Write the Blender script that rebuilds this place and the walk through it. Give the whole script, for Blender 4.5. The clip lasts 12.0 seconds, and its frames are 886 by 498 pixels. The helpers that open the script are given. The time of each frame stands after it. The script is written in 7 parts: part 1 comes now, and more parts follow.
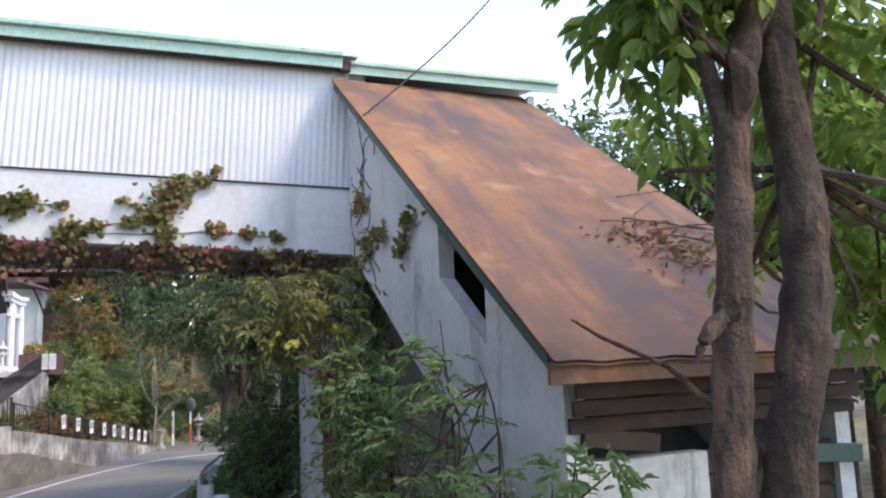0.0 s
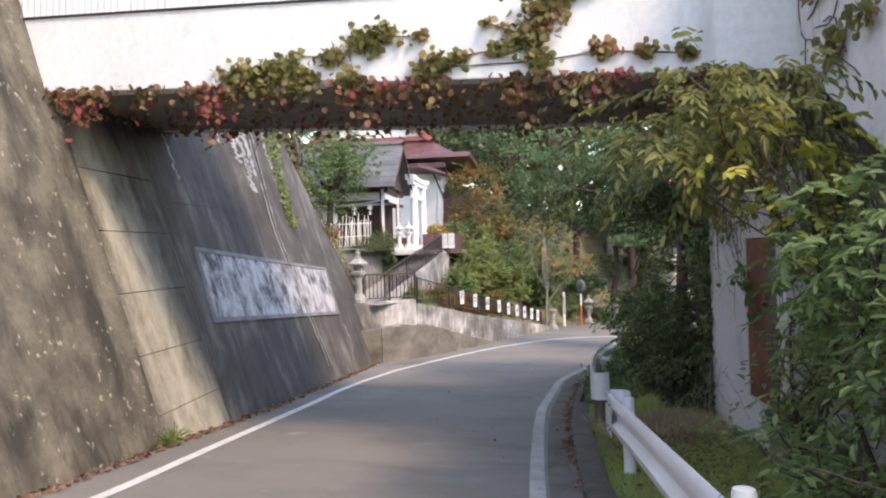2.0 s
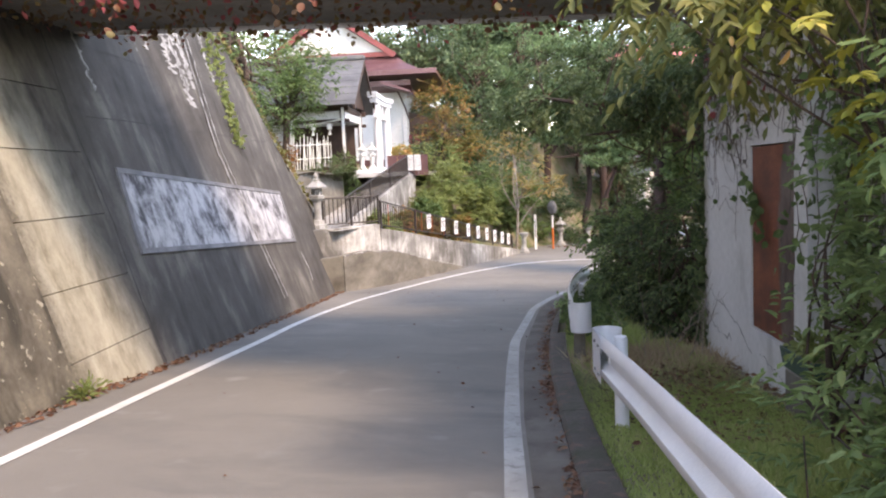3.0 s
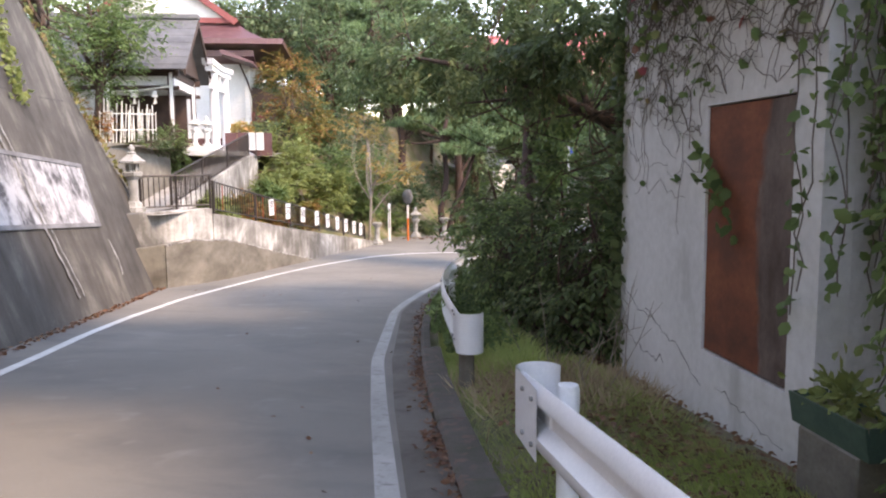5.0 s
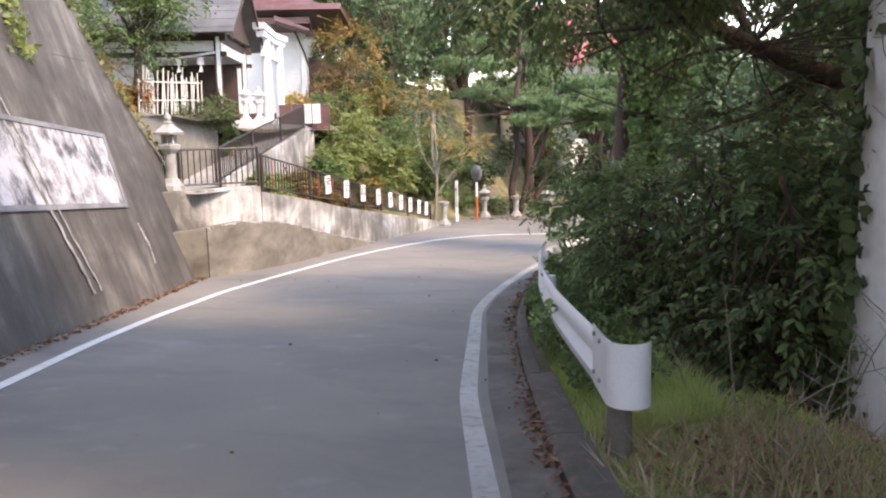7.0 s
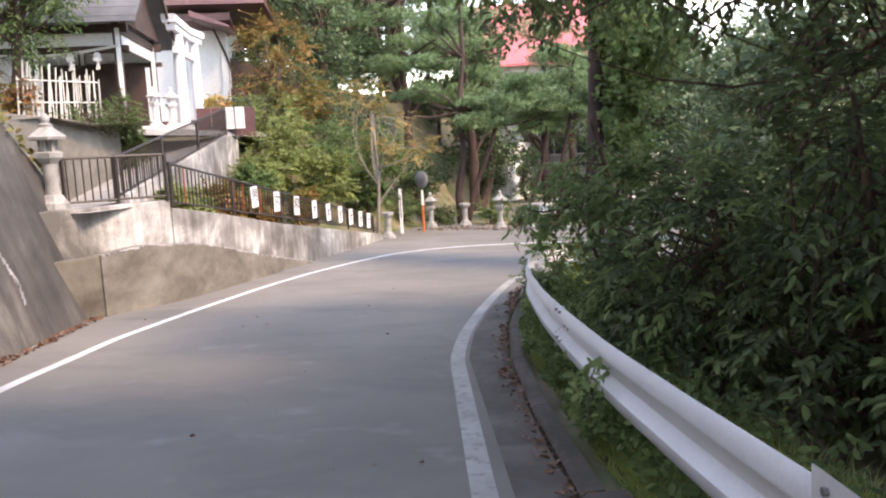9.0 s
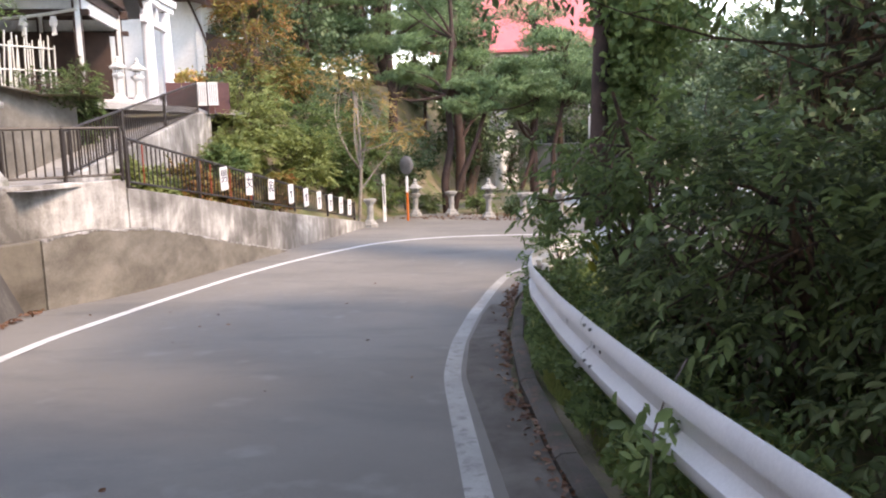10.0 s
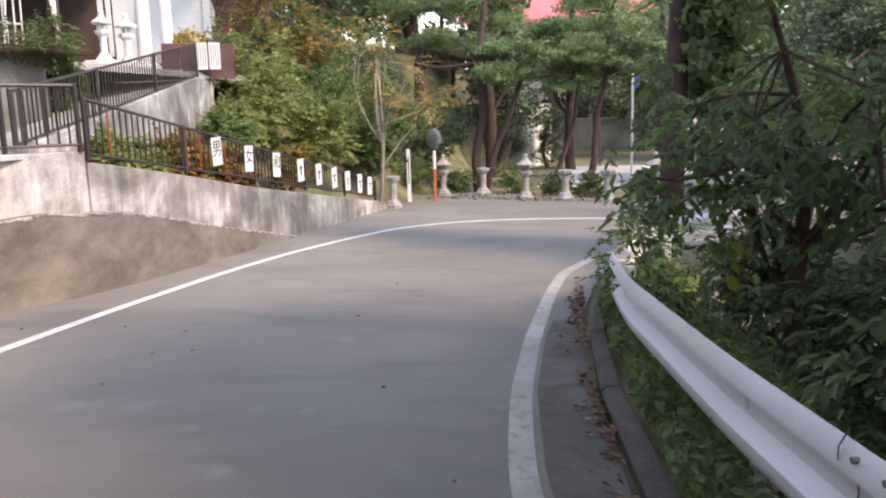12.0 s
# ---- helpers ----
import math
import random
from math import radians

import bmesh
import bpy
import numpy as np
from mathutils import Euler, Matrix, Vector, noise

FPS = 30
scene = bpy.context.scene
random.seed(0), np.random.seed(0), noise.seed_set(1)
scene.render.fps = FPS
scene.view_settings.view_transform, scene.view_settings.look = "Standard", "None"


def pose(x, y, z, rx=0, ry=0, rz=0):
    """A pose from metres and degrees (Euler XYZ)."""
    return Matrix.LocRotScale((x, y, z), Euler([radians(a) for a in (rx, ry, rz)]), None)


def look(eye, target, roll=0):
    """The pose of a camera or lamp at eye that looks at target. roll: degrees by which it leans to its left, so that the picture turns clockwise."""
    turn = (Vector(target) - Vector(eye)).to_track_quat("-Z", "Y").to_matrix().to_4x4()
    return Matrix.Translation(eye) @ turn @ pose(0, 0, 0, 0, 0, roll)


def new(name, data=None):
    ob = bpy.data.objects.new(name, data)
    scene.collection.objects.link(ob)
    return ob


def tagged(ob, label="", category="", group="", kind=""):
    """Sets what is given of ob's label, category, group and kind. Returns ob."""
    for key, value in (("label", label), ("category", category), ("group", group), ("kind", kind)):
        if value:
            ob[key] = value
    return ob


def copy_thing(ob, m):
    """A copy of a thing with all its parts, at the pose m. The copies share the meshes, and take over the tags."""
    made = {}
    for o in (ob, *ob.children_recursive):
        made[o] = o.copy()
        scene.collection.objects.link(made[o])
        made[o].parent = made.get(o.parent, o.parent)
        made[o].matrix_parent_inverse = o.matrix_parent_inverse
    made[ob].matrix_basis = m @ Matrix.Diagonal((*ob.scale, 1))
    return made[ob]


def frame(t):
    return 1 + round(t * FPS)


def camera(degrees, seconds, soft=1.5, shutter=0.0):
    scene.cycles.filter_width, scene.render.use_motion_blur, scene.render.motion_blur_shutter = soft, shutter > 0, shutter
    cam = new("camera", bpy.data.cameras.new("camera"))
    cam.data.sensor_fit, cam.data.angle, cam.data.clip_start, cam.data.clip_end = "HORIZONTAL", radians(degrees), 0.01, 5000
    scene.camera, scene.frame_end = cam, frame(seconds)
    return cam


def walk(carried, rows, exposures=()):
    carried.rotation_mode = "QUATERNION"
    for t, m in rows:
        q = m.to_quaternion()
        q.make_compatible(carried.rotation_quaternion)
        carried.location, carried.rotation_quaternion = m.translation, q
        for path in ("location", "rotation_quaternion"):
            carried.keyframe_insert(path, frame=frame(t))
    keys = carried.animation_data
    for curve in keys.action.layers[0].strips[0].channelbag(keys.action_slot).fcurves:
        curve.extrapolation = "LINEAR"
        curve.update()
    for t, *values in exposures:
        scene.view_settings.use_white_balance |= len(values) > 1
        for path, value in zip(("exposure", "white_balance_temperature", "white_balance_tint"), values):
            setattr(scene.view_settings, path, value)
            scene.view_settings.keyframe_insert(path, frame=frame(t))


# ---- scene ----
cam = camera(59.6, 12.0, 2.1)
PATH = [
    (0, (-0.027, 0.017, 1.575), (-0.003, 2.0, 1.837), -2.2),
    (0.2, (-0.09, 0.267, 1.584), (-0.173, 2.25, 1.829), -2.4),
    (0.5, (-0.218, 0.646, 1.561), (-0.488, 2.612, 1.806), -2.3),
    (0.6, (-0.247, 0.763, 1.55), (-0.581, 2.726, 1.742), -1.8),
    (1, (-0.376, 1.25, 1.475), (-0.973, 3.155, 1.594), -2.4),
    (1.5, (-0.584, 1.888, 1.395), (-1.382, 3.721, 1.431), -3.6),
    (2, (-0.808, 2.549, 1.302), (-1.732, 4.323, 1.31), -1.7),
    (2.5, (-1.035, 3.188, 1.232), (-1.919, 4.978, 1.131), -1.7),
    (2.7, (-1.158, 3.457, 1.221), (-2.029, 5.249, 1.045), -2.3),
    (4.3, (-2.016, 5.307, 1.024), (-2.676, 7.183, 0.811), -1.0),
    (4.5, (-2.136, 5.538, 1.008), (-2.683, 7.451, 0.8), -0.5),
    (5, (-2.375, 6.149, 0.953), (-2.863, 8.076, 0.731), -0.5),
    (5.5, (-2.646, 6.797, 0.893), (-3.119, 8.727, 0.666), -0.8),
    (6, (-2.914, 7.397, 0.834), (-3.455, 9.312, 0.635), -0.7),
    (6.5, (-3.201, 8.014, 0.765), (-3.84, 9.896, 0.542), -1.4),
    (7, (-3.458, 8.601, 0.71), (-4.095, 10.477, 0.439), -1.3),
    (7.2, (-3.573, 8.81, 0.709), (-4.22, 10.678, 0.406), -1.4),
    (8.8, (-4.413, 10.739, 0.57), (-4.902, 12.661, 0.312), -3.4),
    (9, (-4.553, 11.022, 0.52), (-5.034, 12.946, 0.268), -2.9),
    (9.5, (-4.759, 11.679, 0.45), (-5.226, 13.6, 0.147), -2.6),
    (10, (-4.976, 12.312, 0.398), (-5.411, 14.243, 0.115), -1.6),
    (10.5, (-5.18, 12.949, 0.33), (-5.678, 14.871, 0.093), -0.6),
    (11, (-5.352, 13.585, 0.29), (-5.825, 15.51, 0.028), 0.6),
    (11.5, (-5.562, 14.215, 0.226), (-6.063, 16.136, -0.014), -0.3),
    (12, (-5.738, 14.816, 0.201), (-6.234, 16.724, -0.137), -1.6),
]
walk(cam, [(t, look(eye, target, roll)) for t, eye, target, roll in PATH],
     ((0, 2.3, 8400, 20), (0.5, 2.1, 8400, 20), (1.0, 2.22, 8900, 21), (1.5, 2.42, 9300, 22), (2.5, 2.88, 9900, 23), (5, 3.13, 10300, 25), (7, 3.17, 10300, 25), (12, 2.82, 10300, 25)))

# ---- world, sun, exposure ----
AX = radians(111.1)                      # the road's heading: local x runs along it, local y to its left
RM = Matrix.Rotation(AX, 4, "Z")
SUN_DIR = (RM.to_3x3() @ Vector((-0.62, -0.62, 0.0))).normalized() * math.cos(radians(44)) + Vector((0, 0, math.sin(radians(44))))

world = bpy.data.worlds.new("world")
scene.world = world
world.use_nodes = True
wn = world.node_tree
bg = wn.nodes["Background"]
sky = wn.nodes.new("ShaderNodeTexSky")
sky.sky_type, sky.sun_disc = "NISHITA", False
sky.sun_elevation = radians(44)
sky.sun_rotation = math.atan2(SUN_DIR.x, SUN_DIR.y)
sky.air_density, sky.dust_density, sky.ozone_density, sky.altitude = 1.0, 0.1, 1.4, 1200
wtc = wn.nodes.new("ShaderNodeTexCoord")
wmap = wn.nodes.new("ShaderNodeMapping")
wmap.inputs["Scale"].default_value = (1.0, 1.0, 2.6)
wnoise = wn.nodes.new("ShaderNodeTexNoise")
wnoise.inputs["Scale"].default_value, wnoise.inputs["Detail"].default_value = 4.5, 6
wramp = wn.nodes.new("ShaderNodeValToRGB")
wramp.color_ramp.elements[0].position, wramp.color_ramp.elements[1].position = 0.63, 0.78
wmix = wn.nodes.new("ShaderNodeMix")
wmix.data_type = "RGBA"
wmix.inputs["B"].default_value = (7.0, 7.0, 7.1, 1)
wn.links.new(wtc.outputs["Generated"], wmap.inputs["Vector"])
wn.links.new(wmap.outputs["Vector"], wnoise.inputs["Vector"])
wn.links.new(wnoise.outputs["Fac"], wramp.inputs["Fac"])
wn.links.new(wramp.outputs["Color"], wmix.inputs["Factor"])
wn.links.new(sky.outputs["Color"], wmix.inputs["A"])
wn.links.new(wmix.outputs["Result"], bg.inputs["Color"])
bg.inputs["Strength"].default_value = 0.145

sun = new("sun", bpy.data.lights.new("sun", "SUN"))
sun.data.energy, sun.data.angle, sun.data.color = 0.6, radians(13.0), (1.0, 0.95, 0.885)
sun.matrix_world = look(SUN_DIR * 50, (0, 0, 0))


# ---- materials ----
def nodes_of(name):
    m = bpy.data.materials.new(name)
    m.use_nodes = True
    t = m.node_tree
    return m, t, t.nodes["Principled BSDF"]


def link(t, a, b):
    t.links.new(a, b)


def coords(t, scale=(1, 1, 1), kind="Object"):
    c = t.nodes.new("ShaderNodeTexCoord")
    m = t.nodes.new("ShaderNodeMapping")
    m.inputs["Scale"].default_value = scale
    link(t, c.outputs[kind], m.inputs["Vector"])
    return m.outputs["Vector"]


def noise_tex(t, vec, scale, detail=5, rough=0.55, distort=0.0):
    n = t.nodes.new("ShaderNodeTexNoise")
    n.inputs["Scale"].default_value, n.inputs["Detail"].default_value = scale, detail
    n.inputs["Roughness"].default_value, n.inputs["Distortion"].default_value = rough, distort
    link(t, vec, n.inputs["Vector"])
    return n.outputs["Fac"]


def ramp(t, fac, stops):
    r = t.nodes.new("ShaderNodeValToRGB")
    e = r.color_ramp.elements
    while len(e) < len(stops):
        e.new(0.5)
    for el, (p, c) in zip(e, stops):
        el.position = p
        el.color = (*c, 1) if len(c) == 3 else c
    link(t, fac, r.inputs["Fac"])
    return r.outputs["Color"]


def mix(t, fac, a, b, blend="MIX"):
    m = t.nodes.new("ShaderNodeMix")
    m.data_type, m.blend_type = "RGBA", blend
    for sock, v in (("Factor", fac), ("A", a), ("B", b)):
        if isinstance(v, (int, float)):
            m.inputs[sock].default_value = v
        elif isinstance(v, tuple):
            m.inputs[sock].default_value = (*v, 1)
        else:
            link(t, v, m.inputs[sock])
    return m.outputs["Result"]


def bump(t, bsdf, height, strength=0.3, dist=0.02):
    b = t.nodes.new("ShaderNodeBump")
    b.inputs["Strength"].default_value, b.inputs["Distance"].default_value = strength, dist
    link(t, height, b.inputs["Height"])
    link(t, b.outputs["Normal"], bsdf.inputs["Normal"])


def surface(name, dark, light, fine=30.0, broad=1.2, rough=0.8, metal=0.0, relief=0.25, stain=None, stain_at=(0.5, 0.7), stretch=(1, 1, 1), spread=(0.3, 0.7), dist=0.01, piece=0.0, speck=None, speck_at=(0.68, 0.74), speck_scale=14.0):
    """A procedural surface: two tones by fine grain and broad patches, and a stain with a shape of its own."""
    m, t, b = nodes_of(name)
    v = coords(t)
    g = noise_tex(t, v, fine, 6, 0.65)
    p = noise_tex(t, v, broad, 5, 0.6)
    base = ramp(t, p, [(spread[0], dark), (spread[1], light)])
    col = mix(t, 0.55, base, ramp(t, g, [(0.3, (0.35, 0.35, 0.35)), (0.7, (0.65, 0.65, 0.65))]), "OVERLAY")
    if stain:
        sv = coords(t, stretch)
        sn = noise_tex(t, sv, 1.0, 7, 0.65, 0.4)
        col = mix(t, ramp(t, sn, [(stain_at[0], (0, 0, 0)), (stain_at[1], (1, 1, 1))]), col, stain)
    if speck:
        kn = noise_tex(t, v, speck_scale, 3, 0.5)
        col = mix(t, ramp(t, kn, [(speck_at[0], (0, 0, 0)), (speck_at[1], (1, 1, 1))]), col, speck)
    if piece:
        o = t.nodes.new("ShaderNodeObjectInfo")
        col = mix(t, piece, col, ramp(t, o.outputs["Random"], [(0, (0.25, 0.25, 0.25)), (1, (0.75, 0.75, 0.75))]), "OVERLAY")
    link(t, col, b.inputs["Base Color"])
    b.inputs["Roughness"].default_value, b.inputs["Metallic"].default_value = rough, metal
    if relief:
        bump(t, b, g, relief, dist)
    return m


def streaked(name, pale, grime, patch=0.8, run=6.0, at=(0.42, 0.6), rough=0.9, weights=(0.6, 0.28, 0.12), relief=0.3, tint=None, lean=(1, 1, 0.3)):
    """Painted or cast concrete: broad pale and grimy patches, broken up by runs down the face and by grain."""
    m, t, b = nodes_of(name)
    v = coords(t)
    broad = noise_tex(t, coords(t, (patch, patch, patch * 1.3)), 1.0, 6, 0.6, 0.5)
    runs = noise_tex(t, coords(t, tuple(run * k for k in lean)), 1.0, 5, 0.6, 0.3)
    grain = noise_tex(t, v, 34.0, 5, 0.7)
    total = None
    for f, w in ((broad, weights[0]), (runs, weights[1]), (grain, weights[2])):
        n = t.nodes.new("ShaderNodeMath")
        n.operation = "MULTIPLY_ADD"
        n.inputs[1].default_value, n.inputs[2].default_value = w, 0.0
        link(t, f, n.inputs[0])
        if total is not None:
            link(t, total, n.inputs[2])
        total = n.outputs[0]
    mid = tuple(0.5 * (x + y) for x, y in zip(pale, grime)) if tint is None else tint
    col = ramp(t, total, [(at[0], grime), ((at[0] + at[1]) / 2, mid), (at[1], pale)])
    link(t, col, b.inputs["Base Color"])
    b.inputs["Roughness"].default_value = rough
    bump(t, b, grain, relief, 0.008)
    return m


def leaf_mat(name, stops, trans=0.35, rough=0.5):
    """Leaves: each takes its own tone, and lets some light through."""
    m, t, b = nodes_of(name)
    geo = t.nodes.new("ShaderNodeNewGeometry")
    v = coords(t)
    broad = noise_tex(t, v, 0.9, 3)
    add = t.nodes.new("ShaderNodeMath")
    add.operation = "ADD"
    mul = t.nodes.new("ShaderNodeMath")
    mul.operation = "MULTIPLY_ADD"
    mul.inputs[1].default_value, mul.inputs[2].default_value = 1.3, -0.65
    link(t, broad, mul.inputs[0])
    soft_random = t.nodes.new("ShaderNodeMath")
    soft_random.operation = "MULTIPLY_ADD"
    soft_random.inputs[1].default_value, soft_random.inputs[2].default_value = 0.6, 0.2
    link(t, geo.outputs["Random Per Island"], soft_random.inputs[0])
    link(t, soft_random.outputs[0], add.inputs[0])
    link(t, mul.outputs[0], add.inputs[1])
    col = ramp(t, add.outputs[0], stops)
    link(t, col, b.inputs["Base Color"])
    b.inputs["Roughness"].default_value = rough
    b.inputs["Specular IOR Level"].default_value = 0.3
    tr = t.nodes.new("ShaderNodeBsdfTranslucent")
    link(t, col, tr.inputs["Color"])
    ms = t.nodes.new("ShaderNodeMixShader")
    ms.inputs["Fac"].default_value = trans
    link(t, b.outputs["BSDF"], ms.inputs[1])
    link(t, tr.outputs["BSDF"], ms.inputs[2])
    link(t, ms.outputs["Shader"], t.nodes["Material Output"].inputs["Surface"])
    return m


ASPHALT = surface("asphalt", (0.17, 0.158, 0.139), (0.224, 0.209, 0.185), 160, 0.35, 0.9, 0, 0.5, (0.13, 0.127, 0.118), (0.5, 0.75), (0.35, 0.8, 1), (0.3, 0.7), 0.006, speck=(0.235, 0.23, 0.21), speck_at=(0.62, 0.8), speck_scale=2.5)
PAINT_LINE = surface("worn white road paint", (0.52, 0.52, 0.49), (0.74, 0.74, 0.71), 90, 3.0, 0.7, 0, 0.3, (0.26, 0.25, 0.24), (0.62, 0.72), (9, 9, 9))
PAINT_WORN = surface("thin grey road paint", (0.29, 0.285, 0.265), (0.42, 0.415, 0.39), 120, 2.2, 0.8, 0, 0.3, (0.2, 0.195, 0.18), (0.54, 0.68), (11, 11, 11))
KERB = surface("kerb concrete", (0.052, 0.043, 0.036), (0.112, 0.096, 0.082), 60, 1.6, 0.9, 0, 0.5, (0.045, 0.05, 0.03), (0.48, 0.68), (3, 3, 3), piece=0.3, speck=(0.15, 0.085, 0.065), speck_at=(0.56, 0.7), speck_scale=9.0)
EARTH = surface("earth and litter", (0.15, 0.12, 0.08), (0.27, 0.225, 0.155), 40, 1.5, 0.95, 0, 0.7, (0.11, 0.14, 0.05), (0.45, 0.65), (0.9, 0.9, 0.9), dist=0.03)
WALL_DARK = streaked("weathered retaining concrete", (0.21, 0.195, 0.17), (0.045, 0.04, 0.035), 0.45, 3.2, (0.4, 0.64), weights=(0.52, 0.36, 0.12), tint=(0.09, 0.082, 0.072), lean=(1, 0.6, 0.16))
WALL_NEAR = surface("lichen spotted concrete", (0.07, 0.06, 0.045), (0.23, 0.205, 0.16), 16, 1.6, 0.92, 0, 0.6, (0.045, 0.04, 0.03), (0.44, 0.62), (1.6, 1.6, 0.3), speck=(0.36, 0.33, 0.26), speck_at=(0.64, 0.71), speck_scale=9.0)
WALL_CLEAN, ct, cb = nodes_of("sheltered clean concrete with painted shade")
cxyz = ct.nodes.new("ShaderNodeSeparateXYZ")
link(ct, coords(ct), cxyz.inputs[0])
cn1 = noise_tex(ct, coords(ct, (1.3, 1.3, 0.55)), 1.0, 6, 0.62, 0.4)
cn2 = noise_tex(ct, coords(ct, (3.5, 3.5, 0.8)), 1.0, 6, 0.65, 0.3)
cgrain = noise_tex(ct, coords(ct), 22.0, 6, 0.7)


def soiling(weight_z, noise_out, amount, lo, hi):
    """A ragged border along the wall, for dirt and for painted shade: its place leans with the height."""
    a = ct.nodes.new("ShaderNodeMath")
    a.operation = "MULTIPLY_ADD"
    a.inputs[1].default_value = weight_z
    link(ct, cxyz.outputs["Z"], a.inputs[0])
    link(ct, cxyz.outputs["X"], a.inputs[2])
    b_ = ct.nodes.new("ShaderNodeMath")
    b_.operation = "MULTIPLY_ADD"
    b_.inputs[1].default_value = amount
    link(ct, noise_out, b_.inputs[0])
    link(ct, a.outputs[0], b_.inputs[2])
    m_ = ct.nodes.new("ShaderNodeMapRange")
    m_.inputs["From Min"].default_value, m_.inputs["From Max"].default_value = lo, hi
    link(ct, b_.outputs[0], m_.inputs["Value"])
    return m_.outputs["Result"]


cbase = ramp(ct, cn2, [(0.3, (0.19, 0.175, 0.13)), (0.5, (0.36, 0.335, 0.265)), (0.7, (0.46, 0.435, 0.355))])
cdirt = ramp(ct, cgrain, [(0.35, (0.06, 0.05, 0.038)), (0.65, (0.17, 0.15, 0.115))])
cdark = ramp(ct, cn2, [(0.35, (0.05, 0.045, 0.038)), (0.7, (0.15, 0.138, 0.115))])
ccol = mix(ct, soiling(0.0, cn1, 1.3, 0.6, 1.0), cdirt, cbase)
# Upper far side darkened: stain plus the footbridge's shade, painted into the colour.
ccol = mix(ct, soiling(0.3, cn1, 1.2, 2.2, 2.9), ccol, cdark)
link(ct, mix(ct, 0.4, ccol, ramp(ct, cgrain, [(0.3, (0.38, 0.38, 0.38)), (0.7, (0.62, 0.62, 0.62))]), "OVERLAY"), cb.inputs["Base Color"])
cb.inputs["Roughness"].default_value = 0.88
bump(ct, cb, cgrain, 0.3, 0.01)
WALL_LOW = streaked("rain streaked low concrete", (0.6, 0.585, 0.555), (0.13, 0.122, 0.11), 0.7, 4.5, (0.42, 0.61), tint=(0.29, 0.28, 0.26), lean=(1, 1, 0.22))
WALL_LOW2 = streaked("older footing concrete", (0.25, 0.23, 0.195), (0.1, 0.088, 0.072), 0.8, 3.0, (0.38, 0.62), weights=(0.5, 0.3, 0.2), tint=(0.165, 0.15, 0.125), lean=(1, 1, 1.6))
WALL_END = streaked("brown stained wall end concrete", (0.2, 0.18, 0.145), (0.06, 0.05, 0.038), 0.8, 2.5, (0.38, 0.64), lean=(1, 1, 0.5))
CONCRETE = surface("grey concrete", (0.24, 0.23, 0.21), (0.42, 0.4, 0.37), 24, 0.9, 0.88, 0, 0.3, (0.15, 0.145, 0.13), (0.58, 0.75), (1.4, 1.4, 0.4))
PLASTER = surface("white painted plaster", (0.58, 0.58, 0.56), (0.7, 0.7, 0.69), 12, 0.7, 0.75, 0, 0.15, (0.42, 0.42, 0.4), (0.58, 0.8), (1.8, 1.8, 0.5))
PLASTER_OLD = surface("soiled white plaster", (0.5, 0.5, 0.49), (0.72, 0.72, 0.7), 14, 0.9, 0.8, 0, 0.25, (0.24, 0.235, 0.22), (0.56, 0.72), (2.6, 2.6, 0.7))
SHEET_WHITE = surface("white corrugated steel", (0.6, 0.6, 0.61), (0.7, 0.7, 0.71), 40, 0.8, 0.5, 0, 0.05, (0.5, 0.5, 0.49), (0.66, 0.85), (3, 3, 0.3))
TEAL = surface("pale green painted steel", (0.3, 0.46, 0.38), (0.42, 0.6, 0.5), 30, 1.5, 0.5, 0, 0.08, (0.2, 0.22, 0.17), (0.64, 0.8), (3, 3, 3))
TEAL_DARK = surface("dark green painted steel", (0.03, 0.07, 0.055), (0.07, 0.13, 0.1), 30, 1.5, 0.6, 0, 0.1)
SOFFIT = surface("dark mottled soffit", (0.1, 0.095, 0.085), (0.24, 0.23, 0.21), 14, 0.8, 0.9, 0, 0.3)
RUST = surface("rusted sheet roof", (0.17, 0.078, 0.05), (0.34, 0.158, 0.072), 26, 0.7, 0.85, 0, 0.25, (0.12, 0.08, 0.07), (0.42, 0.62), (0.4, 1.5, 0.4), (0.36, 0.64), speck=(0.4, 0.22, 0.12), speck_at=(0.6, 0.78), speck_scale=2.0)
ASPHALT_EDGE = surface("soiled asphalt edge", (0.1, 0.088, 0.076), (0.165, 0.148, 0.13), 150, 1.2, 0.95, 0, 0.5, (0.075, 0.062, 0.05), (0.45, 0.7), (2.2, 2.2, 1), (0.3, 0.7), 0.006)
RUST_GREY = surface("browned door sheet", (0.1, 0.06, 0.048), (0.2, 0.135, 0.11), 40, 2.2, 0.8, 0, 0.2, (0.2, 0.065, 0.035), (0.42, 0.62), (2.5, 2.5, 1.2))
DOOR_WORN, dt, db = nodes_of("rusted and browned door sheet")
dx = dt.nodes.new("ShaderNodeSeparateXYZ")
link(dt, coords(dt), dx.inputs[0])
dsum = dt.nodes.new("ShaderNodeMath")
dsum.operation = "MULTIPLY_ADD"
dsum.inputs[1].default_value = 0.45
link(dt, noise_tex(dt, coords(dt, (2.2, 2.2, 1.1)), 1.0, 6, 0.65, 0.5), dsum.inputs[0])
link(dt, dx.outputs["X"], dsum.inputs[2])
dgrain = noise_tex(dt, coords(dt), 30.0, 6, 0.7)
drust = ramp(dt, noise_tex(dt, coords(dt, (1.6, 1.6, 2.4)), 1.0, 6, 0.65), [(0.32, (0.11, 0.035, 0.02)), (0.55, (0.22, 0.062, 0.028)), (0.72, (0.3, 0.095, 0.04))])
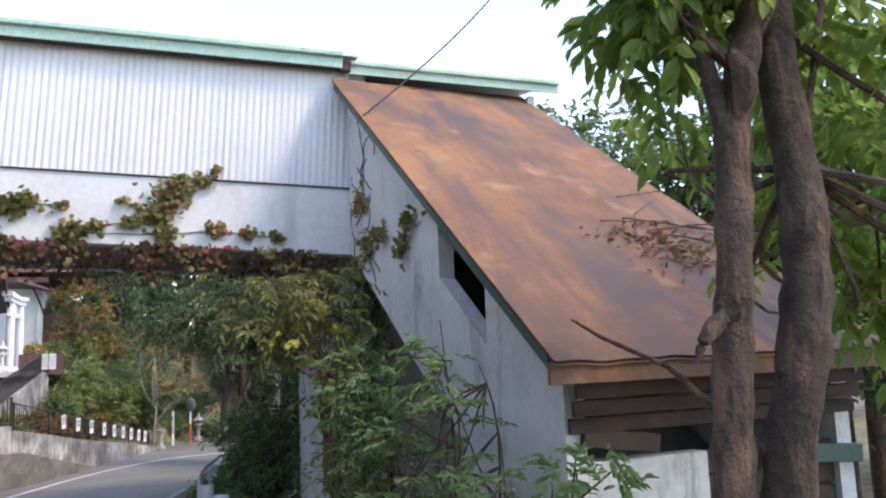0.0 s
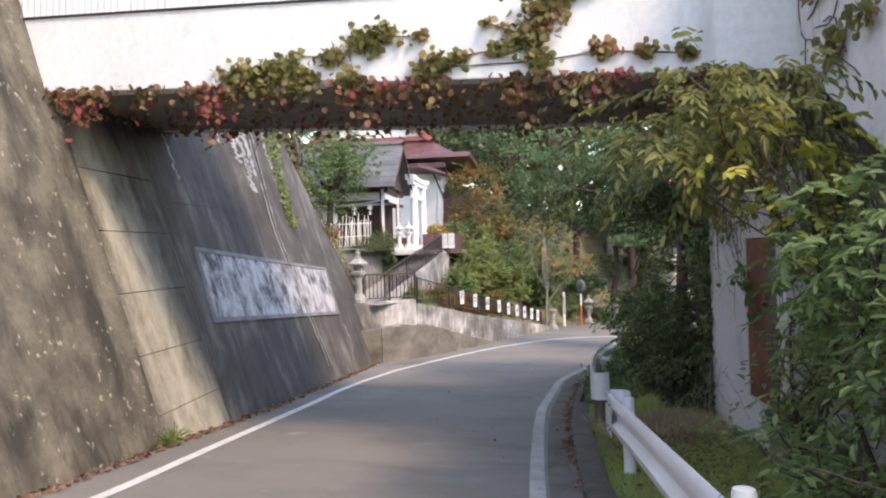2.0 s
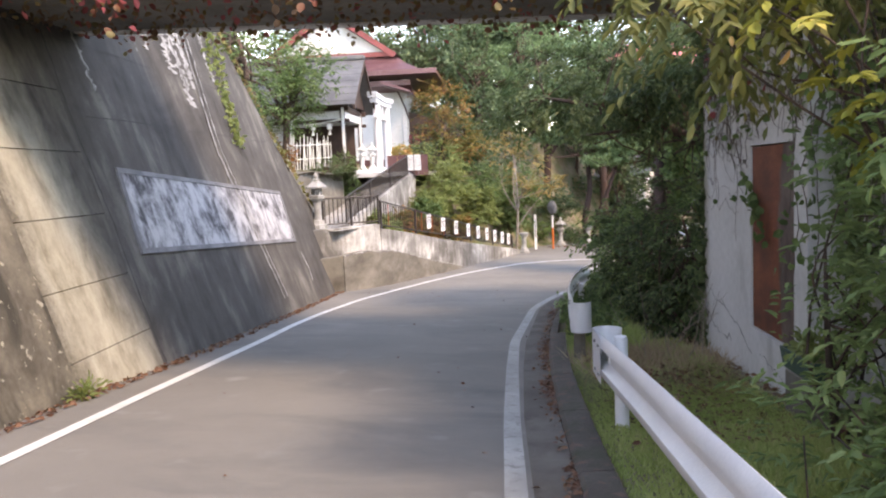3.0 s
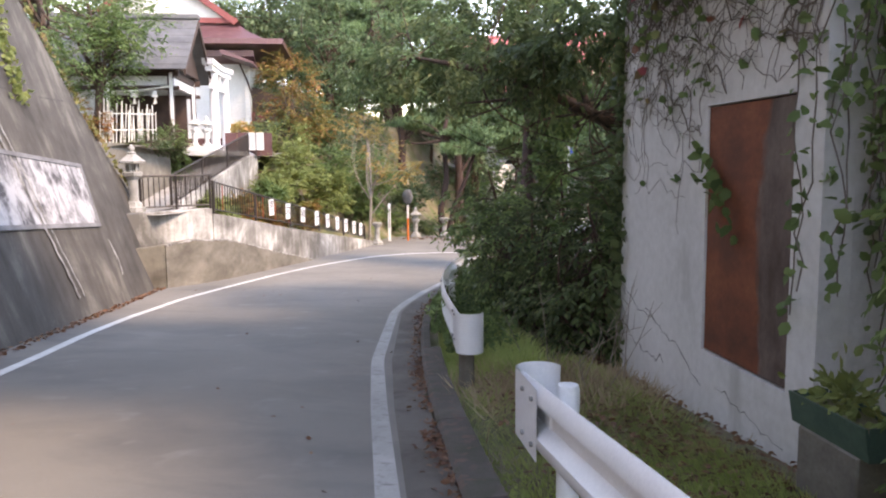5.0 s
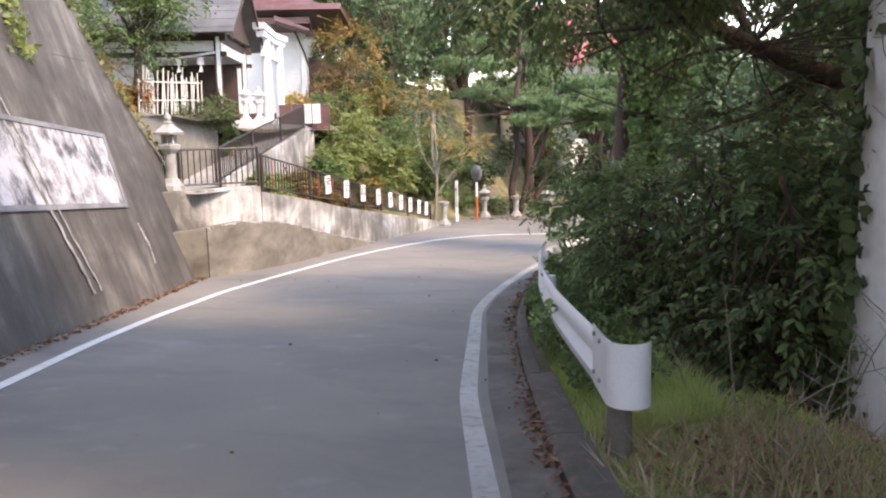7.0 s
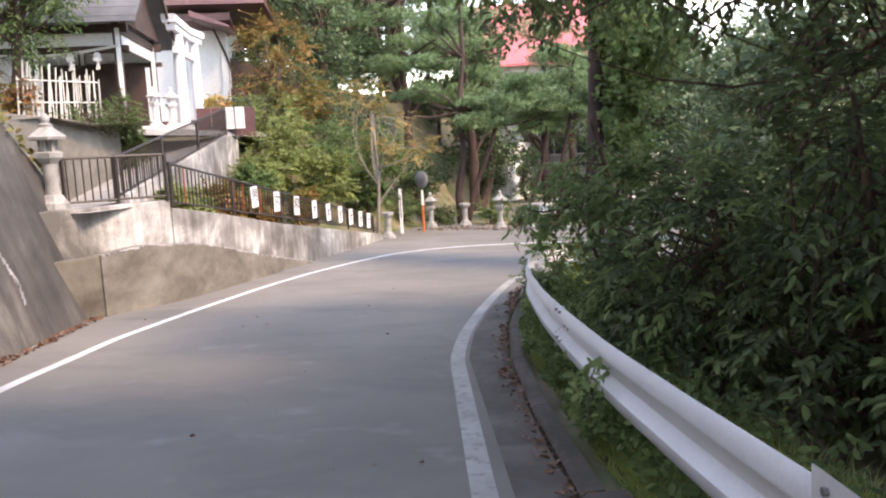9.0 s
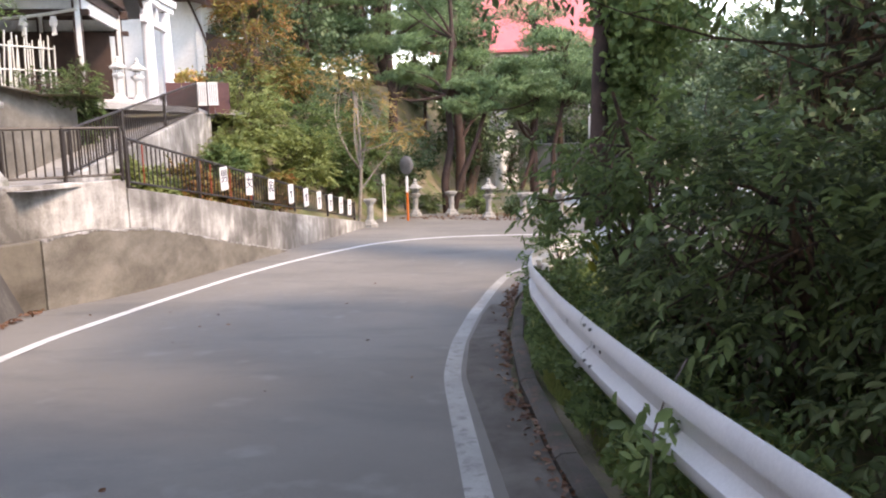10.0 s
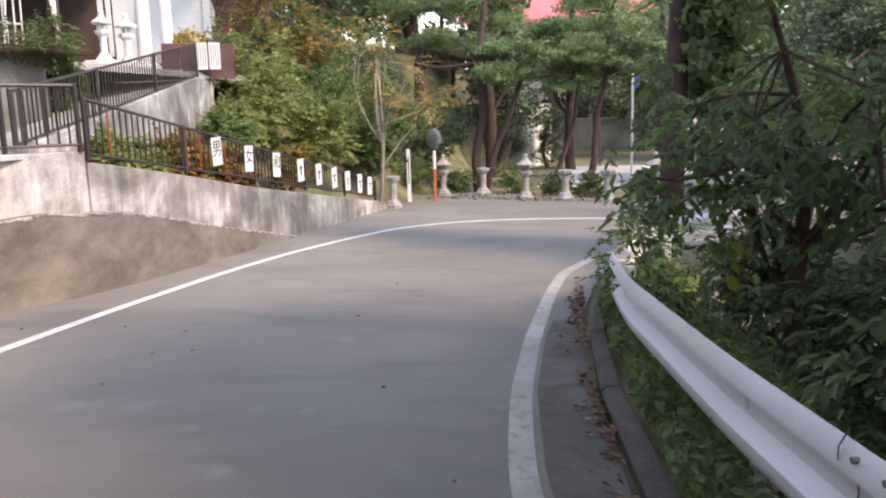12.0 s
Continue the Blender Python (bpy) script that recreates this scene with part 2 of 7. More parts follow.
dgrey = ramp(dt, noise_tex(dt, coords(dt, (3, 3, 1.3)), 1.0, 6, 0.65), [(0.35, (0.075, 0.045, 0.036)), (0.65, (0.19, 0.14, 0.12))])
dcol = mix(dt, ramp(dt, dsum.outputs[0], [(0.86, (0, 0, 0)), (0.93, (1, 1, 1))]), dgrey, drust)
link(dt, mix(dt, 0.5, dcol, ramp(dt, dgrain, [(0.3, (0.35, 0.35, 0.35)), (0.7, (0.65, 0.65, 0.65))]), "OVERLAY"), db.inputs["Base Color"])
db.inputs["Roughness"].default_value = 0.8
bump(dt, db, dgrain, 0.2, 0.006)
BROWN_BOARD = surface("weathered brown board", (0.042, 0.025, 0.022), (0.1, 0.055, 0.045), 30, 1.5, 0.85, 0, 0.3, (0.025, 0.02, 0.019), (0.5, 0.7), (1.5, 1.5, 6))
RAIL_WHITE = surface("white coated steel", (0.68, 0.69, 0.7), (0.78, 0.79, 0.8), 60, 2.0, 0.35, 0, 0.03, (0.42, 0.4, 0.37), (0.68, 0.8), (5, 5, 5))
BOLT = surface("galvanised bolt", (0.16, 0.16, 0.16), (0.3, 0.3, 0.3), 80, 4, 0.5, 0.3, 0)
FENCE_BROWN = surface("dark brown fence steel", (0.03, 0.024, 0.022), (0.055, 0.045, 0.04), 60, 3, 0.5, 0.1, 0.05)
FENCE_RED = surface("faded red picket", (0.28, 0.045, 0.03), (0.4, 0.08, 0.05), 60, 3, 0.6, 0, 0.05)
GRANITE = surface("weathered granite", (0.22, 0.215, 0.2), (0.43, 0.425, 0.4), 60, 3.0, 0.85, 0, 0.4, (0.16, 0.17, 0.14), (0.56, 0.72), (6, 6, 4))
GRANITE_PALE = surface("pale granite", (0.56, 0.56, 0.55), (0.74, 0.74, 0.73), 70, 3.0, 0.8, 0, 0.3, (0.4, 0.4, 0.38), (0.6, 0.8), (5, 5, 3))
TORII_WHITE = surface("white torii stone", (0.62, 0.62, 0.64), (0.76, 0.76, 0.78), 50, 2.0, 0.7, 0, 0.15, (0.45, 0.45, 0.45), (0.62, 0.8), (4, 4, 1))
SLATE = surface("grey metal shingle", (0.085, 0.085, 0.088), (0.15, 0.148, 0.148), 30, 1.6, 0.6, 0, 0.2, piece=0.2)
MAROON = surface("maroon metal roof", (0.1, 0.042, 0.046), (0.155, 0.07, 0.074), 30, 1.0, 0.45, 0.1, 0.1, (0.2, 0.11, 0.11), (0.55, 0.75), (1.5, 1.5, 0.6))
RED_TRIM = surface("red painted timber", (0.17, 0.036, 0.036), (0.26, 0.06, 0.055), 30, 2.0, 0.6, 0, 0.1)
PINK_ROOF = surface("faded pink red roof", (0.52, 0.11, 0.12), (0.62, 0.17, 0.17), 12, 0.5, 0.6, 0, 0.1)
WOOD_DARK = surface("dark brown timber", (0.035, 0.02, 0.015), (0.08, 0.045, 0.035), 40, 2.0, 0.7, 0, 0.2)
BAMBOO = surface("bleached bamboo", (0.58, 0.56, 0.5), (0.74, 0.72, 0.66), 50, 4.0, 0.6, 0, 0.2, piece=0.25)
WHITE_SIGN = surface("white sign board", (0.7, 0.7, 0.68), (0.78, 0.78, 0.76), 40, 2.0, 0.5, 0, 0.03)
INK = surface("dark sign ink", (0.015, 0.02, 0.05), (0.03, 0.035, 0.08), 40, 2, 0.6, 0, 0)
ORANGE = surface("orange road paint", (0.6, 0.12, 0.02), (0.7, 0.18, 0.04), 40, 2, 0.5, 0, 0.03)
MIRROR = surface("mirror face", (0.6, 0.62, 0.62), (0.66, 0.68, 0.68), 3, 1, 0.06, 1.0, 0)
BARK = surface("rough dark bark", (0.035, 0.024, 0.02), (0.13, 0.09, 0.07), 30, 7, 0.95, 0, 0.9, (0.22, 0.125, 0.085), (0.53, 0.64), (9, 9, 2.0), dist=0.03)
BARK_PINE = surface("red pine bark", (0.03, 0.02, 0.017), (0.09, 0.052, 0.042), 14, 2, 0.95, 0, 0.8, dist=0.03)
BARK_PALE = surface("pale grey bark", (0.2, 0.17, 0.14), (0.36, 0.31, 0.26), 18, 3, 0.9, 0, 0.5)
VINE_WOOD = surface("vine stems", (0.09, 0.075, 0.065), (0.2, 0.165, 0.14), 40, 4, 0.9, 0, 0.3)
CRACK = surface("dark crack", (0.03, 0.03, 0.028), (0.07, 0.065, 0.06), 40, 4, 0.95, 0, 0)
LIME = surface("white lime streak", (0.26, 0.25, 0.24), (0.46, 0.45, 0.43), 30, 2.5, 0.85, 0, 0.2, (0.12, 0.115, 0.105), (0.46, 0.6), (9, 9, 1.5))
PANEL_PEEL = streaked("peeling white panel", (0.5, 0.5, 0.51), (0.085, 0.085, 0.09), 2.0, 5.0, (0.42, 0.56), weights=(0.4, 0.44, 0.16), tint=(0.3, 0.3, 0.31), lean=(1, 1, 0.4))
PANEL_RIM = surface("grey panel border", (0.13, 0.13, 0.135), (0.26, 0.26, 0.265), 40, 2, 0.8, 0, 0.2)
RED_BOARD = surface("dark red board fence", (0.075, 0.03, 0.03), (0.125, 0.05, 0.048), 30, 2, 0.7, 0, 0.1)
GREY_HOUSE = surface("pale house wall", (0.55, 0.54, 0.51), (0.68, 0.67, 0.64), 10, 0.6, 0.8, 0, 0.1)
GLASS_DARK = surface("dark window glass", (0.02, 0.025, 0.03), (0.05, 0.055, 0.06), 2, 0.5, 0.1, 0, 0)
GRAVEL = surface("pale gravel yard", (0.42, 0.41, 0.39), (0.56, 0.55, 0.52), 60, 0.6, 0.95, 0, 0.3)
BLUE = surface("blue fabric", (0.04, 0.09, 0.35), (0.07, 0.14, 0.45), 30, 2, 0.8, 0, 0.05)

LEAF_BUSH = leaf_mat("dark bush leaves", [(0.0, (0.045, 0.072, 0.036)), (0.5, (0.1, 0.15, 0.066)), (0.85, (0.18, 0.24, 0.105)), (1.0, (0.27, 0.3, 0.14))], 0.48)
LEAF_GREEN = leaf_mat("green leaves", [(0.0, (0.066, 0.115, 0.046)), (0.5, (0.14, 0.225, 0.085)), (0.9, (0.24, 0.33, 0.13)), (1.0, (0.36, 0.4, 0.17))], 0.48)
LEAF_SHRUB = leaf_mat("pale shrub leaves", [(0.0, (0.11, 0.17, 0.075)), (0.5, (0.22, 0.33, 0.13)), (0.9, (0.34, 0.45, 0.19)), (1.0, (0.48, 0.5, 0.21))], 0.5)
LEAF_TREE = leaf_mat("sunny tree leaves", [(0.0, (0.1, 0.17, 0.045)), (0.5, (0.21, 0.32, 0.075)), (0.9, (0.32, 0.42, 0.11)), (1.0, (0.42, 0.46, 0.14))], 0.6)
LEAF_LIME = leaf_mat("yellow green leaves", [(0.0, (0.12, 0.155, 0.055)), (0.5, (0.23, 0.285, 0.1)), (0.85, (0.34, 0.39, 0.15)), (1.0, (0.45, 0.44, 0.18))], 0.45)
LEAF_AUTUMN = leaf_mat("turning leaves", [(0.0, (0.09, 0.12, 0.035)), (0.35, (0.2, 0.2, 0.055)), (0.6, (0.34, 0.21, 0.07)), (0.9, (0.44, 0.17, 0.085))])
LEAF_TAN = leaf_mat("tan thin leaves", [(0.0, (0.15, 0.15, 0.055)), (0.4, (0.29, 0.25, 0.09)), (0.75, (0.42, 0.27, 0.11)), (1.0, (0.5, 0.26, 0.11))], 0.4)
LEAF_YELLOW = leaf_mat("yellow leaves", [(0.0, (0.22, 0.26, 0.05)), (0.6, (0.4, 0.38, 0.08)), (1.0, (0.55, 0.46, 0.12))])
LEAF_OLIVE = leaf_mat("olive drooping leaves", [(0.0, (0.1, 0.12, 0.045)), (0.5, (0.2, 0.22, 0.08)), (0.85, (0.32, 0.3, 0.1)), (1.0, (0.42, 0.22, 0.12))], 0.5)
LEAF_IVY = leaf_mat("turning ivy leaves", [(0.0, (0.079, 0.055, 0.040)), (0.3, (0.172, 0.103, 0.064)), (0.6, (0.245, 0.193, 0.086)), (0.8, (0.389, 0.097, 0.102)), (1.0, (0.600, 0.165, 0.190))], 0.4)
LEAF_IVY_OLIVE = leaf_mat("olive ivy leaves", [(0.0, (0.110, 0.110, 0.046)), (0.5, (0.248, 0.248, 0.091)), (0.85, (0.331, 0.207, 0.106)), (1.0, (0.442, 0.166, 0.121))], 0.4)
LEAF_NEEDLE = leaf_mat("pine needles", [(0.0, (0.057, 0.109, 0.055)), (0.5, (0.138, 0.233, 0.109)), (1.0, (0.259, 0.378, 0.168))], 0.25)
LEAF_FAR = leaf_mat("distant foliage", [(0.0, (0.037, 0.071, 0.042)), (0.5, (0.093, 0.151, 0.074)), (1.0, (0.187, 0.253, 0.127))], 0.25)
LEAF_FALLEN = leaf_mat("fallen leaves", [(0.0, (0.08, 0.036, 0.024)), (0.5, (0.18, 0.085, 0.05)), (1.0, (0.32, 0.19, 0.115))], 0.1)
GRASS = leaf_mat("verge grass", [(0.0, (0.22, 0.28, 0.09)), (0.5, (0.39, 0.48, 0.16)), (1.0, (0.56, 0.54, 0.25))], 0.5)
GRASS_DRY = leaf_mat("dry grass", [(0.0, (0.27, 0.19, 0.12)), (0.5, (0.44, 0.33, 0.21)), (1.0, (0.56, 0.47, 0.32))], 0.4)
FLOWER = leaf_mat("cream and red blossom", [(0.0, (0.3, 0.26, 0.06)), (0.5, (0.55, 0.42, 0.16)), (1.0, (0.6, 0.12, 0.07))], 0.25)

# ---- mesh helpers ----
KNOTS = [(-80, 6.5), (-40, 3.2), (-10, 0.95), (0, 0.07), (5.68, -0.46), (9.5, -0.79), (11.6, -0.95), (13.95, -1.14), (15.9, -1.29), (21.1, -1.63),
         (24.66, -1.83), (27.1, -1.94), (33, -2.13), (39, -2.3), (45, -2.45), (80, -3.0), (400, -5.0)]
KS, KZ = [k[0] for k in KNOTS], [k[1] for k in KNOTS]


def zr(s):
    """The road's height at s metres along it."""
    return float(np.interp(s, KS, KZ))


def W(s, d, z=0.0):
    """World place of a point s along the road, d to the right of the walking line."""
    return RM @ Vector((s, -d, z))


def SD(x, y):
    p = RM.inverted() @ Vector((x, y, 0))
    return p.x, -p.y


class Shape:
    """Collects vertices and faces for one mesh."""

    def __init__(self):
        self.v, self.f = [], []

    def add(self, verts, faces):
        n = len(self.v)
        self.v += [tuple(p) for p in verts]
        self.f += [tuple(n + i for i in q) for q in faces]
        return self

    def box(self, c, size, m=None, chamfer=0.0):
        bm = bmesh.new()
        bmesh.ops.create_cube(bm, size=1.0)
        bmesh.ops.scale(bm, vec=size, verts=bm.verts)
        if chamfer:
            bmesh.ops.bevel(bm, geom=bm.edges[:], offset=chamfer, segments=1, affect="EDGES")
        t = Matrix.Translation(c) @ (m or Matrix.Identity(4))
        bm.verts.index_update()
        self.add([t @ v.co for v in bm.verts], [[v.index for v in q.verts] for q in bm.faces])
        bm.free()
        return self

    def tube(self, pts, radii, n=8):
        pts = [Vector(p) for p in pts]
        rings = []
        for i, p in enumerate(pts):
            t = (pts[min(i + 1, len(pts) - 1)] - pts[max(i - 1, 0)]).normalized()
            a = t.cross(Vector((0.31, 0.17, 0.93))).normalized() if abs(t.z) < 0.9 else t.cross(Vector((1, 0.1, 0))).normalized()
            b = t.cross(a)
            r = radii[i] if hasattr(radii, "__len__") else radii
            rings.append([p + (a * math.cos(k * math.tau / n) + b * math.sin(k * math.tau / n)) * r for k in range(n)])
        faces = [(i * n + k, i * n + (k + 1) % n, (i + 1) * n + (k + 1) % n, (i + 1) * n + k) for i in range(len(pts) - 1) for k in range(n)]
        faces += [tuple(range(n)), tuple((len(pts) - 1) * n + k for k in range(n))]
        return self.add([v for ring in rings for v in ring], faces)

    def bark_tube(self, pts, radii, n=14, rings=56, rough=0.24):
        """A trunk with uneven, lumpy bark."""
        q = np.array(pts, float)
        u = np.linspace(0, len(q) - 1, rings)
        k = np.arange(len(q))
        c = np.stack([np.interp(u, k, q[:, i]) for i in range(3)], 1)
        for _ in range(3):
            c[1:-1] = (c[:-2] + 2 * c[1:-1] + c[2:]) / 4
        rad = np.interp(u, k, np.array(radii, float))
        start = len(self.v)
        self.tube([tuple(p) for p in c], list(rad), n)
        for i in range(rings):
            for j in range(n):
                p = Vector(self.v[start + i * n + j])
                o = Vector(c[i])
                w = 1 + rough * (noise.noise(p * 9) + 0.7 * noise.noise(Vector((p.x * 26, p.y * 26, p.z * 7))))
                self.v[start + i * n + j] = tuple(o + (p - o) * w)
        return self

    def lathe(self, c, prof, n=16, turn=0.0):
        c = Vector(c)
        verts = [c + Vector((r * math.cos(turn + k * math.tau / n), r * math.sin(turn + k * math.tau / n), z)) for r, z in prof for k in range(n)]
        faces = [(i * n + k, i * n + (k + 1) % n, (i + 1) * n + (k + 1) % n, (i + 1) * n + k) for i in range(len(prof) - 1) for k in range(n)]
        faces += [tuple(range(n)), tuple((len(prof) - 1) * n + k for k in range(n))]
        return self.add(verts, faces)

    def prism(self, outline, axis, lo, hi):
        """An outline of (a, b) pairs drawn out along one axis: 0, 1 or 2."""
        n = len(outline)

        def put(a, b, c):
            return {0: (c, a, b), 1: (a, c, b), 2: (a, b, c)}[axis]

        verts = [put(a, b, lo) for a, b in outline] + [put(a, b, hi) for a, b in outline]
        faces = [tuple(range(n)), tuple(range(2 * n - 1, n - 1, -1))] + [(k, (k + 1) % n, n + (k + 1) % n, n + k) for k in range(n)]
        return self.add(verts, faces)

    def sheet(self, rows):
        """A grid of points as quads."""
        n = len(rows[0])
        return self.add([p for row in rows for p in row],
                        [(i * n + k, i * n + k + 1, (i + 1) * n + k + 1, (i + 1) * n + k) for i in range(len(rows) - 1) for k in range(n - 1)])

    def mesh(self, name, mat, smooth=False):
        me = bpy.data.meshes.new(name)
        me.from_pydata(self.v, [], self.f)
        bm = bmesh.new()
        bm.from_mesh(me)
        bmesh.ops.recalc_face_normals(bm, faces=bm.faces)
        bm.to_mesh(me)
        bm.free()
        me.materials.append(mat)
        if smooth:
            me.shade_smooth()
            me.set_sharp_from_angle(angle=radians(40))
        return me


def part(name, shape, mat, parent, label="", smooth=False):
    ob = new(name, shape.mesh(name, mat, smooth) if isinstance(shape, Shape) else shape)
    ob.parent = parent
    if label:
        ob["label"] = label
    return ob


def thing(name, m, label, category, group="", kind=""):
    """An empty at the base of a thing, to hold its parts."""
    ob = new(name)
    ob.empty_display_size = 0.1
    ob.matrix_basis = m
    return tagged(ob, label, category, group, kind)


def solid(name, shape, mat, m, label, category, kind="", smooth=False, group=""):
    """A thing or piece of the setting that is one mesh."""
    ob = new(name, shape.mesh(name, mat, smooth))
    ob.matrix_basis = m
    return tagged(ob, label, category, group, kind)


def at_road(s, d, z, rz=0.0):
    return RM @ pose(s, -d, z, 0, 0, rz)


def leaves(name, centres, size, mat, parent=None, aspect=0.5, seed=0, flat=0.0, droop=0.3, m=None, axes=None, ups=None):
    """One mesh of many small folded leaves at the centres (an array of points)."""
    rng = np.random.default_rng(seed)
    c = np.asarray(centres, float)
    n = len(c)
    ax = rng.normal(size=(n, 3))
    ax[:, 2] = ax[:, 2] * (1 - flat) - droop
    ax /= np.linalg.norm(ax, axis=1)[:, None]
    up = rng.normal(size=(n, 3)) * (1 - 0.6 * flat)
    up[:, 2] += 0.8
    if axes is not None:
        ax, up = axes / (np.linalg.norm(axes, axis=1)[:, None] + 1e-9), ups
    side = np.cross(ax, up)
    side /= np.linalg.norm(side, axis=1)[:, None] + 1e-9
    nor = np.cross(side, ax)
    ln = (size * rng.uniform(0.6, 1.3, n))[:, None]
    base, tip = c - ax * ln * 0.5, c + ax * ln * 0.5
    m1, m2 = c - ax * ln * 0.24, c + ax * ln * 0.16
    lift = nor * ln * 0.09
    tip = tip - nor * ln * rng.uniform(0.0, 0.18, (n, 1))
    wide = side * ln * aspect * 0.5
    if mat in (LEAF_FAR, LEAF_NEEDLE):      # distant foliage: one folded blade
        nv, nq = 4, 1
        v = np.stack([base, c + wide + lift, tip, c - wide + lift], 1).reshape(-1, 3)
        f = np.arange(n * 4)
    else:
        nv, nq = 6, 2
        v = np.stack([base, m1 + wide * 0.85 + lift, m2 + wide * 0.9 + lift, tip, m2 - wide * 0.9 + lift, m1 - wide * 0.85 + lift], 1).reshape(-1, 3)
        k = np.arange(n)[:, None] * 6
        f = np.concatenate([k + [0, 1, 2, 3], k + [0, 3, 4, 5]], 1).reshape(-1)
    me = bpy.data.meshes.new(name)
    me.vertices.add(n * nv)
    me.vertices.foreach_set("co", v.reshape(-1))
    me.loops.add(n * nq * 4)
    me.loops.foreach_set("vertex_index", f)
    me.polygons.add(n * nq)
    me.polygons.foreach_set("loop_start", np.arange(n * nq) * 4)
    me.update(calc_edges=True)
    me.materials.append(mat)
    ob = new(name, me)
    ob.parent = parent
    ob["kind"] = "stuff"
    if m is not None:
        ob.matrix_basis = m
    return ob


def clump_points(rng, centre, radii, clumps, per, spread=0.3, shell=0.55, flat=0.7):
    """Points in many small clumps over an uneven ellipsoid, with gaps between them."""
    u = rng.normal(size=(clumps, 3))
    u /= np.linalg.norm(u, axis=1)[:, None]
    r = shell + (1 - shell) * rng.uniform(0, 1, (clumps, 1)) ** 0.6
    r *= rng.uniform(0.8, 1.15, (clumps, 1))
    hubs = u * r * np.array(radii)
    rr = np.array(radii).mean() * spread
    sub = rng.normal(size=(clumps, per, 3)) * rr * np.array([0.55, 0.55, 0.55 * flat]) * rng.uniform(0.6, 1.2, (clumps, 1, 1))
    return hubs + np.array(centre), (hubs[:, None, :] + sub).reshape(-1, 3) + np.array(centre)


def twig_cloud(rng, centre, radii, clumps, per, spread=0.3, shell=0.5, droop=0.5, size=0.09):
    """Leaves set in two ranks along drooping twigs that point out of an uneven ellipsoid: hubs, places, directions, uprights."""
    rad = np.array(radii, float)
    u = rng.normal(size=(clumps, 3))
    u /= np.linalg.norm(u, axis=1)[:, None]
    r = (shell + (1 - shell) * rng.uniform(0, 1, (clumps, 1)) ** 0.6) * rng.uniform(0.78, 1.15, (clumps, 1))
    hubs = u * r * rad
    tw = max(1, round(per / 13))
    nl = max(4, per // tw)
    n = clumps * tw
    out = np.repeat(u, tw, 0)
    ln = np.clip(rad.mean() * spread * 1.7, 0.2, 0.75) * rng.uniform(0.6, 1.3, (n, 1))
    way = out * 0.8 + rng.normal(size=(n, 3)) * 0.55 + [0, 0, 0.12]
    way[:, 2] *= 0.7
    way /= np.linalg.norm(way, axis=1)[:, None]
    start = np.repeat(hubs, tw, 0) - way * ln * 0.45 + rng.normal(size=(n, 3)) * ln * 0.3
    t = np.linspace(0.08, 1, nl)[None, :, None]
    z = np.array([0, 0, 1.0])
    pos = start[:, None] + way[:, None] * ln[:, None] * t - z * (droop * 0.5) * ln[:, None] * t ** 2
    tan = way[:, None] - z * droop * t
    side = np.cross(tan, z)
    side /= np.linalg.norm(side, axis=2)[..., None] + 1e-9
    sign = np.where(np.arange(nl) % 2, 1.0, -1.0)[None, :, None]
    ax = tan * 0.6 + side * sign * 0.8 - z * droop * 0.35 + rng.normal(size=pos.shape) * 0.2
    ax[:, -1] = tan[:, -1]
    ax /= np.linalg.norm(ax, axis=2)[..., None]
    up = z + out[:, None] * 0.4 + rng.normal(size=pos.shape) * 0.28
    pos = pos + ax * size * 0.5 + rng.normal(size=pos.shape) * size * 0.12
    c = np.array(centre, float)
    return hubs + c, pos.reshape(-1, 3) + c, ax.reshape(-1, 3), up.reshape(-1, 3)


def limb(a, b, r0, r1, rng, sag=0.12, n=5):
    """A tapering, bent limb as points and radii."""
    a, b = Vector(a), Vector(b)
    ln = (b - a).length
    off = Vector(rng.normal(size=3)) * ln * sag
    pts = [a.lerp(b, k / n) + off * math.sin(math.pi * k / n) for k in range(n + 1)]
    return pts, [r0 + (r1 - r0) * k / n for k in range(n + 1)]


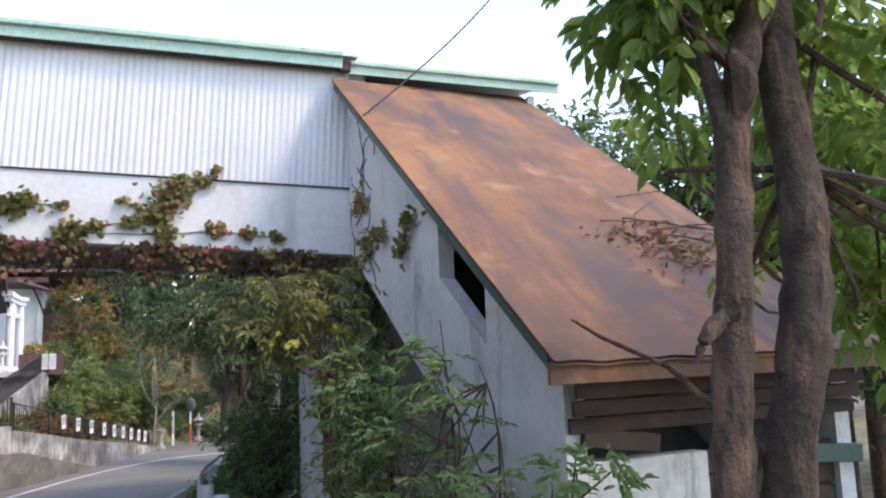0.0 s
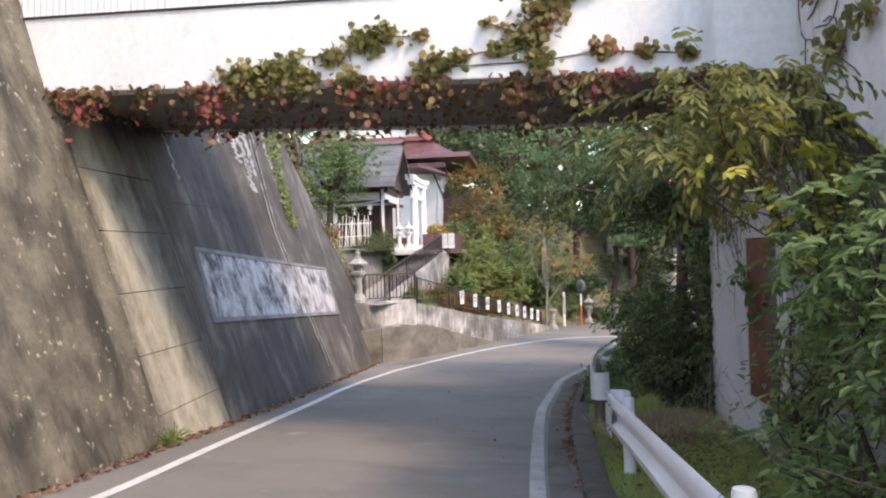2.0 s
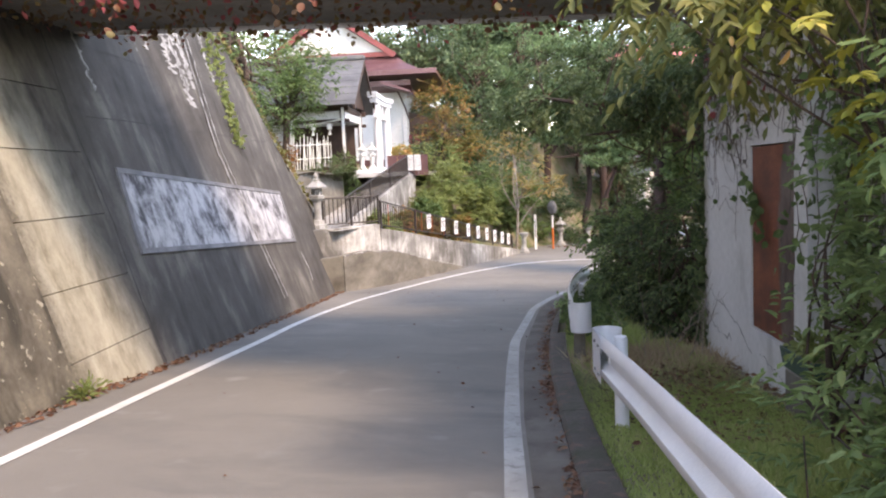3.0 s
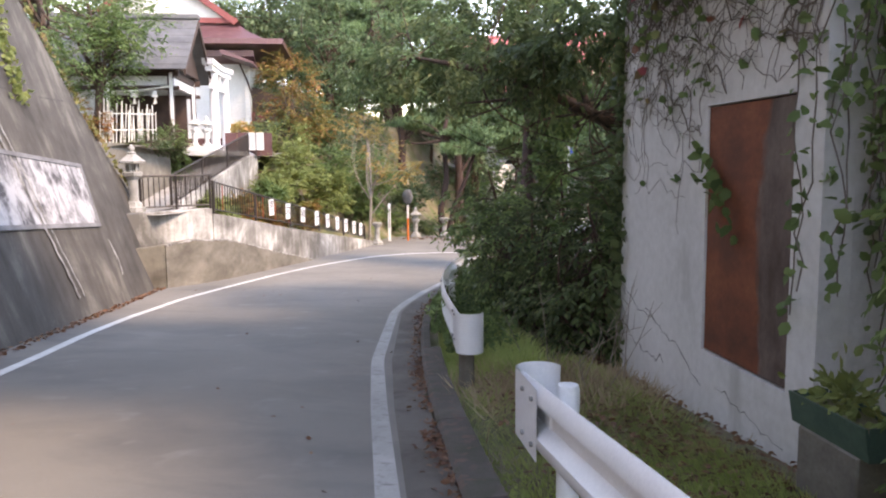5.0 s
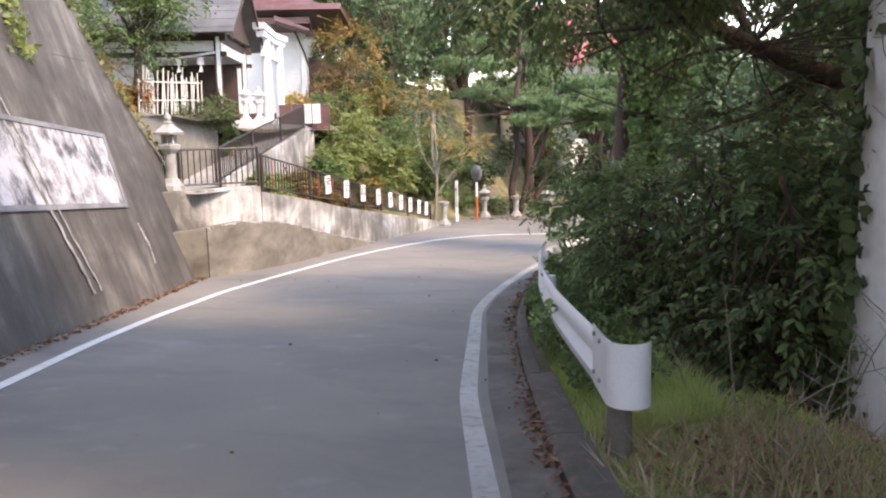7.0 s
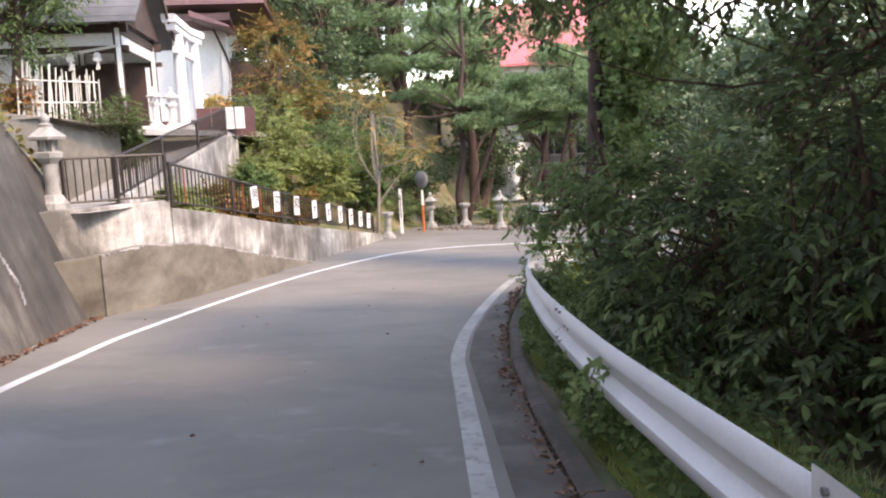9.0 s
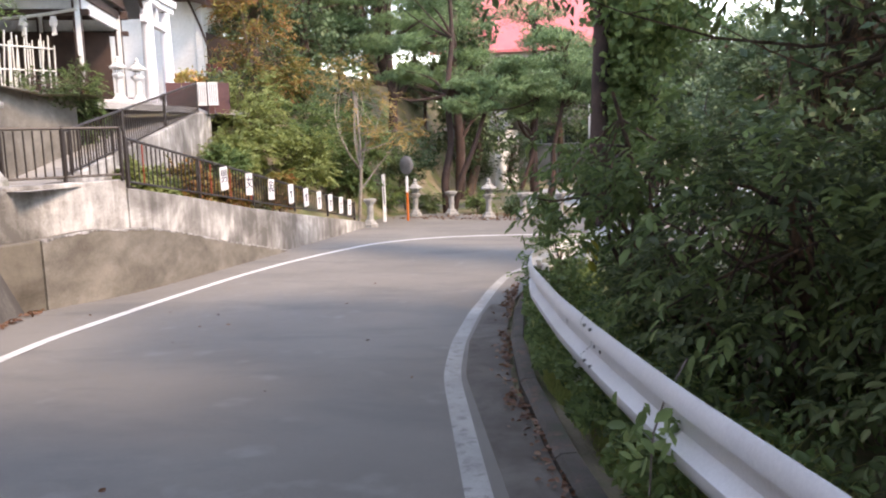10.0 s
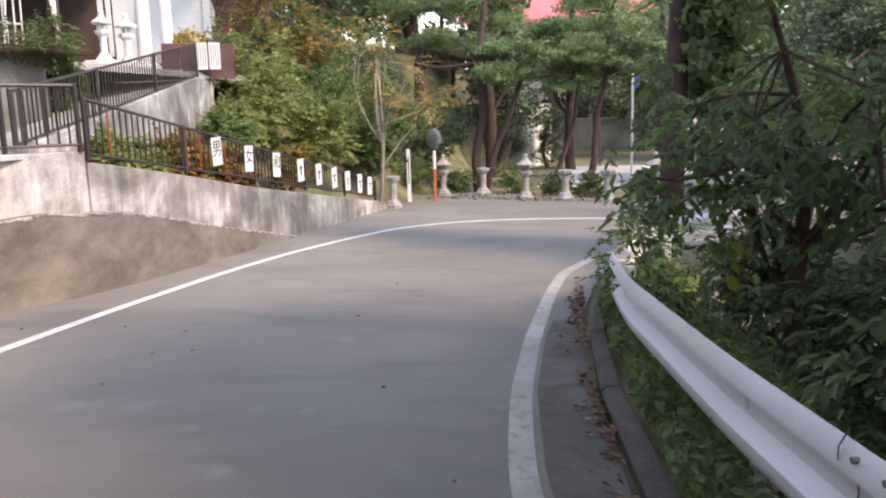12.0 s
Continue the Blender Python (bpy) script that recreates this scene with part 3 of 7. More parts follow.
def tree(name, base, height, lean, trunk_r, crowns, mat, bark, label, category, seed, size=0.09, aspect=0.5, clumps=40, per=60, flat=0.7, spread=0.3, fork=0.45, leafflat=0.2, droop=0.3, nlimb=14, group="", turn=False):
    """A tree or shrub: tapered trunk, limbs that reach into the crown, and a crown of leaves in clumps. crowns: (x, y, z, rx, ry, rz) from the base."""
    rng = np.random.default_rng(seed)
    root = thing(name, Matrix.Translation(base) @ (RM if turn else Matrix.Identity(4)), label, category, group)
    top = Vector((lean[0], lean[1], height))
    pts, rad = limb((0, 0, -0.15), top, trunk_r * 1.15, trunk_r * 0.3, rng, 0.06, 8)
    sh = Shape().tube(pts, rad, 10)
    allp, alla, allu = [], [], []
    lim = Shape()
    far = mat in (LEAF_FAR, LEAF_NEEDLE, FLOWER)
    for cx, cy, cz, rx, ry, rz in crowns:
        if far:
            hubs, p = clump_points(rng, (cx, cy, cz), (rx, ry, rz), clumps, per, spread, 0.5, flat)
        else:
            hubs, p, ax, up = twig_cloud(rng, (cx, cy, cz), (rx, ry, rz), clumps, per, spread, 0.45, droop, size)
            alla.append(ax)
            allu.append(up)
        allp.append(p)
        for h in hubs[rng.permutation(len(hubs))[:nlimb]]:
            k = rng.uniform(fork, 1.0)
            i = min(int(k * 8), 8)
            a, ra = limb(pts[i], h, max(rad[i] * 0.55, 0.008), 0.005, rng, 0.12, 5)
            lim.tube(a, ra, 5)
    part("trunk", sh, bark, root, smooth=True)
    if lim.v:
        part("limb", lim, bark, root, smooth=True)
    leaves("crown", np.concatenate(allp), size, mat, root, aspect, seed, leafflat, droop, None, None if far else np.concatenate(alla), None if far else np.concatenate(allu))
    return root

# ---- ground, road, kerb ----
def bridge_line(d):
    return 10.66 - 0.155 * d


def smooth(a, b, x):
    t = min(max((x - a) / (b - a), 0.0), 1.0)
    return t * t * (3 - 2 * t)


def ramp_x(y):
    return -13.9 - 2.0 * (min(max(y, 20.0), 34.0) - 23.5) / 7.7


def ramp_z(y):
    return -0.12 + 1.32 * min(max((y - 23.5) / 7.7, 0.0), 1.0)


def walk_z(y):
    return float(np.interp(y, [23.3, 24.8, 27.4, 31.3, 34.0, 36.0], [-0.22, -0.5, -0.95, -1.55, -1.95, -2.25]))


def ground_z(x, y):
    """The land's height: the road's level, a high bank on the uphill side, woods behind."""
    s, d = SD(x, y)
    z = zr(s) - 0.05
    if d > 0.8:
        z -= 1.4 * smooth(6.0, 16.0, d) * smooth(30, 20, s)
    wx = float(np.interp(y, [21.3, 23.16], [-13.05, -12.52])) - 0.24
    if y > 21.3 and x > wx and d < 0.8:
        return z
    if s < 25.3:
        return z + smooth(-6.9, -7.4, d) * (5.2 - zr(s)) * smooth(25.2, 22.5, s) + (smooth(-5.0, -5.3, d) * (1.6) * smooth(22.5, 25.2, s))
    if x < -12.7 and y < 60:
        lower = walk_z(y) - 0.1
        up = ramp_z(y) - 0.12 + 0.12 * max(0.0, y - 33) - 0.95 * smooth(24, 30, y) * smooth(34.5, 32.0, y)
        t = smooth(-13.7, ramp_x(y) - 0.15, x) if y < 33 else smooth(-13.0, -16.5, x)
        return lower + t * (up - lower) + 2.8 * smooth(-19, -30, x)
    return z + 5.0 * smooth(60, 140, y)


def grid_axis(parts):
    out = []
    for a, b, n in parts:
        out += list(np.linspace(a, b, n, endpoint=False))
    return out + [parts[-1][1]]


gx = grid_axis([(-1500, -120, 6), (-120, -40, 10), (-40, -20, 20), (-20, -12, 40), (-12, 6, 40), (6, 40, 16), (40, 1500, 10)])
gy = grid_axis([(-1500, -60, 6), (-60, -10, 12), (-10, 18, 50), (18, 40, 80), (40, 80, 20), (80, 1500, 10)])
gs = Shape().sheet([[(x, y, ground_z(x, y)) for x in gx] for y in gy])
solid("ground", gs, EARTH, Matrix.Identity(4), "earth ground with leaf litter and moss", "ground", "structure", True)


def resample(pts, n):
    p = np.array(pts, float)
    seg = np.r_[0, np.cumsum(np.linalg.norm(np.diff(p, axis=0), axis=1))]
    u = np.linspace(0, seg[-1], n)
    q = np.stack([np.interp(u, seg, p[:, k]) for k in range(p.shape[1])], 1)
    for _ in range(2):
        q[1:-1] = (q[:-2] + 2 * q[1:-1] + q[2:]) / 4
    return q


def sd_list(rows):
    return [tuple(W(s, d).xy) for s, d in rows]


left_edge = sd_list([(-60, -4.7), (-20, -4.6), (0, -4.5), (10, -4.5), (20, -4.55), (24.6, -4.4)]) + [(-12.55, 24.0), (-12.5, 30), (-12.6, 35), (-13.2, 38.5), (-12.6, 40.3), (-10.6, 40.3), (-8.6, 38.4), (-6.4, 37.2), (-2, 36.5), (12, 36)]
right_edge = sd_list([(-60, 0.65), (-20, 0.62), (0, 0.56), (10, 0.54), (13, 0.6), (16.3, 0.84), (18.8, 1.1), (20.7, 1.5), (22.9, 2.1)]) + [(-6.25, 24.8), (-5.9, 26.3), (-5.0, 27.7), (-3.2, 28.5), (0, 28.8), (6, 28.6), (12, 28.4)]
NR = 260
le, re_ = resample(left_edge, NR), resample(right_edge, NR)


def road_z(x, y):
    return zr(SD(x, y)[0])


rows = []
for a, b in zip(le, re_):
    rows.append([(p[0], p[1], road_z(p[0], p[1])) for p in (a + (b - a) * k / 14 for k in range(15))])
solid("road", Shape().sheet(rows), ASPHALT, Matrix.Identity(4), "grey asphalt road curving downhill", "road", "structure", True)


def ribbon(pts, width, lift, n):
    q = resample(pts, n)
    t = np.gradient(q, axis=0)
    t /= np.linalg.norm(t, axis=1)[:, None]
    nrm = np.stack([t[:, 1], -t[:, 0]], 1)
    return Shape().sheet([[(*(c - m_ * width / 2), road_z(*c) + lift), (*(c + m_ * width / 2), road_z(*c) + lift)] for c, m_ in zip(q, nrm)])


left_line = sd_list([(-40, -3.72), (0, -3.68), (9.3, -3.63), (14.4, -3.71), (17.8, -3.725), (19.8, -3.62)]) + [(-11.1, 19.5), (-11.42, 22.0), (-11.57, 24.6), (-11.45, 26.6), (-11.2, 28.2), (-10.74, 30.1), (-10.0, 31.1), (-9.13, 31.68), (-8.0, 31.95), (-6.89, 32.0), (-4, 31.9), (6, 31.6)]
right_line = sd_list([(-40, 0.2), (0, 0.17), (10.4, 0.168), (12.8, 0.205), (15.0, 0.27), (16.9, 0.465), (19.25, 0.71), (20.6, 1.0), (22.15, 1.45)]) + [(-6.72, 23.4), (-6.72, 24.8), (-6.4, 26.4), (-5.5, 27.9), (-3.8, 28.9), (-1, 29.3), (6, 29.2)]
solid("road_marking", ribbon(left_line, 0.14, 0.008, 320), PAINT_LINE, Matrix.Identity(4), "worn white edge line on asphalt", "road marking", "structure")
solid("road_marking", ribbon(right_line, 0.14, 0.008, 320), PAINT_WORN, Matrix.Identity(4), "worn white edge line beside the kerb", "road marking", "structure")

edge_rows = []
for sv in np.linspace(-6, 22.8, 120):
    d_in = float(np.interp(sv, [-6, 10.4, 12.8, 15.0, 16.9, 19.25, 20.6, 22.15, 22.8], [0.3, 0.27, 0.33, 0.43, 0.61, 0.83, 1.11, 1.56, 1.8]))
    d_out = float(np.interp(sv, [-6, 10, 13, 16.3, 18.8, 20.7, 22.8], [0.56, 0.56, 0.61, 0.85, 1.11, 1.51, 2.05]))
    edge_rows.append([(*W(sv, d_in + (d_out - d_in) * k / 3).xy, zr(sv) + 0.004) for k in range(4)])
solid("road_shoulder", Shape().sheet(edge_rows), ASPHALT_EDGE, Matrix.Identity(4), "soiled brownish asphalt strip beside the kerb", "road edge", "structure", True)

kerb = thing("kerb", at_road(0, 0.6, 0), "weathered dark concrete kerb beside the road", "kerb", kind="structure")
kline = resample(sd_list([(-8, 0.73), (0, 0.69), (10, 0.68), (13, 0.73), (16.3, 0.97), (18.8, 1.23), (20.7, 1.63), (22.9, 2.22)]) + [(-6.1, 24.8), (-5.7, 26.3)], 22)
kinv = kerb.matrix_basis.inverted()
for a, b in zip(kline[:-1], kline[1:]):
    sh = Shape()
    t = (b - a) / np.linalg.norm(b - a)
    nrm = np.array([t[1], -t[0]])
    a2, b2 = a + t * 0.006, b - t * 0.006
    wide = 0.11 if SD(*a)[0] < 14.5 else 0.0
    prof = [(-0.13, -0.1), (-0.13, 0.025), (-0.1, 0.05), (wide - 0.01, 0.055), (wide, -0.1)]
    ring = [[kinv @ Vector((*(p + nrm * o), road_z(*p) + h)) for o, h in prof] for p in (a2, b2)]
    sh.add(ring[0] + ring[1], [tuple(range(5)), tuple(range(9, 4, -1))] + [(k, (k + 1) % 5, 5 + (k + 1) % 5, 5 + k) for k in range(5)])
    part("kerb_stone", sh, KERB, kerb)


# ---- uphill retaining wall ----
BAT = 0.31


def wall_top(s):
    return float(np.interp(s, [-40, 21.3, 22.0, 22.95, 23.6, 24.4, 25.15], [8.5, 6.2, 4.9, 3.45, 2.3, 1.25, 0.42]))


def wall_d(s, z, proud=0.0):
    return -4.34 - BAT * (z - zr(s)) + proud


def wall_piece(s0, s1, step, proud, zlo=None, zhi=None):
    ss = list(np.linspace(s0, s1, max(2, int((s1 - s0) / step) + 1)))
    rows = []
    for s in ss:
        lo = zr(s) - 0.25 if zlo is None else zlo(s)
        hi = wall_top(s) if zhi is None else zhi(s)
        col = [(s, -wall_d(s, lo + (hi - lo) * k / 10, proud), lo + (hi - lo) * k / 10) for k in range(11)]
        back = max(-wall_d(s, hi) + 0.45, 5.3)
        rows.append([(s, back, lo)] + col + [(s, back, hi)])
    sh = Shape().sheet(rows)
    for r_ in (0, len(rows) - 1):
        n = len(rows[0])
        sh.f.append(tuple(r_ * n + k for k in range(n)))
    return sh


solid("wall_left_1", wall_piece(-30, 11.72, 0.8, 0.02), WALL_NEAR, RM, "lichen spotted battered concrete retaining wall", "wall", "structure")
solid("wall_left_2", wall_piece(13.72, 25.12, 0.4, 0.0), WALL_DARK, RM, "dark rain stained battered concrete retaining wall", "wall", "structure")
clean = thing("wall_left_3", at_road(11.7, -4.3, zr(12.5)), "pale clean battered concrete under the footbridge", "wall", kind="structure")
inv = clean.matrix_basis.inverted() @ RM
lifts = [-1.3, -0.62, 0.12, 0.9, 1.7, 2.5, 3.3, 5.6]
for z0, z1 in zip(lifts[:-1], lifts[1:]):
    sh = wall_piece(11.725, 13.715, 0.5, 0.012, lambda s: z0 + 0.006, lambda s: z1 - 0.006)
    sh.v = [tuple(inv @ Vector(p)) for p in sh.v]
    part("concrete_lift", sh, WALL_CLEAN, clean)

# lime runs and cracks on the wall
def wall_strip(pts, w, proud):
    sh = Shape()
    q = resample(pts, 60)
    rng = np.random.default_rng(int(abs(pts[0][0]) * 100))
    rows = []
    for s, z in q:
        ww = w * rng.uniform(0.35, 1.2)
        s += rng.normal() * w * 0.22
        rows.append([(s - ww / 2, -wall_d(s, z, proud), z), (s + ww / 2, -wall_d(s, z, proud), z)])
    return sh.sheet(rows)


for k, (pts, w) in enumerate([([(19.75, 5.4), (19.2, 3.1), (18.98, 1.9), (19.25, 0.9), (19.5, -0.2), (19.75, -1.2)], 0.075),
                              ([(19.98, 5.4), (19.45, 3.1), (19.22, 1.9), (19.47, 0.9), (19.72, -0.2), (20.0, -1.2)], 0.055),
                              ([(14.7, 5.0), (14.75, 3.4), (14.8, 2.6)], 0.09), ([(15.9, 5.0), (15.95, 3.7)], 0.12), ([(16.9, 5.0), (16.9, 3.5)], 0.06),
                              ([(22.4, -0.5), (22.55, -0.95), (22.5, -1.2)], 0.1)]):
    solid("lime_streak", wall_strip(pts, w, 0.03 if k < 2 else 0.004), LIME, RM, "white lime streak down the dark concrete", "stain", "structure")
for k, (s_, z0_, z1_, w_) in enumerate([(18.35, 3.3, 5.4, 0.3), (18.75, 2.7, 5.4, 0.35), (19.15, 3.1, 5.4, 0.25), (17.5, 3.6, 5.4, 0.18), (20.6, 3.4, 5.2, 0.2)]):
    solid("lime_streak", wall_strip([(s_ + 0.15, z1_), (s_, (z0_ + z1_) / 2), (s_ - 0.1, z0_)], w_, 0.004), LIME, RM, "broad white lime run on the dark concrete", "stain", "structure")
solid("wall_crack", wall_strip([(13.85, 5.0), (13.9, 3.2), (13.8, 2.0), (13.85, 0.8), (13.8, -0.2), (13.82, -1.1)], 0.035, 0.004), CRACK, RM, "dark open joint in the concrete wall", "joint", "structure")

for zj in (2.2, 3.25):
    strip = Shape().sheet([[(sj, -wall_d(sj, zj + o, 0.003), zj + o + 0.012 * math.sin(sj * 1.7)) for sj in np.linspace(13.8, 21.4 if zj > 3 else 22.9, 40)] for o in (0.0, 0.014)])
    solid("wall_joint", strip, CRACK, RM, "thin dark cast joint along the concrete wall", "joint", "structure")

# the long faded panel on the wall
board = thing("wall_panel", at_road(14.48, wall_d(14.48, 0.31), 0.31), "long faded white panel with a grey border on the wall", "panel")
binv = board.matrix_basis.inverted() @ RM


def on_wall(s, v, proud):
    """v: 0 at the panel's foot, 1 at its head."""
    z = 0.31 - 0.066 * (s - 14.28) + v * 1.2
    s += 0.2 * v
    return binv @ Vector((s, -wall_d(s, z, proud), z))


def wall_slab(s0, s1, v0, v1, p0, p1, n=10):
    sh = Shape()
    for pr in (p0, p1):
        sh.sheet([[on_wall(s0 + (s1 - s0) * k / n, v, pr) for k in range(n + 1)] for v in (v0, v1)])
    m_ = 2 * (n + 1)
    for k in range(n):
        sh.f += [(k, k + 1, m_ + k + 1, m_ + k), (n + 1 + k, n + 2 + k, m_ + n + 2 + k, m_ + n + 1 + k)]
    sh.f += [(0, n + 1, m_ + n + 1, m_), (n, 2 * n + 1, m_ + 2 * n + 1, m_ + n)]
    return sh


part("panel_face", wall_slab(14.35, 22.1, 0.05, 0.95, 0.0, 0.02), PANEL_PEEL, board, "peeling white paint on dark ground")
part("border", wall_slab(14.28, 22.2, 0.94, 1.0, 0.0, 0.035), PANEL_RIM, board)
part("border", wall_slab(14.28, 22.2, 0.0, 0.06, 0.0, 0.035), PANEL_RIM, board)
part("border", wall_slab(14.26, 14.36, 0.06, 0.94, 0.0, 0.035, 2), PANEL_RIM, board)
part("border", wall_slab(22.1, 22.2, 0.06, 0.94, 0.0, 0.035, 2), PANEL_RIM, board)

# ---- covered footbridge ----
# local x runs along the bridge from its downhill end towards the uphill wall, y across it, z up
bdir = math.degrees(math.atan2(1.0, 0.155))
BR = RM @ pose(bridge_line(2.8), -2.8, 2.92, 0, 0, bdir) @ Matrix.Rotation(-math.atan(0.055), 4, "Y")
BL, BW = 9.6, -3.5
bridge = thing("footbridge", BR, "white covered footbridge spanning the road, corrugated steel sides", "footbridge")
part("girder", Shape().box((BL / 2 - 0.1, -0.13, 0.46), (BL + 0.2, 0.26, 0.92), None, 0.012), PLASTER, bridge, "white painted concrete girder")
part("girder", Shape().box((BL / 2 - 0.1, BW + 0.13, 0.46), (BL + 0.2, 0.26, 0.92), None, 0.012), PLASTER_OLD, bridge)
part("deck", Shape().box((BL / 2 - 0.1, BW / 2, 0.12), (BL + 0.2, -BW - 0.53, 0.2)), SOFFIT, bridge, "dark mottled concrete soffit")
for yy in (0.0, BW + 0.02):
    sh = Shape()
    npt = int(BL / 0.022)
    rows = []
    for z in (0.935, 2.62):
        rows.append([(-0.02 + BL * k / npt, yy - 0.012 + 0.009 * math.cos(k * math.tau / 4.2), z) for k in range(npt + 1)])
    sh.sheet(rows)
    sh.sheet([[(p[0], p[1] - 0.012, p[2]) for p in row] for row in rows])
    part("corrugated_sheet", sh, SHEET_WHITE, bridge, "white corrugated steel cladding", True)
part("flashing", Shape().box((BL / 2, 0.012, 0.925), (BL, 0.035, 0.018)), CRACK, bridge, "thin dark flashing line")
part("fascia", Shape().box((BL / 2 + 0.22, 0.2, 2.66), (BL - 0.2, 0.03, 0.16), None, 0.004).box((BL / 2 + 0.22, 0.24, 2.76), (BL - 0.2, 0.09, 0.07), None, 0.01), TEAL, bridge, "pale green eaves fascia and gutter")
part("fascia", Shape().box((-1.33, 0.12, 2.6), (3.1, 0.03, 0.13), None, 0.004).box((-1.33, 0.15, 2.68), (3.1, 0.08, 0.06), None, 0.01), TEAL, bridge, "pale green eaves fascia")
part("eaves_board", Shape().box((BL / 2 + 0.22, 0.1, 2.6), (BL - 0.2, 0.18, 0.02)), BROWN_BOARD, bridge)
part("eaves_block", Shape().box((0.27, 0.12, 2.62), (0.14, 0.16, 0.12)), BROWN_BOARD, bridge)
part("roof", Shape().prism([(0.26, 2.79), (BW / 2, 3.25), (BW - 0.26, 2.79), (BW - 0.26, 2.74), (BW / 2, 3.2), (0.26, 2.74)], 0, 0.1, BL), SHEET_WHITE, bridge)
part("roof", Shape().prism([(0.18, 2.715), (BW / 2, 3.16), (BW - 0.2, 2.715), (BW - 0.2, 2.68), (BW / 2, 3.12), (0.18, 2.68)], 0, -2.85, 0.09), SHEET_WHITE, bridge)

part("end_wall", Shape().box((-2.5, BW / 2, 1.2), (0.1, -BW, 2.6)), PLASTER_OLD, bridge)
part("back_wall", Shape().box((-1.25, BW + 0.05, 1.2), (2.6, 0.1, 2.6)), PLASTER_OLD, bridge)
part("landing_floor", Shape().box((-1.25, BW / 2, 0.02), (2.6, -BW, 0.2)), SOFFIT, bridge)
# ---- pier under the bridge ----
PB = at_road(10.75, 2.7, zr(12.4))
gz = zr(12.4)
pier = thing("pier_building", PB, "white plastered bridge pier with a boarded doorway, stained", "building")
S0, S1, PT = 0.0, 3.28, 3.05 - gz


def to_pier(s, z):
    return s - 10.75, z - gz


d0, _ = to_pier(11.05, 0)
d1, _ = to_pier(12.22, 0)
zb, zt = -0.51 - gz, 1.36 - gz
wallf = Shape()
wallf.add([(x, y, z) for y in (0.0, -0.2) for x, z in ((S0, -0.5), (S1, -0.7), (S1, PT), (S0, PT), (d0, zb), (d1, zb), (d1, zt), (d0, zt))],
          [(0, 1, 5, 4), (1, 2, 6, 5), (2, 3, 7, 6), (3, 0, 4, 7), (8, 9, 13, 12), (9, 10, 14, 13), (10, 11, 15, 14), (11, 8, 12, 15), (4, 5, 13, 12), (5, 6, 14, 13), (6, 7, 15, 14), (7, 4, 12, 15), (0, 3, 11, 8), (1, 2, 10, 9), (0, 1, 9, 8), (2, 3, 11, 10)])
part("wall", wallf, PLASTER, pier, "cracked white plaster face")
part("wall", Shape().box((S1 - 0.1, -1.6, PT / 2 - 0.3), (0.2, 2.8, PT + 0.6)), PLASTER_OLD, pier)
part("wall", Shape().box((0.1, -1.6, PT / 2 - 0.3), (0.2, 2.8, PT + 0.6)), PLASTER_OLD, pier)
part("wall", Shape().box((S1 / 2, -3.1, PT / 2 - 0.3), (S1, 0.2, PT + 0.6)), PLASTER_OLD, pier)
part("footing", Shape().prism([(-0.1, -0.12), (S1 + 0.12, -0.32), (S1 + 0.12, -0.6), (-0.1, -0.6)], 1, 0.0, 0.22), CONCRETE, pier, "rough concrete footing strip")
part("door_sheet", Shape().box(((d0 + d1) / 2, -0.03, (zb + zt) / 2), ((d1 - d0) - 0.02, 0.03, (zt - zb) - 0.03), None, 0.004), DOOR_WORN, pier, "rust brown steel sheet, greyed along one side", True)
part("door_back", Shape().box(((d0 + d1) / 2, -0.12, (zb + zt) / 2), (d1 - d0, 0.04, zt - zb)), RUST_GREY, pier)
for k, (pa, pb, pc) in enumerate([((2.62, 0.62), (1.9, 0.42), (1.46, 0.2)), ((3.2, 0.75), (2.9, 0.6), (2.4, 0.55)), ((1.2, 0.28), (0.8, 0.2), (0.3, 0.12)), ((3.2, 0.35), (2.7, 0.2), (2.2, 0.22))]):
    cr = np.random.default_rng(200 + k)
    line = [(x + cr.normal() * 0.012, z + cr.normal() * 0.018) for x, z in resample([pa, pb, pc], 16)]
    part("crack", Shape().tube([(a, 0.0, b) for a, b in line], list(cr.uniform(0.0015, 0.0045, 16)), 5), CRACK, pier)

# ---- covered stair down from the bridge ----
ST = at_road(4.35, 2.7, zr(4.7))
sz = zr(4.7)
stair = thing("covered_stair", ST, "covered stair with white side wall and rusted sheet roof", "staircase")


def rz_(s):
    """Height of the roof's left edge."""
    return 1.47 + 0.675 * (s - 4.35)


def P2(*pts):
    return [(s - 4.35, z - sz) for s, z in pts]


sw = Shape()
sw.prism(P2((6.95, 1.02), (10.2, 2.95), (10.2, rz_(10.2) - 0.12), (6.95, rz_(6.95) - 0.12)), 1, -0.16, 0.0)
sw.prism(P2((5.92, 0.4), (6.95, 1.02), (6.95, 2.28), (5.92, 1.6)), 1, -0.16, 0.0)
sw.prism(P2((4.72, -0.8), (6.5, -0.8), (6.5, 0.75), (5.92, 0.4), (5.92, rz_(5.92) - 0.12), (4.72, rz_(4.72) - 0.12)), 1, -0.16, 0.0)
part("side_wall", sw, PLASTER_OLD, stair, "white plaster side wall with soiling")
part("side_wall", Shape().prism(P2((4.72, -1.2), (10.2, -1.2), (10.2, rz_(10.2) - 0.15), (4.72, rz_(4.72) - 0.15)), 1, -2.6, -2.45), PLASTER_OLD, stair)
part("flight", Shape().prism(P2((5.0, -0.5), (6.5, 0.5), (10.2, 2.75), (10.2, 2.95), (6.5, 0.75), (5.0, -0.2)), 1, -2.45, -0.16), SOFFIT, stair, "dark mottled concrete stair soffit")
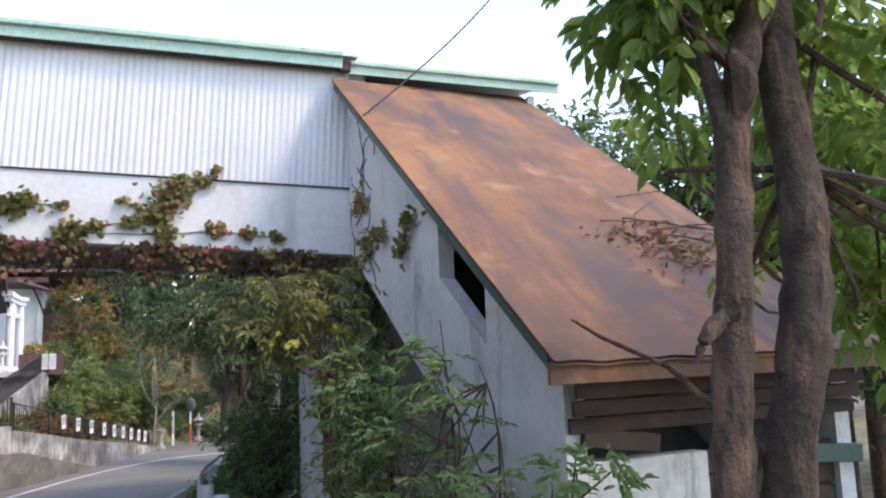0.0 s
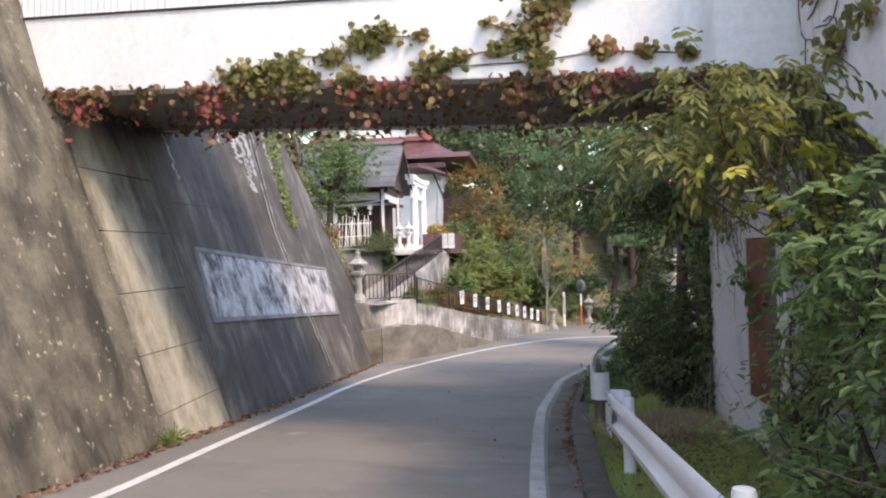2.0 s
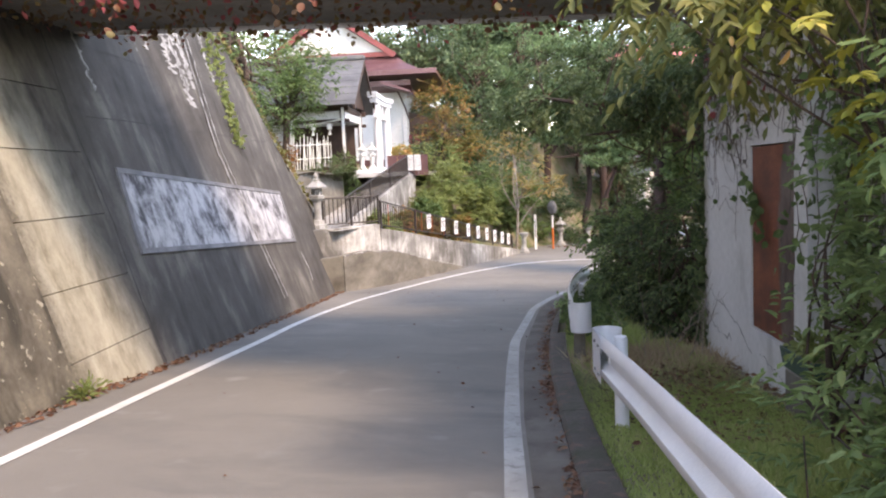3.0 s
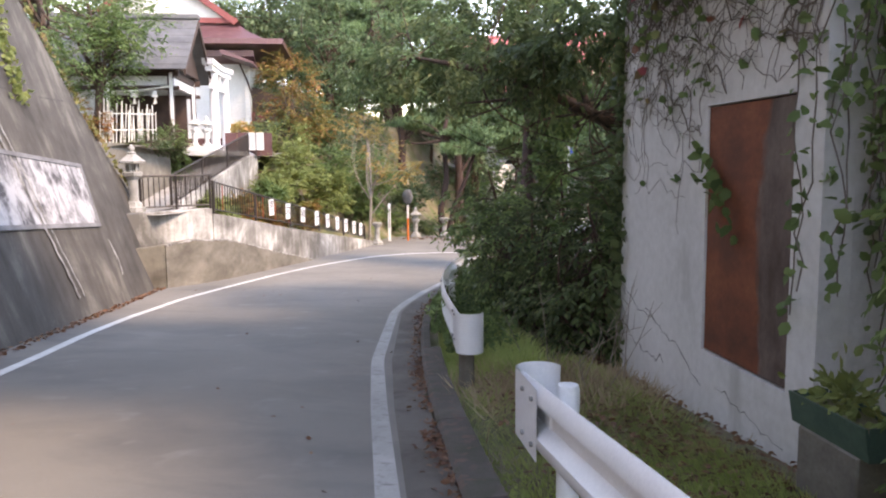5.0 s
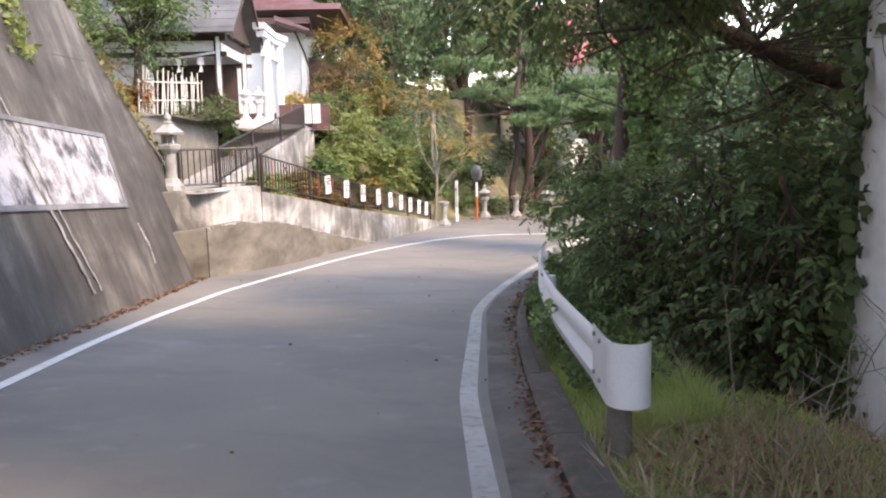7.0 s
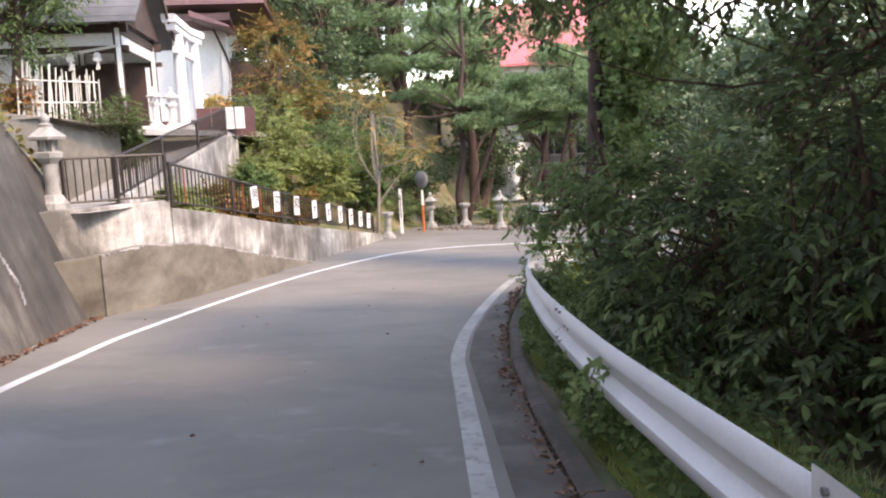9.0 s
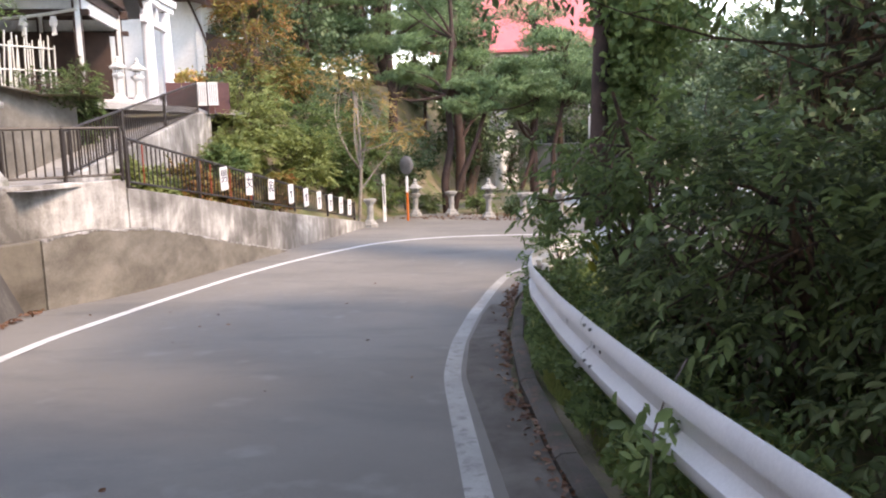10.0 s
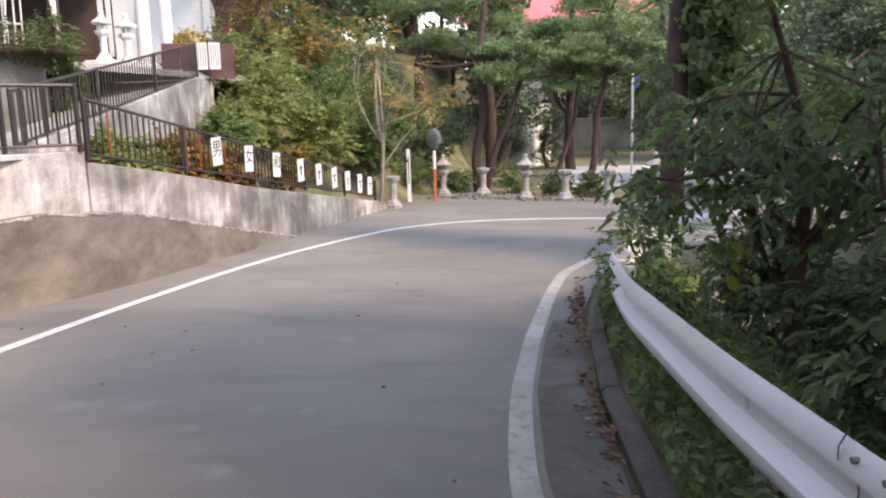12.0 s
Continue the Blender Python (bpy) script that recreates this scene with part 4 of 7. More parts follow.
fw = Shape().box((0.45, -0.67, 0.45), (0.16, 1.02, 1.4), None, 0.01)
part("front_wall", fw, PLASTER_OLD, stair, "soiled white plaster front")
for k in range(8):
    part("front_board", Shape().box((0.44, -1.82, -0.16 + 0.175 * k), (0.03, 1.26, 0.165), pose(0, 0, 0, 0.6 * (k % 3 - 1), 0, 0), 0.004), BROWN_BOARD, stair, "weathered brown cladding board")
roof = Shape()
nru, nrv = 30, 16
for dz in (0.0, -0.03):
    roof.sheet([[(0.02 + k * 5.76 / nru, 0.25 - j * 2.95 / nrv, rz_(4.37 + k * 5.76 / nru) - sz + dz + 0.012 * math.sin(k * 1.7 + j) * math.sin(j * 2.3)) for k in range(nru + 1)] for j in range(nrv + 1)])
part("roof", roof, RUST, stair, "rust orange sheet roof with dark streaks", True)
part("barge_board", Shape().prism(P2((4.5, rz_(4.5) - 0.03), (10.1, rz_(10.1) - 0.03), (10.1, rz_(10.1) - 0.14), (4.5, rz_(4.5) - 0.14)), 1, 0.2, 0.23), TEAL_DARK, stair, "dark green barge board")
part("barge_board", Shape().prism(P2((4.5, rz_(4.5) - 0.03), (10.1, rz_(10.1) - 0.03), (10.1, rz_(10.1) - 0.14), (4.5, rz_(4.5) - 0.14)), 1, -2.68, -2.65), TEAL_DARK, stair)
part("eaves_fascia", Shape().box((0.06, -1.2, rz_(4.4) - sz - 0.1), (0.04, 2.95, 0.14), None, 0.004), RUST, stair, "reddish eaves fascia")
for k in range(3):
    part("eaves_board", Shape().box((0.2 + 0.06 * k, -1.3, rz_(4.42) - sz - 0.24 - 0.12 * k), (0.03, 2.6, 0.105), None, 0.004), BROWN_BOARD, stair, "weathered brown board")
part("lintel", Shape().box((0.36, -2.15, 1.02 - sz - 0.33), (0.1, 1.0, 0.14), pose(0, 0, 0, 4, 0, 0), 0.006), TEAL_DARK, stair, "dark green lintel beam")
part("black_board", Shape().box((0.34, -0.42, 1.02 - sz - 0.1), (0.06, 0.62, 0.13), pose(0, 0, 0, 8, 0, 0), 0.006), WOOD_DARK, stair, "black weathered board")


pl = thing("planter", at_road(10.15, 2.5, zr(10.1) - 0.05), "green trough planter on a concrete block beside the pier", "planter")
part("block", Shape().box((0, 0, 0.2), (0.5, 0.22, 0.42), None, 0.01), WALL_LOW2, pl)
part("trough", Shape().prism([(-0.1, 0.41), (0.1, 0.41), (0.13, 0.58), (0.115, 0.58), (0.09, 0.44), (-0.09, 0.44), (-0.115, 0.58), (-0.13, 0.58)], 0, -0.32, 0.32).box((-0.315, 0, 0.5), (0.012, 0.2, 0.16)).box((0.315, 0, 0.5), (0.012, 0.2, 0.16)), TEAL_DARK, pl, "dark green trough")
part("soil", Shape().box((0, 0, 0.52), (0.62, 0.2, 0.04)), EARTH, pl)

# ---- guard rails ----
def sweep(line, prof, lift):
    """A profile of (outward, up) pairs drawn along a ground line, set above the road's level."""
    q = np.array(line)
    t = np.gradient(q, axis=0)
    t /= np.linalg.norm(t, axis=1)[:, None]
    nrm = np.stack([t[:, 1], -t[:, 0]], 1)
    n = len(prof)
    verts = [(*(c + m_ * o), road_z(*c) + lift + h) for c, m_ in zip(q, nrm) for o, h in prof]
    faces = [(i * n + k, i * n + (k + 1) % n, (i + 1) * n + (k + 1) % n, (i + 1) * n + k) for i in range(len(q) - 1) for k in range(n)]
    faces += [tuple(range(n)), tuple((len(q) - 1) * n + k for k in range(n))]
    return Shape().add(verts, faces)


FRONT = [(0.0, 0.0), (-0.012, 0.015), (-0.03, 0.05), (-0.03, 0.09), (0.035, 0.14), (0.035, 0.21), (-0.03, 0.26), (-0.03, 0.30), (-0.012, 0.335), (0.0, 0.35)]
BEAM = FRONT + [(o + 0.006, h) for o, h in reversed(FRONT)]


def guard_rail(line, posts, joints, cap_front, label, tall=0.68):
    q = resample(line, 90)
    base = Vector((*q[len(q) // 2], road_z(*q[len(q) // 2])))
    root = thing("guard_rail", Matrix.Translation(base), label, "guard rail", "guard rails by the road")

    def loc(sh):
        sh.v = [tuple(Vector(p) - base) for p in sh.v]
        return sh

    part("beam", loc(sweep(q, BEAM, 0.35 if cap_front else 0.33)), RAIL_WHITE, root, "white corrugated steel beam", True)
    seg = np.r_[0, np.cumsum(np.linalg.norm(np.diff(q, axis=0), axis=1))]

    def spot(u):
        p = np.array([np.interp(u, seg, q[:, 0]), np.interp(u, seg, q[:, 1])])
        p2 = np.array([np.interp(u + 0.05, seg, q[:, 0]), np.interp(u + 0.05, seg, q[:, 1])])
        t = (p2 - p) / np.linalg.norm(p2 - p)
        return p, t, np.array([t[1], -t[0]])

    for u in posts:
        p, t, n_ = spot(u)
        c = p + n_ * 0.13
        g = road_z(*c)
        post = part("post", loc(Shape().lathe((c[0], c[1], g), [(0.057, -0.25), (0.057, tall), (0.05, tall + 0.025), (0.0, tall + 0.035)], 16)), RAIL_WHITE, root, "round white steel post", True)
        part("bracket", loc(Shape().box((*(p + n_ * 0.06), g + 0.535), (0.1, 0.07, 0.09), Matrix.Rotation(math.atan2(t[1], t[0]), 4, "Z"), 0.006)), RAIL_WHITE, root)
    for u in joints:
        for du in (-0.08, 0.08):
            for h in (0.425, 0.51, 0.565, 0.65):
                p, t, n_ = spot(u + du)
                o = float(np.interp(h - 0.36, [f[1] for f in FRONT], [f[0] for f in FRONT]))
                a = Vector((*(p + n_ * (o - 0.008)), road_z(*p) + h))
                part("bolt", loc(Shape().tube([a, a + Vector((*(n_ * 0.02), 0))], 0.011, 6)), BOLT, root)
        p, t, n_ = spot(u + 0.16)
        part("lap_joint", loc(Shape().sheet([[(*(p + n_ * (o - 0.004) + t * w_), road_z(*p) + 0.36 + h) for o, h in FRONT] for w_ in (-0.004, 0.004)])), CRACK, root)
    # the rounded end piece
    for end in (0, 1) if cap_front == 2 else (cap_front,):
        c, c2 = (q[0], q[1]) if end == 0 else (q[-1], q[-2])
        t = (c - c2) / np.linalg.norm(c - c2)
        n_ = np.array([t[1], -t[0]]) if end == 1 else np.array([-t[1], t[0]])
        sh = Shape()
        path = [c - t * 0.42 - n_ * 0.036, c - n_ * 0.036] + [c + t * 0.125 * math.sin(a) + n_ * (0.09 - 0.126 * math.cos(a)) for a in np.linspace(0.2, math.pi * 0.98, 12)] 
        g = road_z(*c)
        rows_ = []
        low = 0.0 if cap_front else 0.016
        for h in (0.352 - low, 0.356 - low, 0.716 - low, 0.72 - low):
            rows_.append([(p[0], p[1], g + h) for p in path])
        sh.sheet(rows_)
        inner = [np.array(p) for p in path]
        cen = c + n_ * 0.09 - t * 0.1
        sh.sheet([[(*(p + (cen - p) / np.linalg.norm(cen - p) * 0.007), g + h) for p in inner] for h in (0.352 - low, 0.72 - low)])
        part("end_cap", loc(sh), RAIL_WHITE, root, "rounded white end piece", True)
        for du in (-0.34, -0.16):
            for h in (0.42, 0.655):
                a = Vector((*(c + t * du - n_ * 0.05), g + h))
                part("bolt", loc(Shape().tube([a, a + Vector((*(n_ * 0.03), 0))], 0.014, 6)), BOLT, root)
    return root


rail_a = sd_list([(-12, 0.96), (0, 0.98), (6, 0.965), (9, 0.95), (10.6, 0.91)])
guard_rail(rail_a, [2.3, 6.3, 10.3, 14.3, 18.3, 22.2], [10.0, 14.0, 18.0], 1, "white steel guard rail with a rounded end beside the kerb")
rail_b = sd_list([(13.42, 0.97), (14.8, 1.06), (16.2, 1.17), (17.5, 1.31), (18.8, 1.48), (20.9, 1.84), (22.4, 2.22)]) + [(-5.7, 24.6), (-5.2, 26.4), (-4.2, 27.6)]
guard_rail(rail_b, [5.3, 9.3, 12.6], [4.25, 8.6], 0, "curved white steel guard rail along the bushes", 0.5)

solid("rail_stump", Shape().lathe((0, 0, 0), [(0.08, -0.1), (0.075, 0.2), (0.07, 0.34), (0.0, 0.36)], 12), WALL_LOW2, Matrix.Translation(W(13.55, 1.05, zr(13.55))), "short grey weathered stump under the rail's end piece", "stump")

# ---- low wall, walk, ramp and landing of the shrine ----
def low_top(y):
    return float(np.interp(y, [21.4, 23.15, 23.17, 24.83, 27.36, 31.32, 33.82, 35.6], [-0.12, -0.08, -0.24, -0.5, -0.95, -1.55, -1.92, -2.2]))


def strip_wall(pts, thick, zlo, zhi):
    """A wall along plan points: its front face, top, and back."""
    rows = []
    q = np.array(pts, float)
    t = np.gradient(q, axis=0)
    t /= np.linalg.norm(t, axis=1)[:, None]
    nrm = np.stack([-t[:, 1], t[:, 0]], 1)
    for p, n_ in zip(q, nrm):
        a, b = zlo(*p), zhi(*p)
        b_ = p + n_ * thick
        rows.append([(*p, a), (*p, b - 0.015), (*(p + n_ * 0.015), b), (*(b_ - n_ * 0.01), b), (*b_, a)])
    sh = Shape().sheet(rows)
    n = 5
    sh.f += [tuple(range(n)), tuple((len(rows) - 1) * n + k for k in range(n))]
    return sh


front = [(-13.62, 20.35), (-13.32, 20.85), (-13.05, 21.3), (-12.85, 21.9), (-12.66, 22.5), (-12.52, 23.16)]
front2 = [(-12.5, 23.18)] + [(-12.47 - 0.0 * k, 23.6 + 0.6 * k) for k in range(20)]
solid("wall_low_1", strip_wall(resample(front, 20), 0.3, lambda x, y: -2.6, lambda x, y: -0.1), WALL_LOW, Matrix.Identity(4), "rain streaked low concrete wall below the shrine walk", "wall", "structure")
solid("wall_low_2", strip_wall(front2, 0.28, lambda x, y: -2.8, lambda x, y: low_top(y)), WALL_LOW, Matrix.Identity(4), "rain streaked low concrete wall with a sloping top", "wall", "structure")
foot_a = [(-13.05, 20.5), (-12.9, 20.85), (-12.76, 21.2), (-12.7, 21.4)]
foot_b = [(-12.69, 21.43), (-12.62, 21.9), (-12.45, 22.5), (-12.36, 23.16)] + [(-12.36, 23.6 + 0.5 * k) for k in range(12)]


def foot_top(x, y):
    return float(np.interp(y, [21.3, 22.4, 23.5, 26.66, 29.3], [-0.85, -0.8, -0.9, -1.6, -2.15])) + 0.02 * noise.noise(Vector((x, y * 1.3, 0.0)))


solid("wall_footing", strip_wall(foot_a, 0.2, lambda x, y: -2.7, foot_top), WALL_END, Matrix.Identity(4), "brown stained end of the retaining wall", "wall", "structure")
solid("wall_footing", strip_wall(resample(foot_b, 60), 0.2, lambda x, y: -2.7, foot_top), WALL_LOW2, Matrix.Identity(4), "older stained concrete footing along the road", "wall", "structure")
rim_rng = np.random.default_rng(12)
rim = []
for q in resample(foot_b, 90):
    wob = 0.02 * noise.noise(Vector((q[0] * 2, q[1] * 2.3, 1.0)))
    top = foot_top(*q)
    rim.append([(q[0] + 0.008, q[1], top - 0.012 - max(0.0, 0.03 * rim_rng.random() + wob)), (q[0] + 0.006, q[1], top - 0.004), (q[0] - 0.03, q[1], top + 0.005)])
solid("lime_streak", Shape().sheet(rim), LIME, Matrix.Identity(4), "white lime rim along the footing's top edge", "stain", "structure")
solid("walk", Shape().sheet([[(x, y, walk_z(y) + 0.02 if y > 23.3 else -0.16) for x in (-12.7, -13.2, -13.8, -14.3)] for y in np.linspace(21.3, 35.8, 30)]), CONCRETE, Matrix.Identity(4), "grey concrete walk behind the fence", "path", "structure")
solid("ramp", Shape().sheet([[(ramp_x(y) + o, y, ramp_z(y) + (0.0 if o > -3 else 0.0)) for o in (0.12, -0.6, -1.4, -2.2)] for y in np.linspace(21.8, 32.5, 24)]), CONCRETE, Matrix.Identity(4), "grey concrete ramp rising to the landing", "ramp", "structure")
solid("ramp_wall", strip_wall([(ramp_x(y) + 0.14, y) for y in np.linspace(23.4, 32.4, 20)], 0.2, lambda x, y: walk_z(y) - 0.3, lambda x, y: ramp_z(y) + 0.05), WALL_LOW, Matrix.Identity(4), "white streaked wall carrying the ramp", "wall", "structure")
solid("landing_wall", strip_wall([(-15.98, 32.2), (-16.6, 32.9), (-18.2, 34.0)][::1], 0.2, lambda x, y: -1.5, lambda x, y: 1.28), WALL_LOW, Matrix.Identity(4), "pale concrete wall under the landing", "wall", "structure")
solid("landing", Shape().sheet([[(x, y, 1.25 if x > -16.0 else 1.42) for x in (-15.9, -16.15, -18, -22, -26)] for y in (27.2, 29, 32.3, 34.5)]), CONCRETE, Matrix.Identity(4), "pale paved landing before the gate", "paving", "structure")
solid("wall_upper", strip_wall([(-14.2, 20.5), (-14.75, 22.4), (-15.3, 24.6), (-15.75, 26.4), (-16.3, 27.0)], 0.35, lambda x, y: -0.6, lambda x, y: float(np.interp(y, [20, 24, 27], [1.5, 1.5, 1.4]))), WALL_LOW2, Matrix.Identity(4), "mottled concrete wall under the bamboo fence", "wall", "structure")
solid("bank_upper", Shape().sheet([[(x - 0.12 * (y - 24), y, 1.42 + 0.12 * max(0, -15.6 - x) + 0.06 * math.sin(3 * x + 2 * y)) for x in (-14.9, -15.6, -16.5, -18, -22, -28)] for y in np.linspace(18.0, 27.0, 8)]), EARTH, Matrix.Identity(4), "planted earth bank above the wall", "bank", "structure", True)


# ---- steel picket fences ----
PICKET = Shape().box((0, 0, 0.5), (0.018, 0.018, 1.0)).mesh("picket", FENCE_BROWN)
PICKET_R = Shape().box((0, 0, 0.5), (0.018, 0.018, 1.0)).mesh("picket", FENCE_RED)


def picket_fence(a, b, ha, hb, post_at, red, label, spacing=0.125, size=0.8):
    """a, b: foot points of its ends; the pickets stand between a lower and an upper rail."""
    a, b = Vector(a), Vector(b)
    root = thing("picket_fence", Matrix.Translation(a), label, "fence", "brown fences of the shrine walk")
    run = b - a
    ln = run.xy.length
    for k in range(int(ln / spacing)):
        u = (k + 0.5) * spacing / ln
        p = part("picket", PICKET_R if k in red else PICKET, None, root)
        p.location = run * u + Vector((0, 0, 0.09))
        p.scale = (1, 1, ha + (hb - ha) * u - 0.12)
    for h in (0.08, None):
        za, zb_ = (h, h) if h else (ha, hb)
        part("rail", Shape().tube([Vector((0, 0, za)), run + Vector((0, 0, zb_))], 0.025 if h is None else 0.02, 6), FENCE_BROWN, root)
    for u in post_at:
        p = run * u
        part("post", Shape().box((p.x, p.y, p.z + (ha + (hb - ha) * u + 0.02) / 2), (0.05, 0.05, ha + (hb - ha) * u + 0.04), None, 0.005), FENCE_BROWN, root)
    return root


picket_fence((-13.5, 21.75, -0.1), (-12.52, 23.1, -0.1), 0.8, 0.8, (0.0, 0.5, 1.0), (), "dark brown steel picket fence above the low wall")
fb0 = picket_fence((-12.5, 23.2, -0.22), (-12.48, 33.9, -1.9), 0.76, 0.5, (0.0, 0.2, 0.4, 0.6, 0.8, 1.0), (3, 17, 20, 26, 33), "dark brown steel picket fence sloping down with white signs")
picket_fence((-13.85, 23.5, -0.1), (-15.95, 31.5, 1.24), 0.78, 0.8, (0.0, 0.33, 0.66, 1.0), (), "dark brown steel picket fence rising along the ramp")


def text_mesh(body, size, mat):
    cu = bpy.data.curves.new("sign_text", "FONT")
    cu.body, cu.size, cu.extrude, cu.align_x, cu.align_y = body, size, 0.002, "CENTER", "CENTER"
    ob = bpy.data.objects.new("sign_text", cu)
    scene.collection.objects.link(ob)
    bpy.context.view_layer.update()
    me = bpy.data.meshes.new_from_object(ob.evaluated_get(bpy.context.evaluated_depsgraph_get()))
    bpy.data.objects.remove(ob)
    me.materials.clear()
    me.materials.append(mat)
    return me


SIGNS = [(26.15, "\u7537"), (27.2, "\u5973"), (28.25, "\u548c"), (29.3, ""), (30.2, ""), (31.05, ""), (31.85, ""), (32.65, ""), (33.35, "")]
for y, ch in SIGNS:
    zc = -0.22 - (y - 23.25) * 1.68 / 10.65 + 0.42 - (y - 26) * 0.012
    sg = thing("fence_sign", pose(-12.43, y, zc, 90, 0, 90) @ pose(0, 0, 0, 0, 0, 5 * math.sin(7.3 * y)), "small white sign board on the picket fence" + (" with a dark character" if ch else ""), "sign", "white signs on the fence")
    part("board", Shape().box((0, 0, 0), (0.29, 0.45, 0.012), None, 0.002), WHITE_SIGN, sg)
    if ch:
        tx = part("lettering", text_mesh(ch, 0.29, INK), None, sg, "dark blue painted character")
        tx.location = (0, 0.03, 0.008)
    else:
        part("lettering", Shape().box((0, 0.05, 0.008), (0.12, 0.05, 0.004)).box((0.0, -0.04, 0.008), (0.05, 0.12, 0.004)), INK, sg, "illegible dark strokes")


# ---- stone lanterns ----
def lantern(m, h, mat, label, cap=True, group="stone lanterns"):
    root = thing("stone_lantern", m, label, "stone lantern", group)
    k = h / 1.55
    part("base", Shape().lathe((0, 0, 0), [(0.27 * k, -0.08), (0.27 * k, 0.1 * k), (0.22 * k, 0.13 * k), (0.17 * k, 0.22 * k), (0.13 * k, 0.25 * k)], 6), mat, root)
    part("shaft", Shape().lathe((0, 0, 0), [(0.12 * k, 0.24 * k), (0.1 * k, 0.4 * k), (0.12 * k, 0.5 * k), (0.1 * k, 0.6 * k), (0.12 * k, 0.74 * k)], 14), mat, root, smooth=True)
    part("platform", Shape().lathe((0, 0, 0), [(0.12 * k, 0.73 * k), (0.22 * k, 0.83 * k), (0.24 * k, 0.91 * k), (0.2 * k, 0.93 * k)], 6), mat, root)
    if cap:
        fb = Shape()
        for j in range(6):
            a = (j + 0.5) * math.tau / 6
            fb.box((0.125 * k * math.cos(a), 0.125 * k * math.sin(a), 1.02 * k), (0.045 * k, 0.045 * k, 0.2 * k), Matrix.Rotation(a, 4, "Z"))
        fb.lathe((0, 0, 0), [(0.075 * k, 0.93 * k), (0.075 * k, 1.12 * k)], 6).lathe((0, 0, 0), [(0.15 * k, 1.1 * k), (0.15 * k, 1.13 * k)], 6)
        part("firebox", fb, mat, root)
        part("cap", Shape().lathe((0, 0, 0), [(0.12 * k, 1.13 * k), (0.31 * k, 1.12 * k), (0.325 * k, 1.165 * k), (0.2 * k, 1.25 * k), (0.1 * k, 1.33 * k)], 6), mat, root)
        part("finial", Shape().lathe((0, 0, 0), [(0.1 * k, 1.32 * k), (0.11 * k, 1.36 * k), (0.05 * k, 1.39 * k), (0.075 * k, 1.44 * k), (0.07 * k, 1.49 * k), (0.03 * k, 1.53 * k), (0.0, 1.56 * k)], 12), mat, root, smooth=True)
    return root


lantern(pose(-13.5, 21.5, -0.1, 0, 0, 12), 1.52, GRANITE, "weathered grey stone lantern at the end of the low wall")
for x, y, cap in ((-12.35, 35.0, False), (-12.05, 39.4, True), (-10.7, 39.3, False), (-9.1, 37.75, True), (-7.85, 36.95, False), (-6.65, 36.4, False), (-5.4, 36.0, True)):
    lantern(pose(x, y, road_z(x, y), 0, 0, 20 * x), 1.35 if cap else 1.45, GRANITE, "weathered grey stone lantern by the road bend" if cap else "weathered stone lantern without its cap by the road bend", cap)
lantern(pose(-16.52, 29.0, 1.5, 0, 0, 0), 1.05, GRANITE_PALE, "pale stone lantern on a stepped base before the gate")
lantern(pose(-16.68, 30.0, 1.5, 0, 0, 30), 1.1, GRANITE_PALE, "pale stone lantern on a stepped base before the gate")
for x, y in ((-16.52, 29.0), (-16.68, 30.0)):
    solid("lantern_step", Shape().box((0, 0, 0.02), (0.62, 0.62, 0.16), None, 0.02), GRANITE_PALE, pose(x, y, 1.42, 0, 0, 20), "pale stone step under a lantern", "stone step")

# ---- torii ----
ta, tb = Vector((-16.95, 31.0, 1.42)), Vector((-17.55, 32.85, 1.42))
tdir = math.degrees(math.atan2(tb.y - ta.y, tb.x - ta.x))
tl = (tb - ta).length
torii = thing("torii_gate", pose(*ta, 0, 0, tdir) @ Matrix.Diagonal((1, 1, 0.92, 1)), "white stone torii gate on the landing", "torii gate")
for x in (0, tl):
    part("pillar", Shape().tube([(x + (0.06 if x == 0 else -0.06) * t, 0, 3.0 * t - 0.05) for t in np.linspace(0, 1, 6)], [0.17 - 0.02 * t for t in np.linspace(0, 1, 6)], 18), TORII_WHITE, torii, smooth=True)
    part("footing", Shape().lathe((x, 0, 0), [(0.34, -0.05), (0.34, 0.1), (0.26, 0.2), (0.2, 0.22)], 18), TORII_WHITE, torii)
part("tie_beam", Shape().box((tl / 2, 0, 2.45), (tl + 0.7, 0.14, 0.2), None, 0.01), TORII_WHITE, torii)
part("lintel", Shape().prism([(-0.55, 3.0), (tl / 2, 2.93), (tl + 0.55, 3.0), (tl + 0.6, 3.2), (tl / 2, 3.11), (-0.6, 3.2)], 1, -0.13, 0.13), TORII_WHITE, torii)
part("top_beam", Shape().prism([(-0.7, 3.2), (tl / 2, 3.112), (tl + 0.7, 3.2), (tl + 0.78, 3.42), (tl / 2, 3.3), (-0.78, 3.42)], 1, -0.19, 0.19), TORII_WHITE, torii)
part("strut", Shape().box((tl / 2, 0, 2.75), (0.16, 0.1, 0.42)), TORII_WHITE, torii)

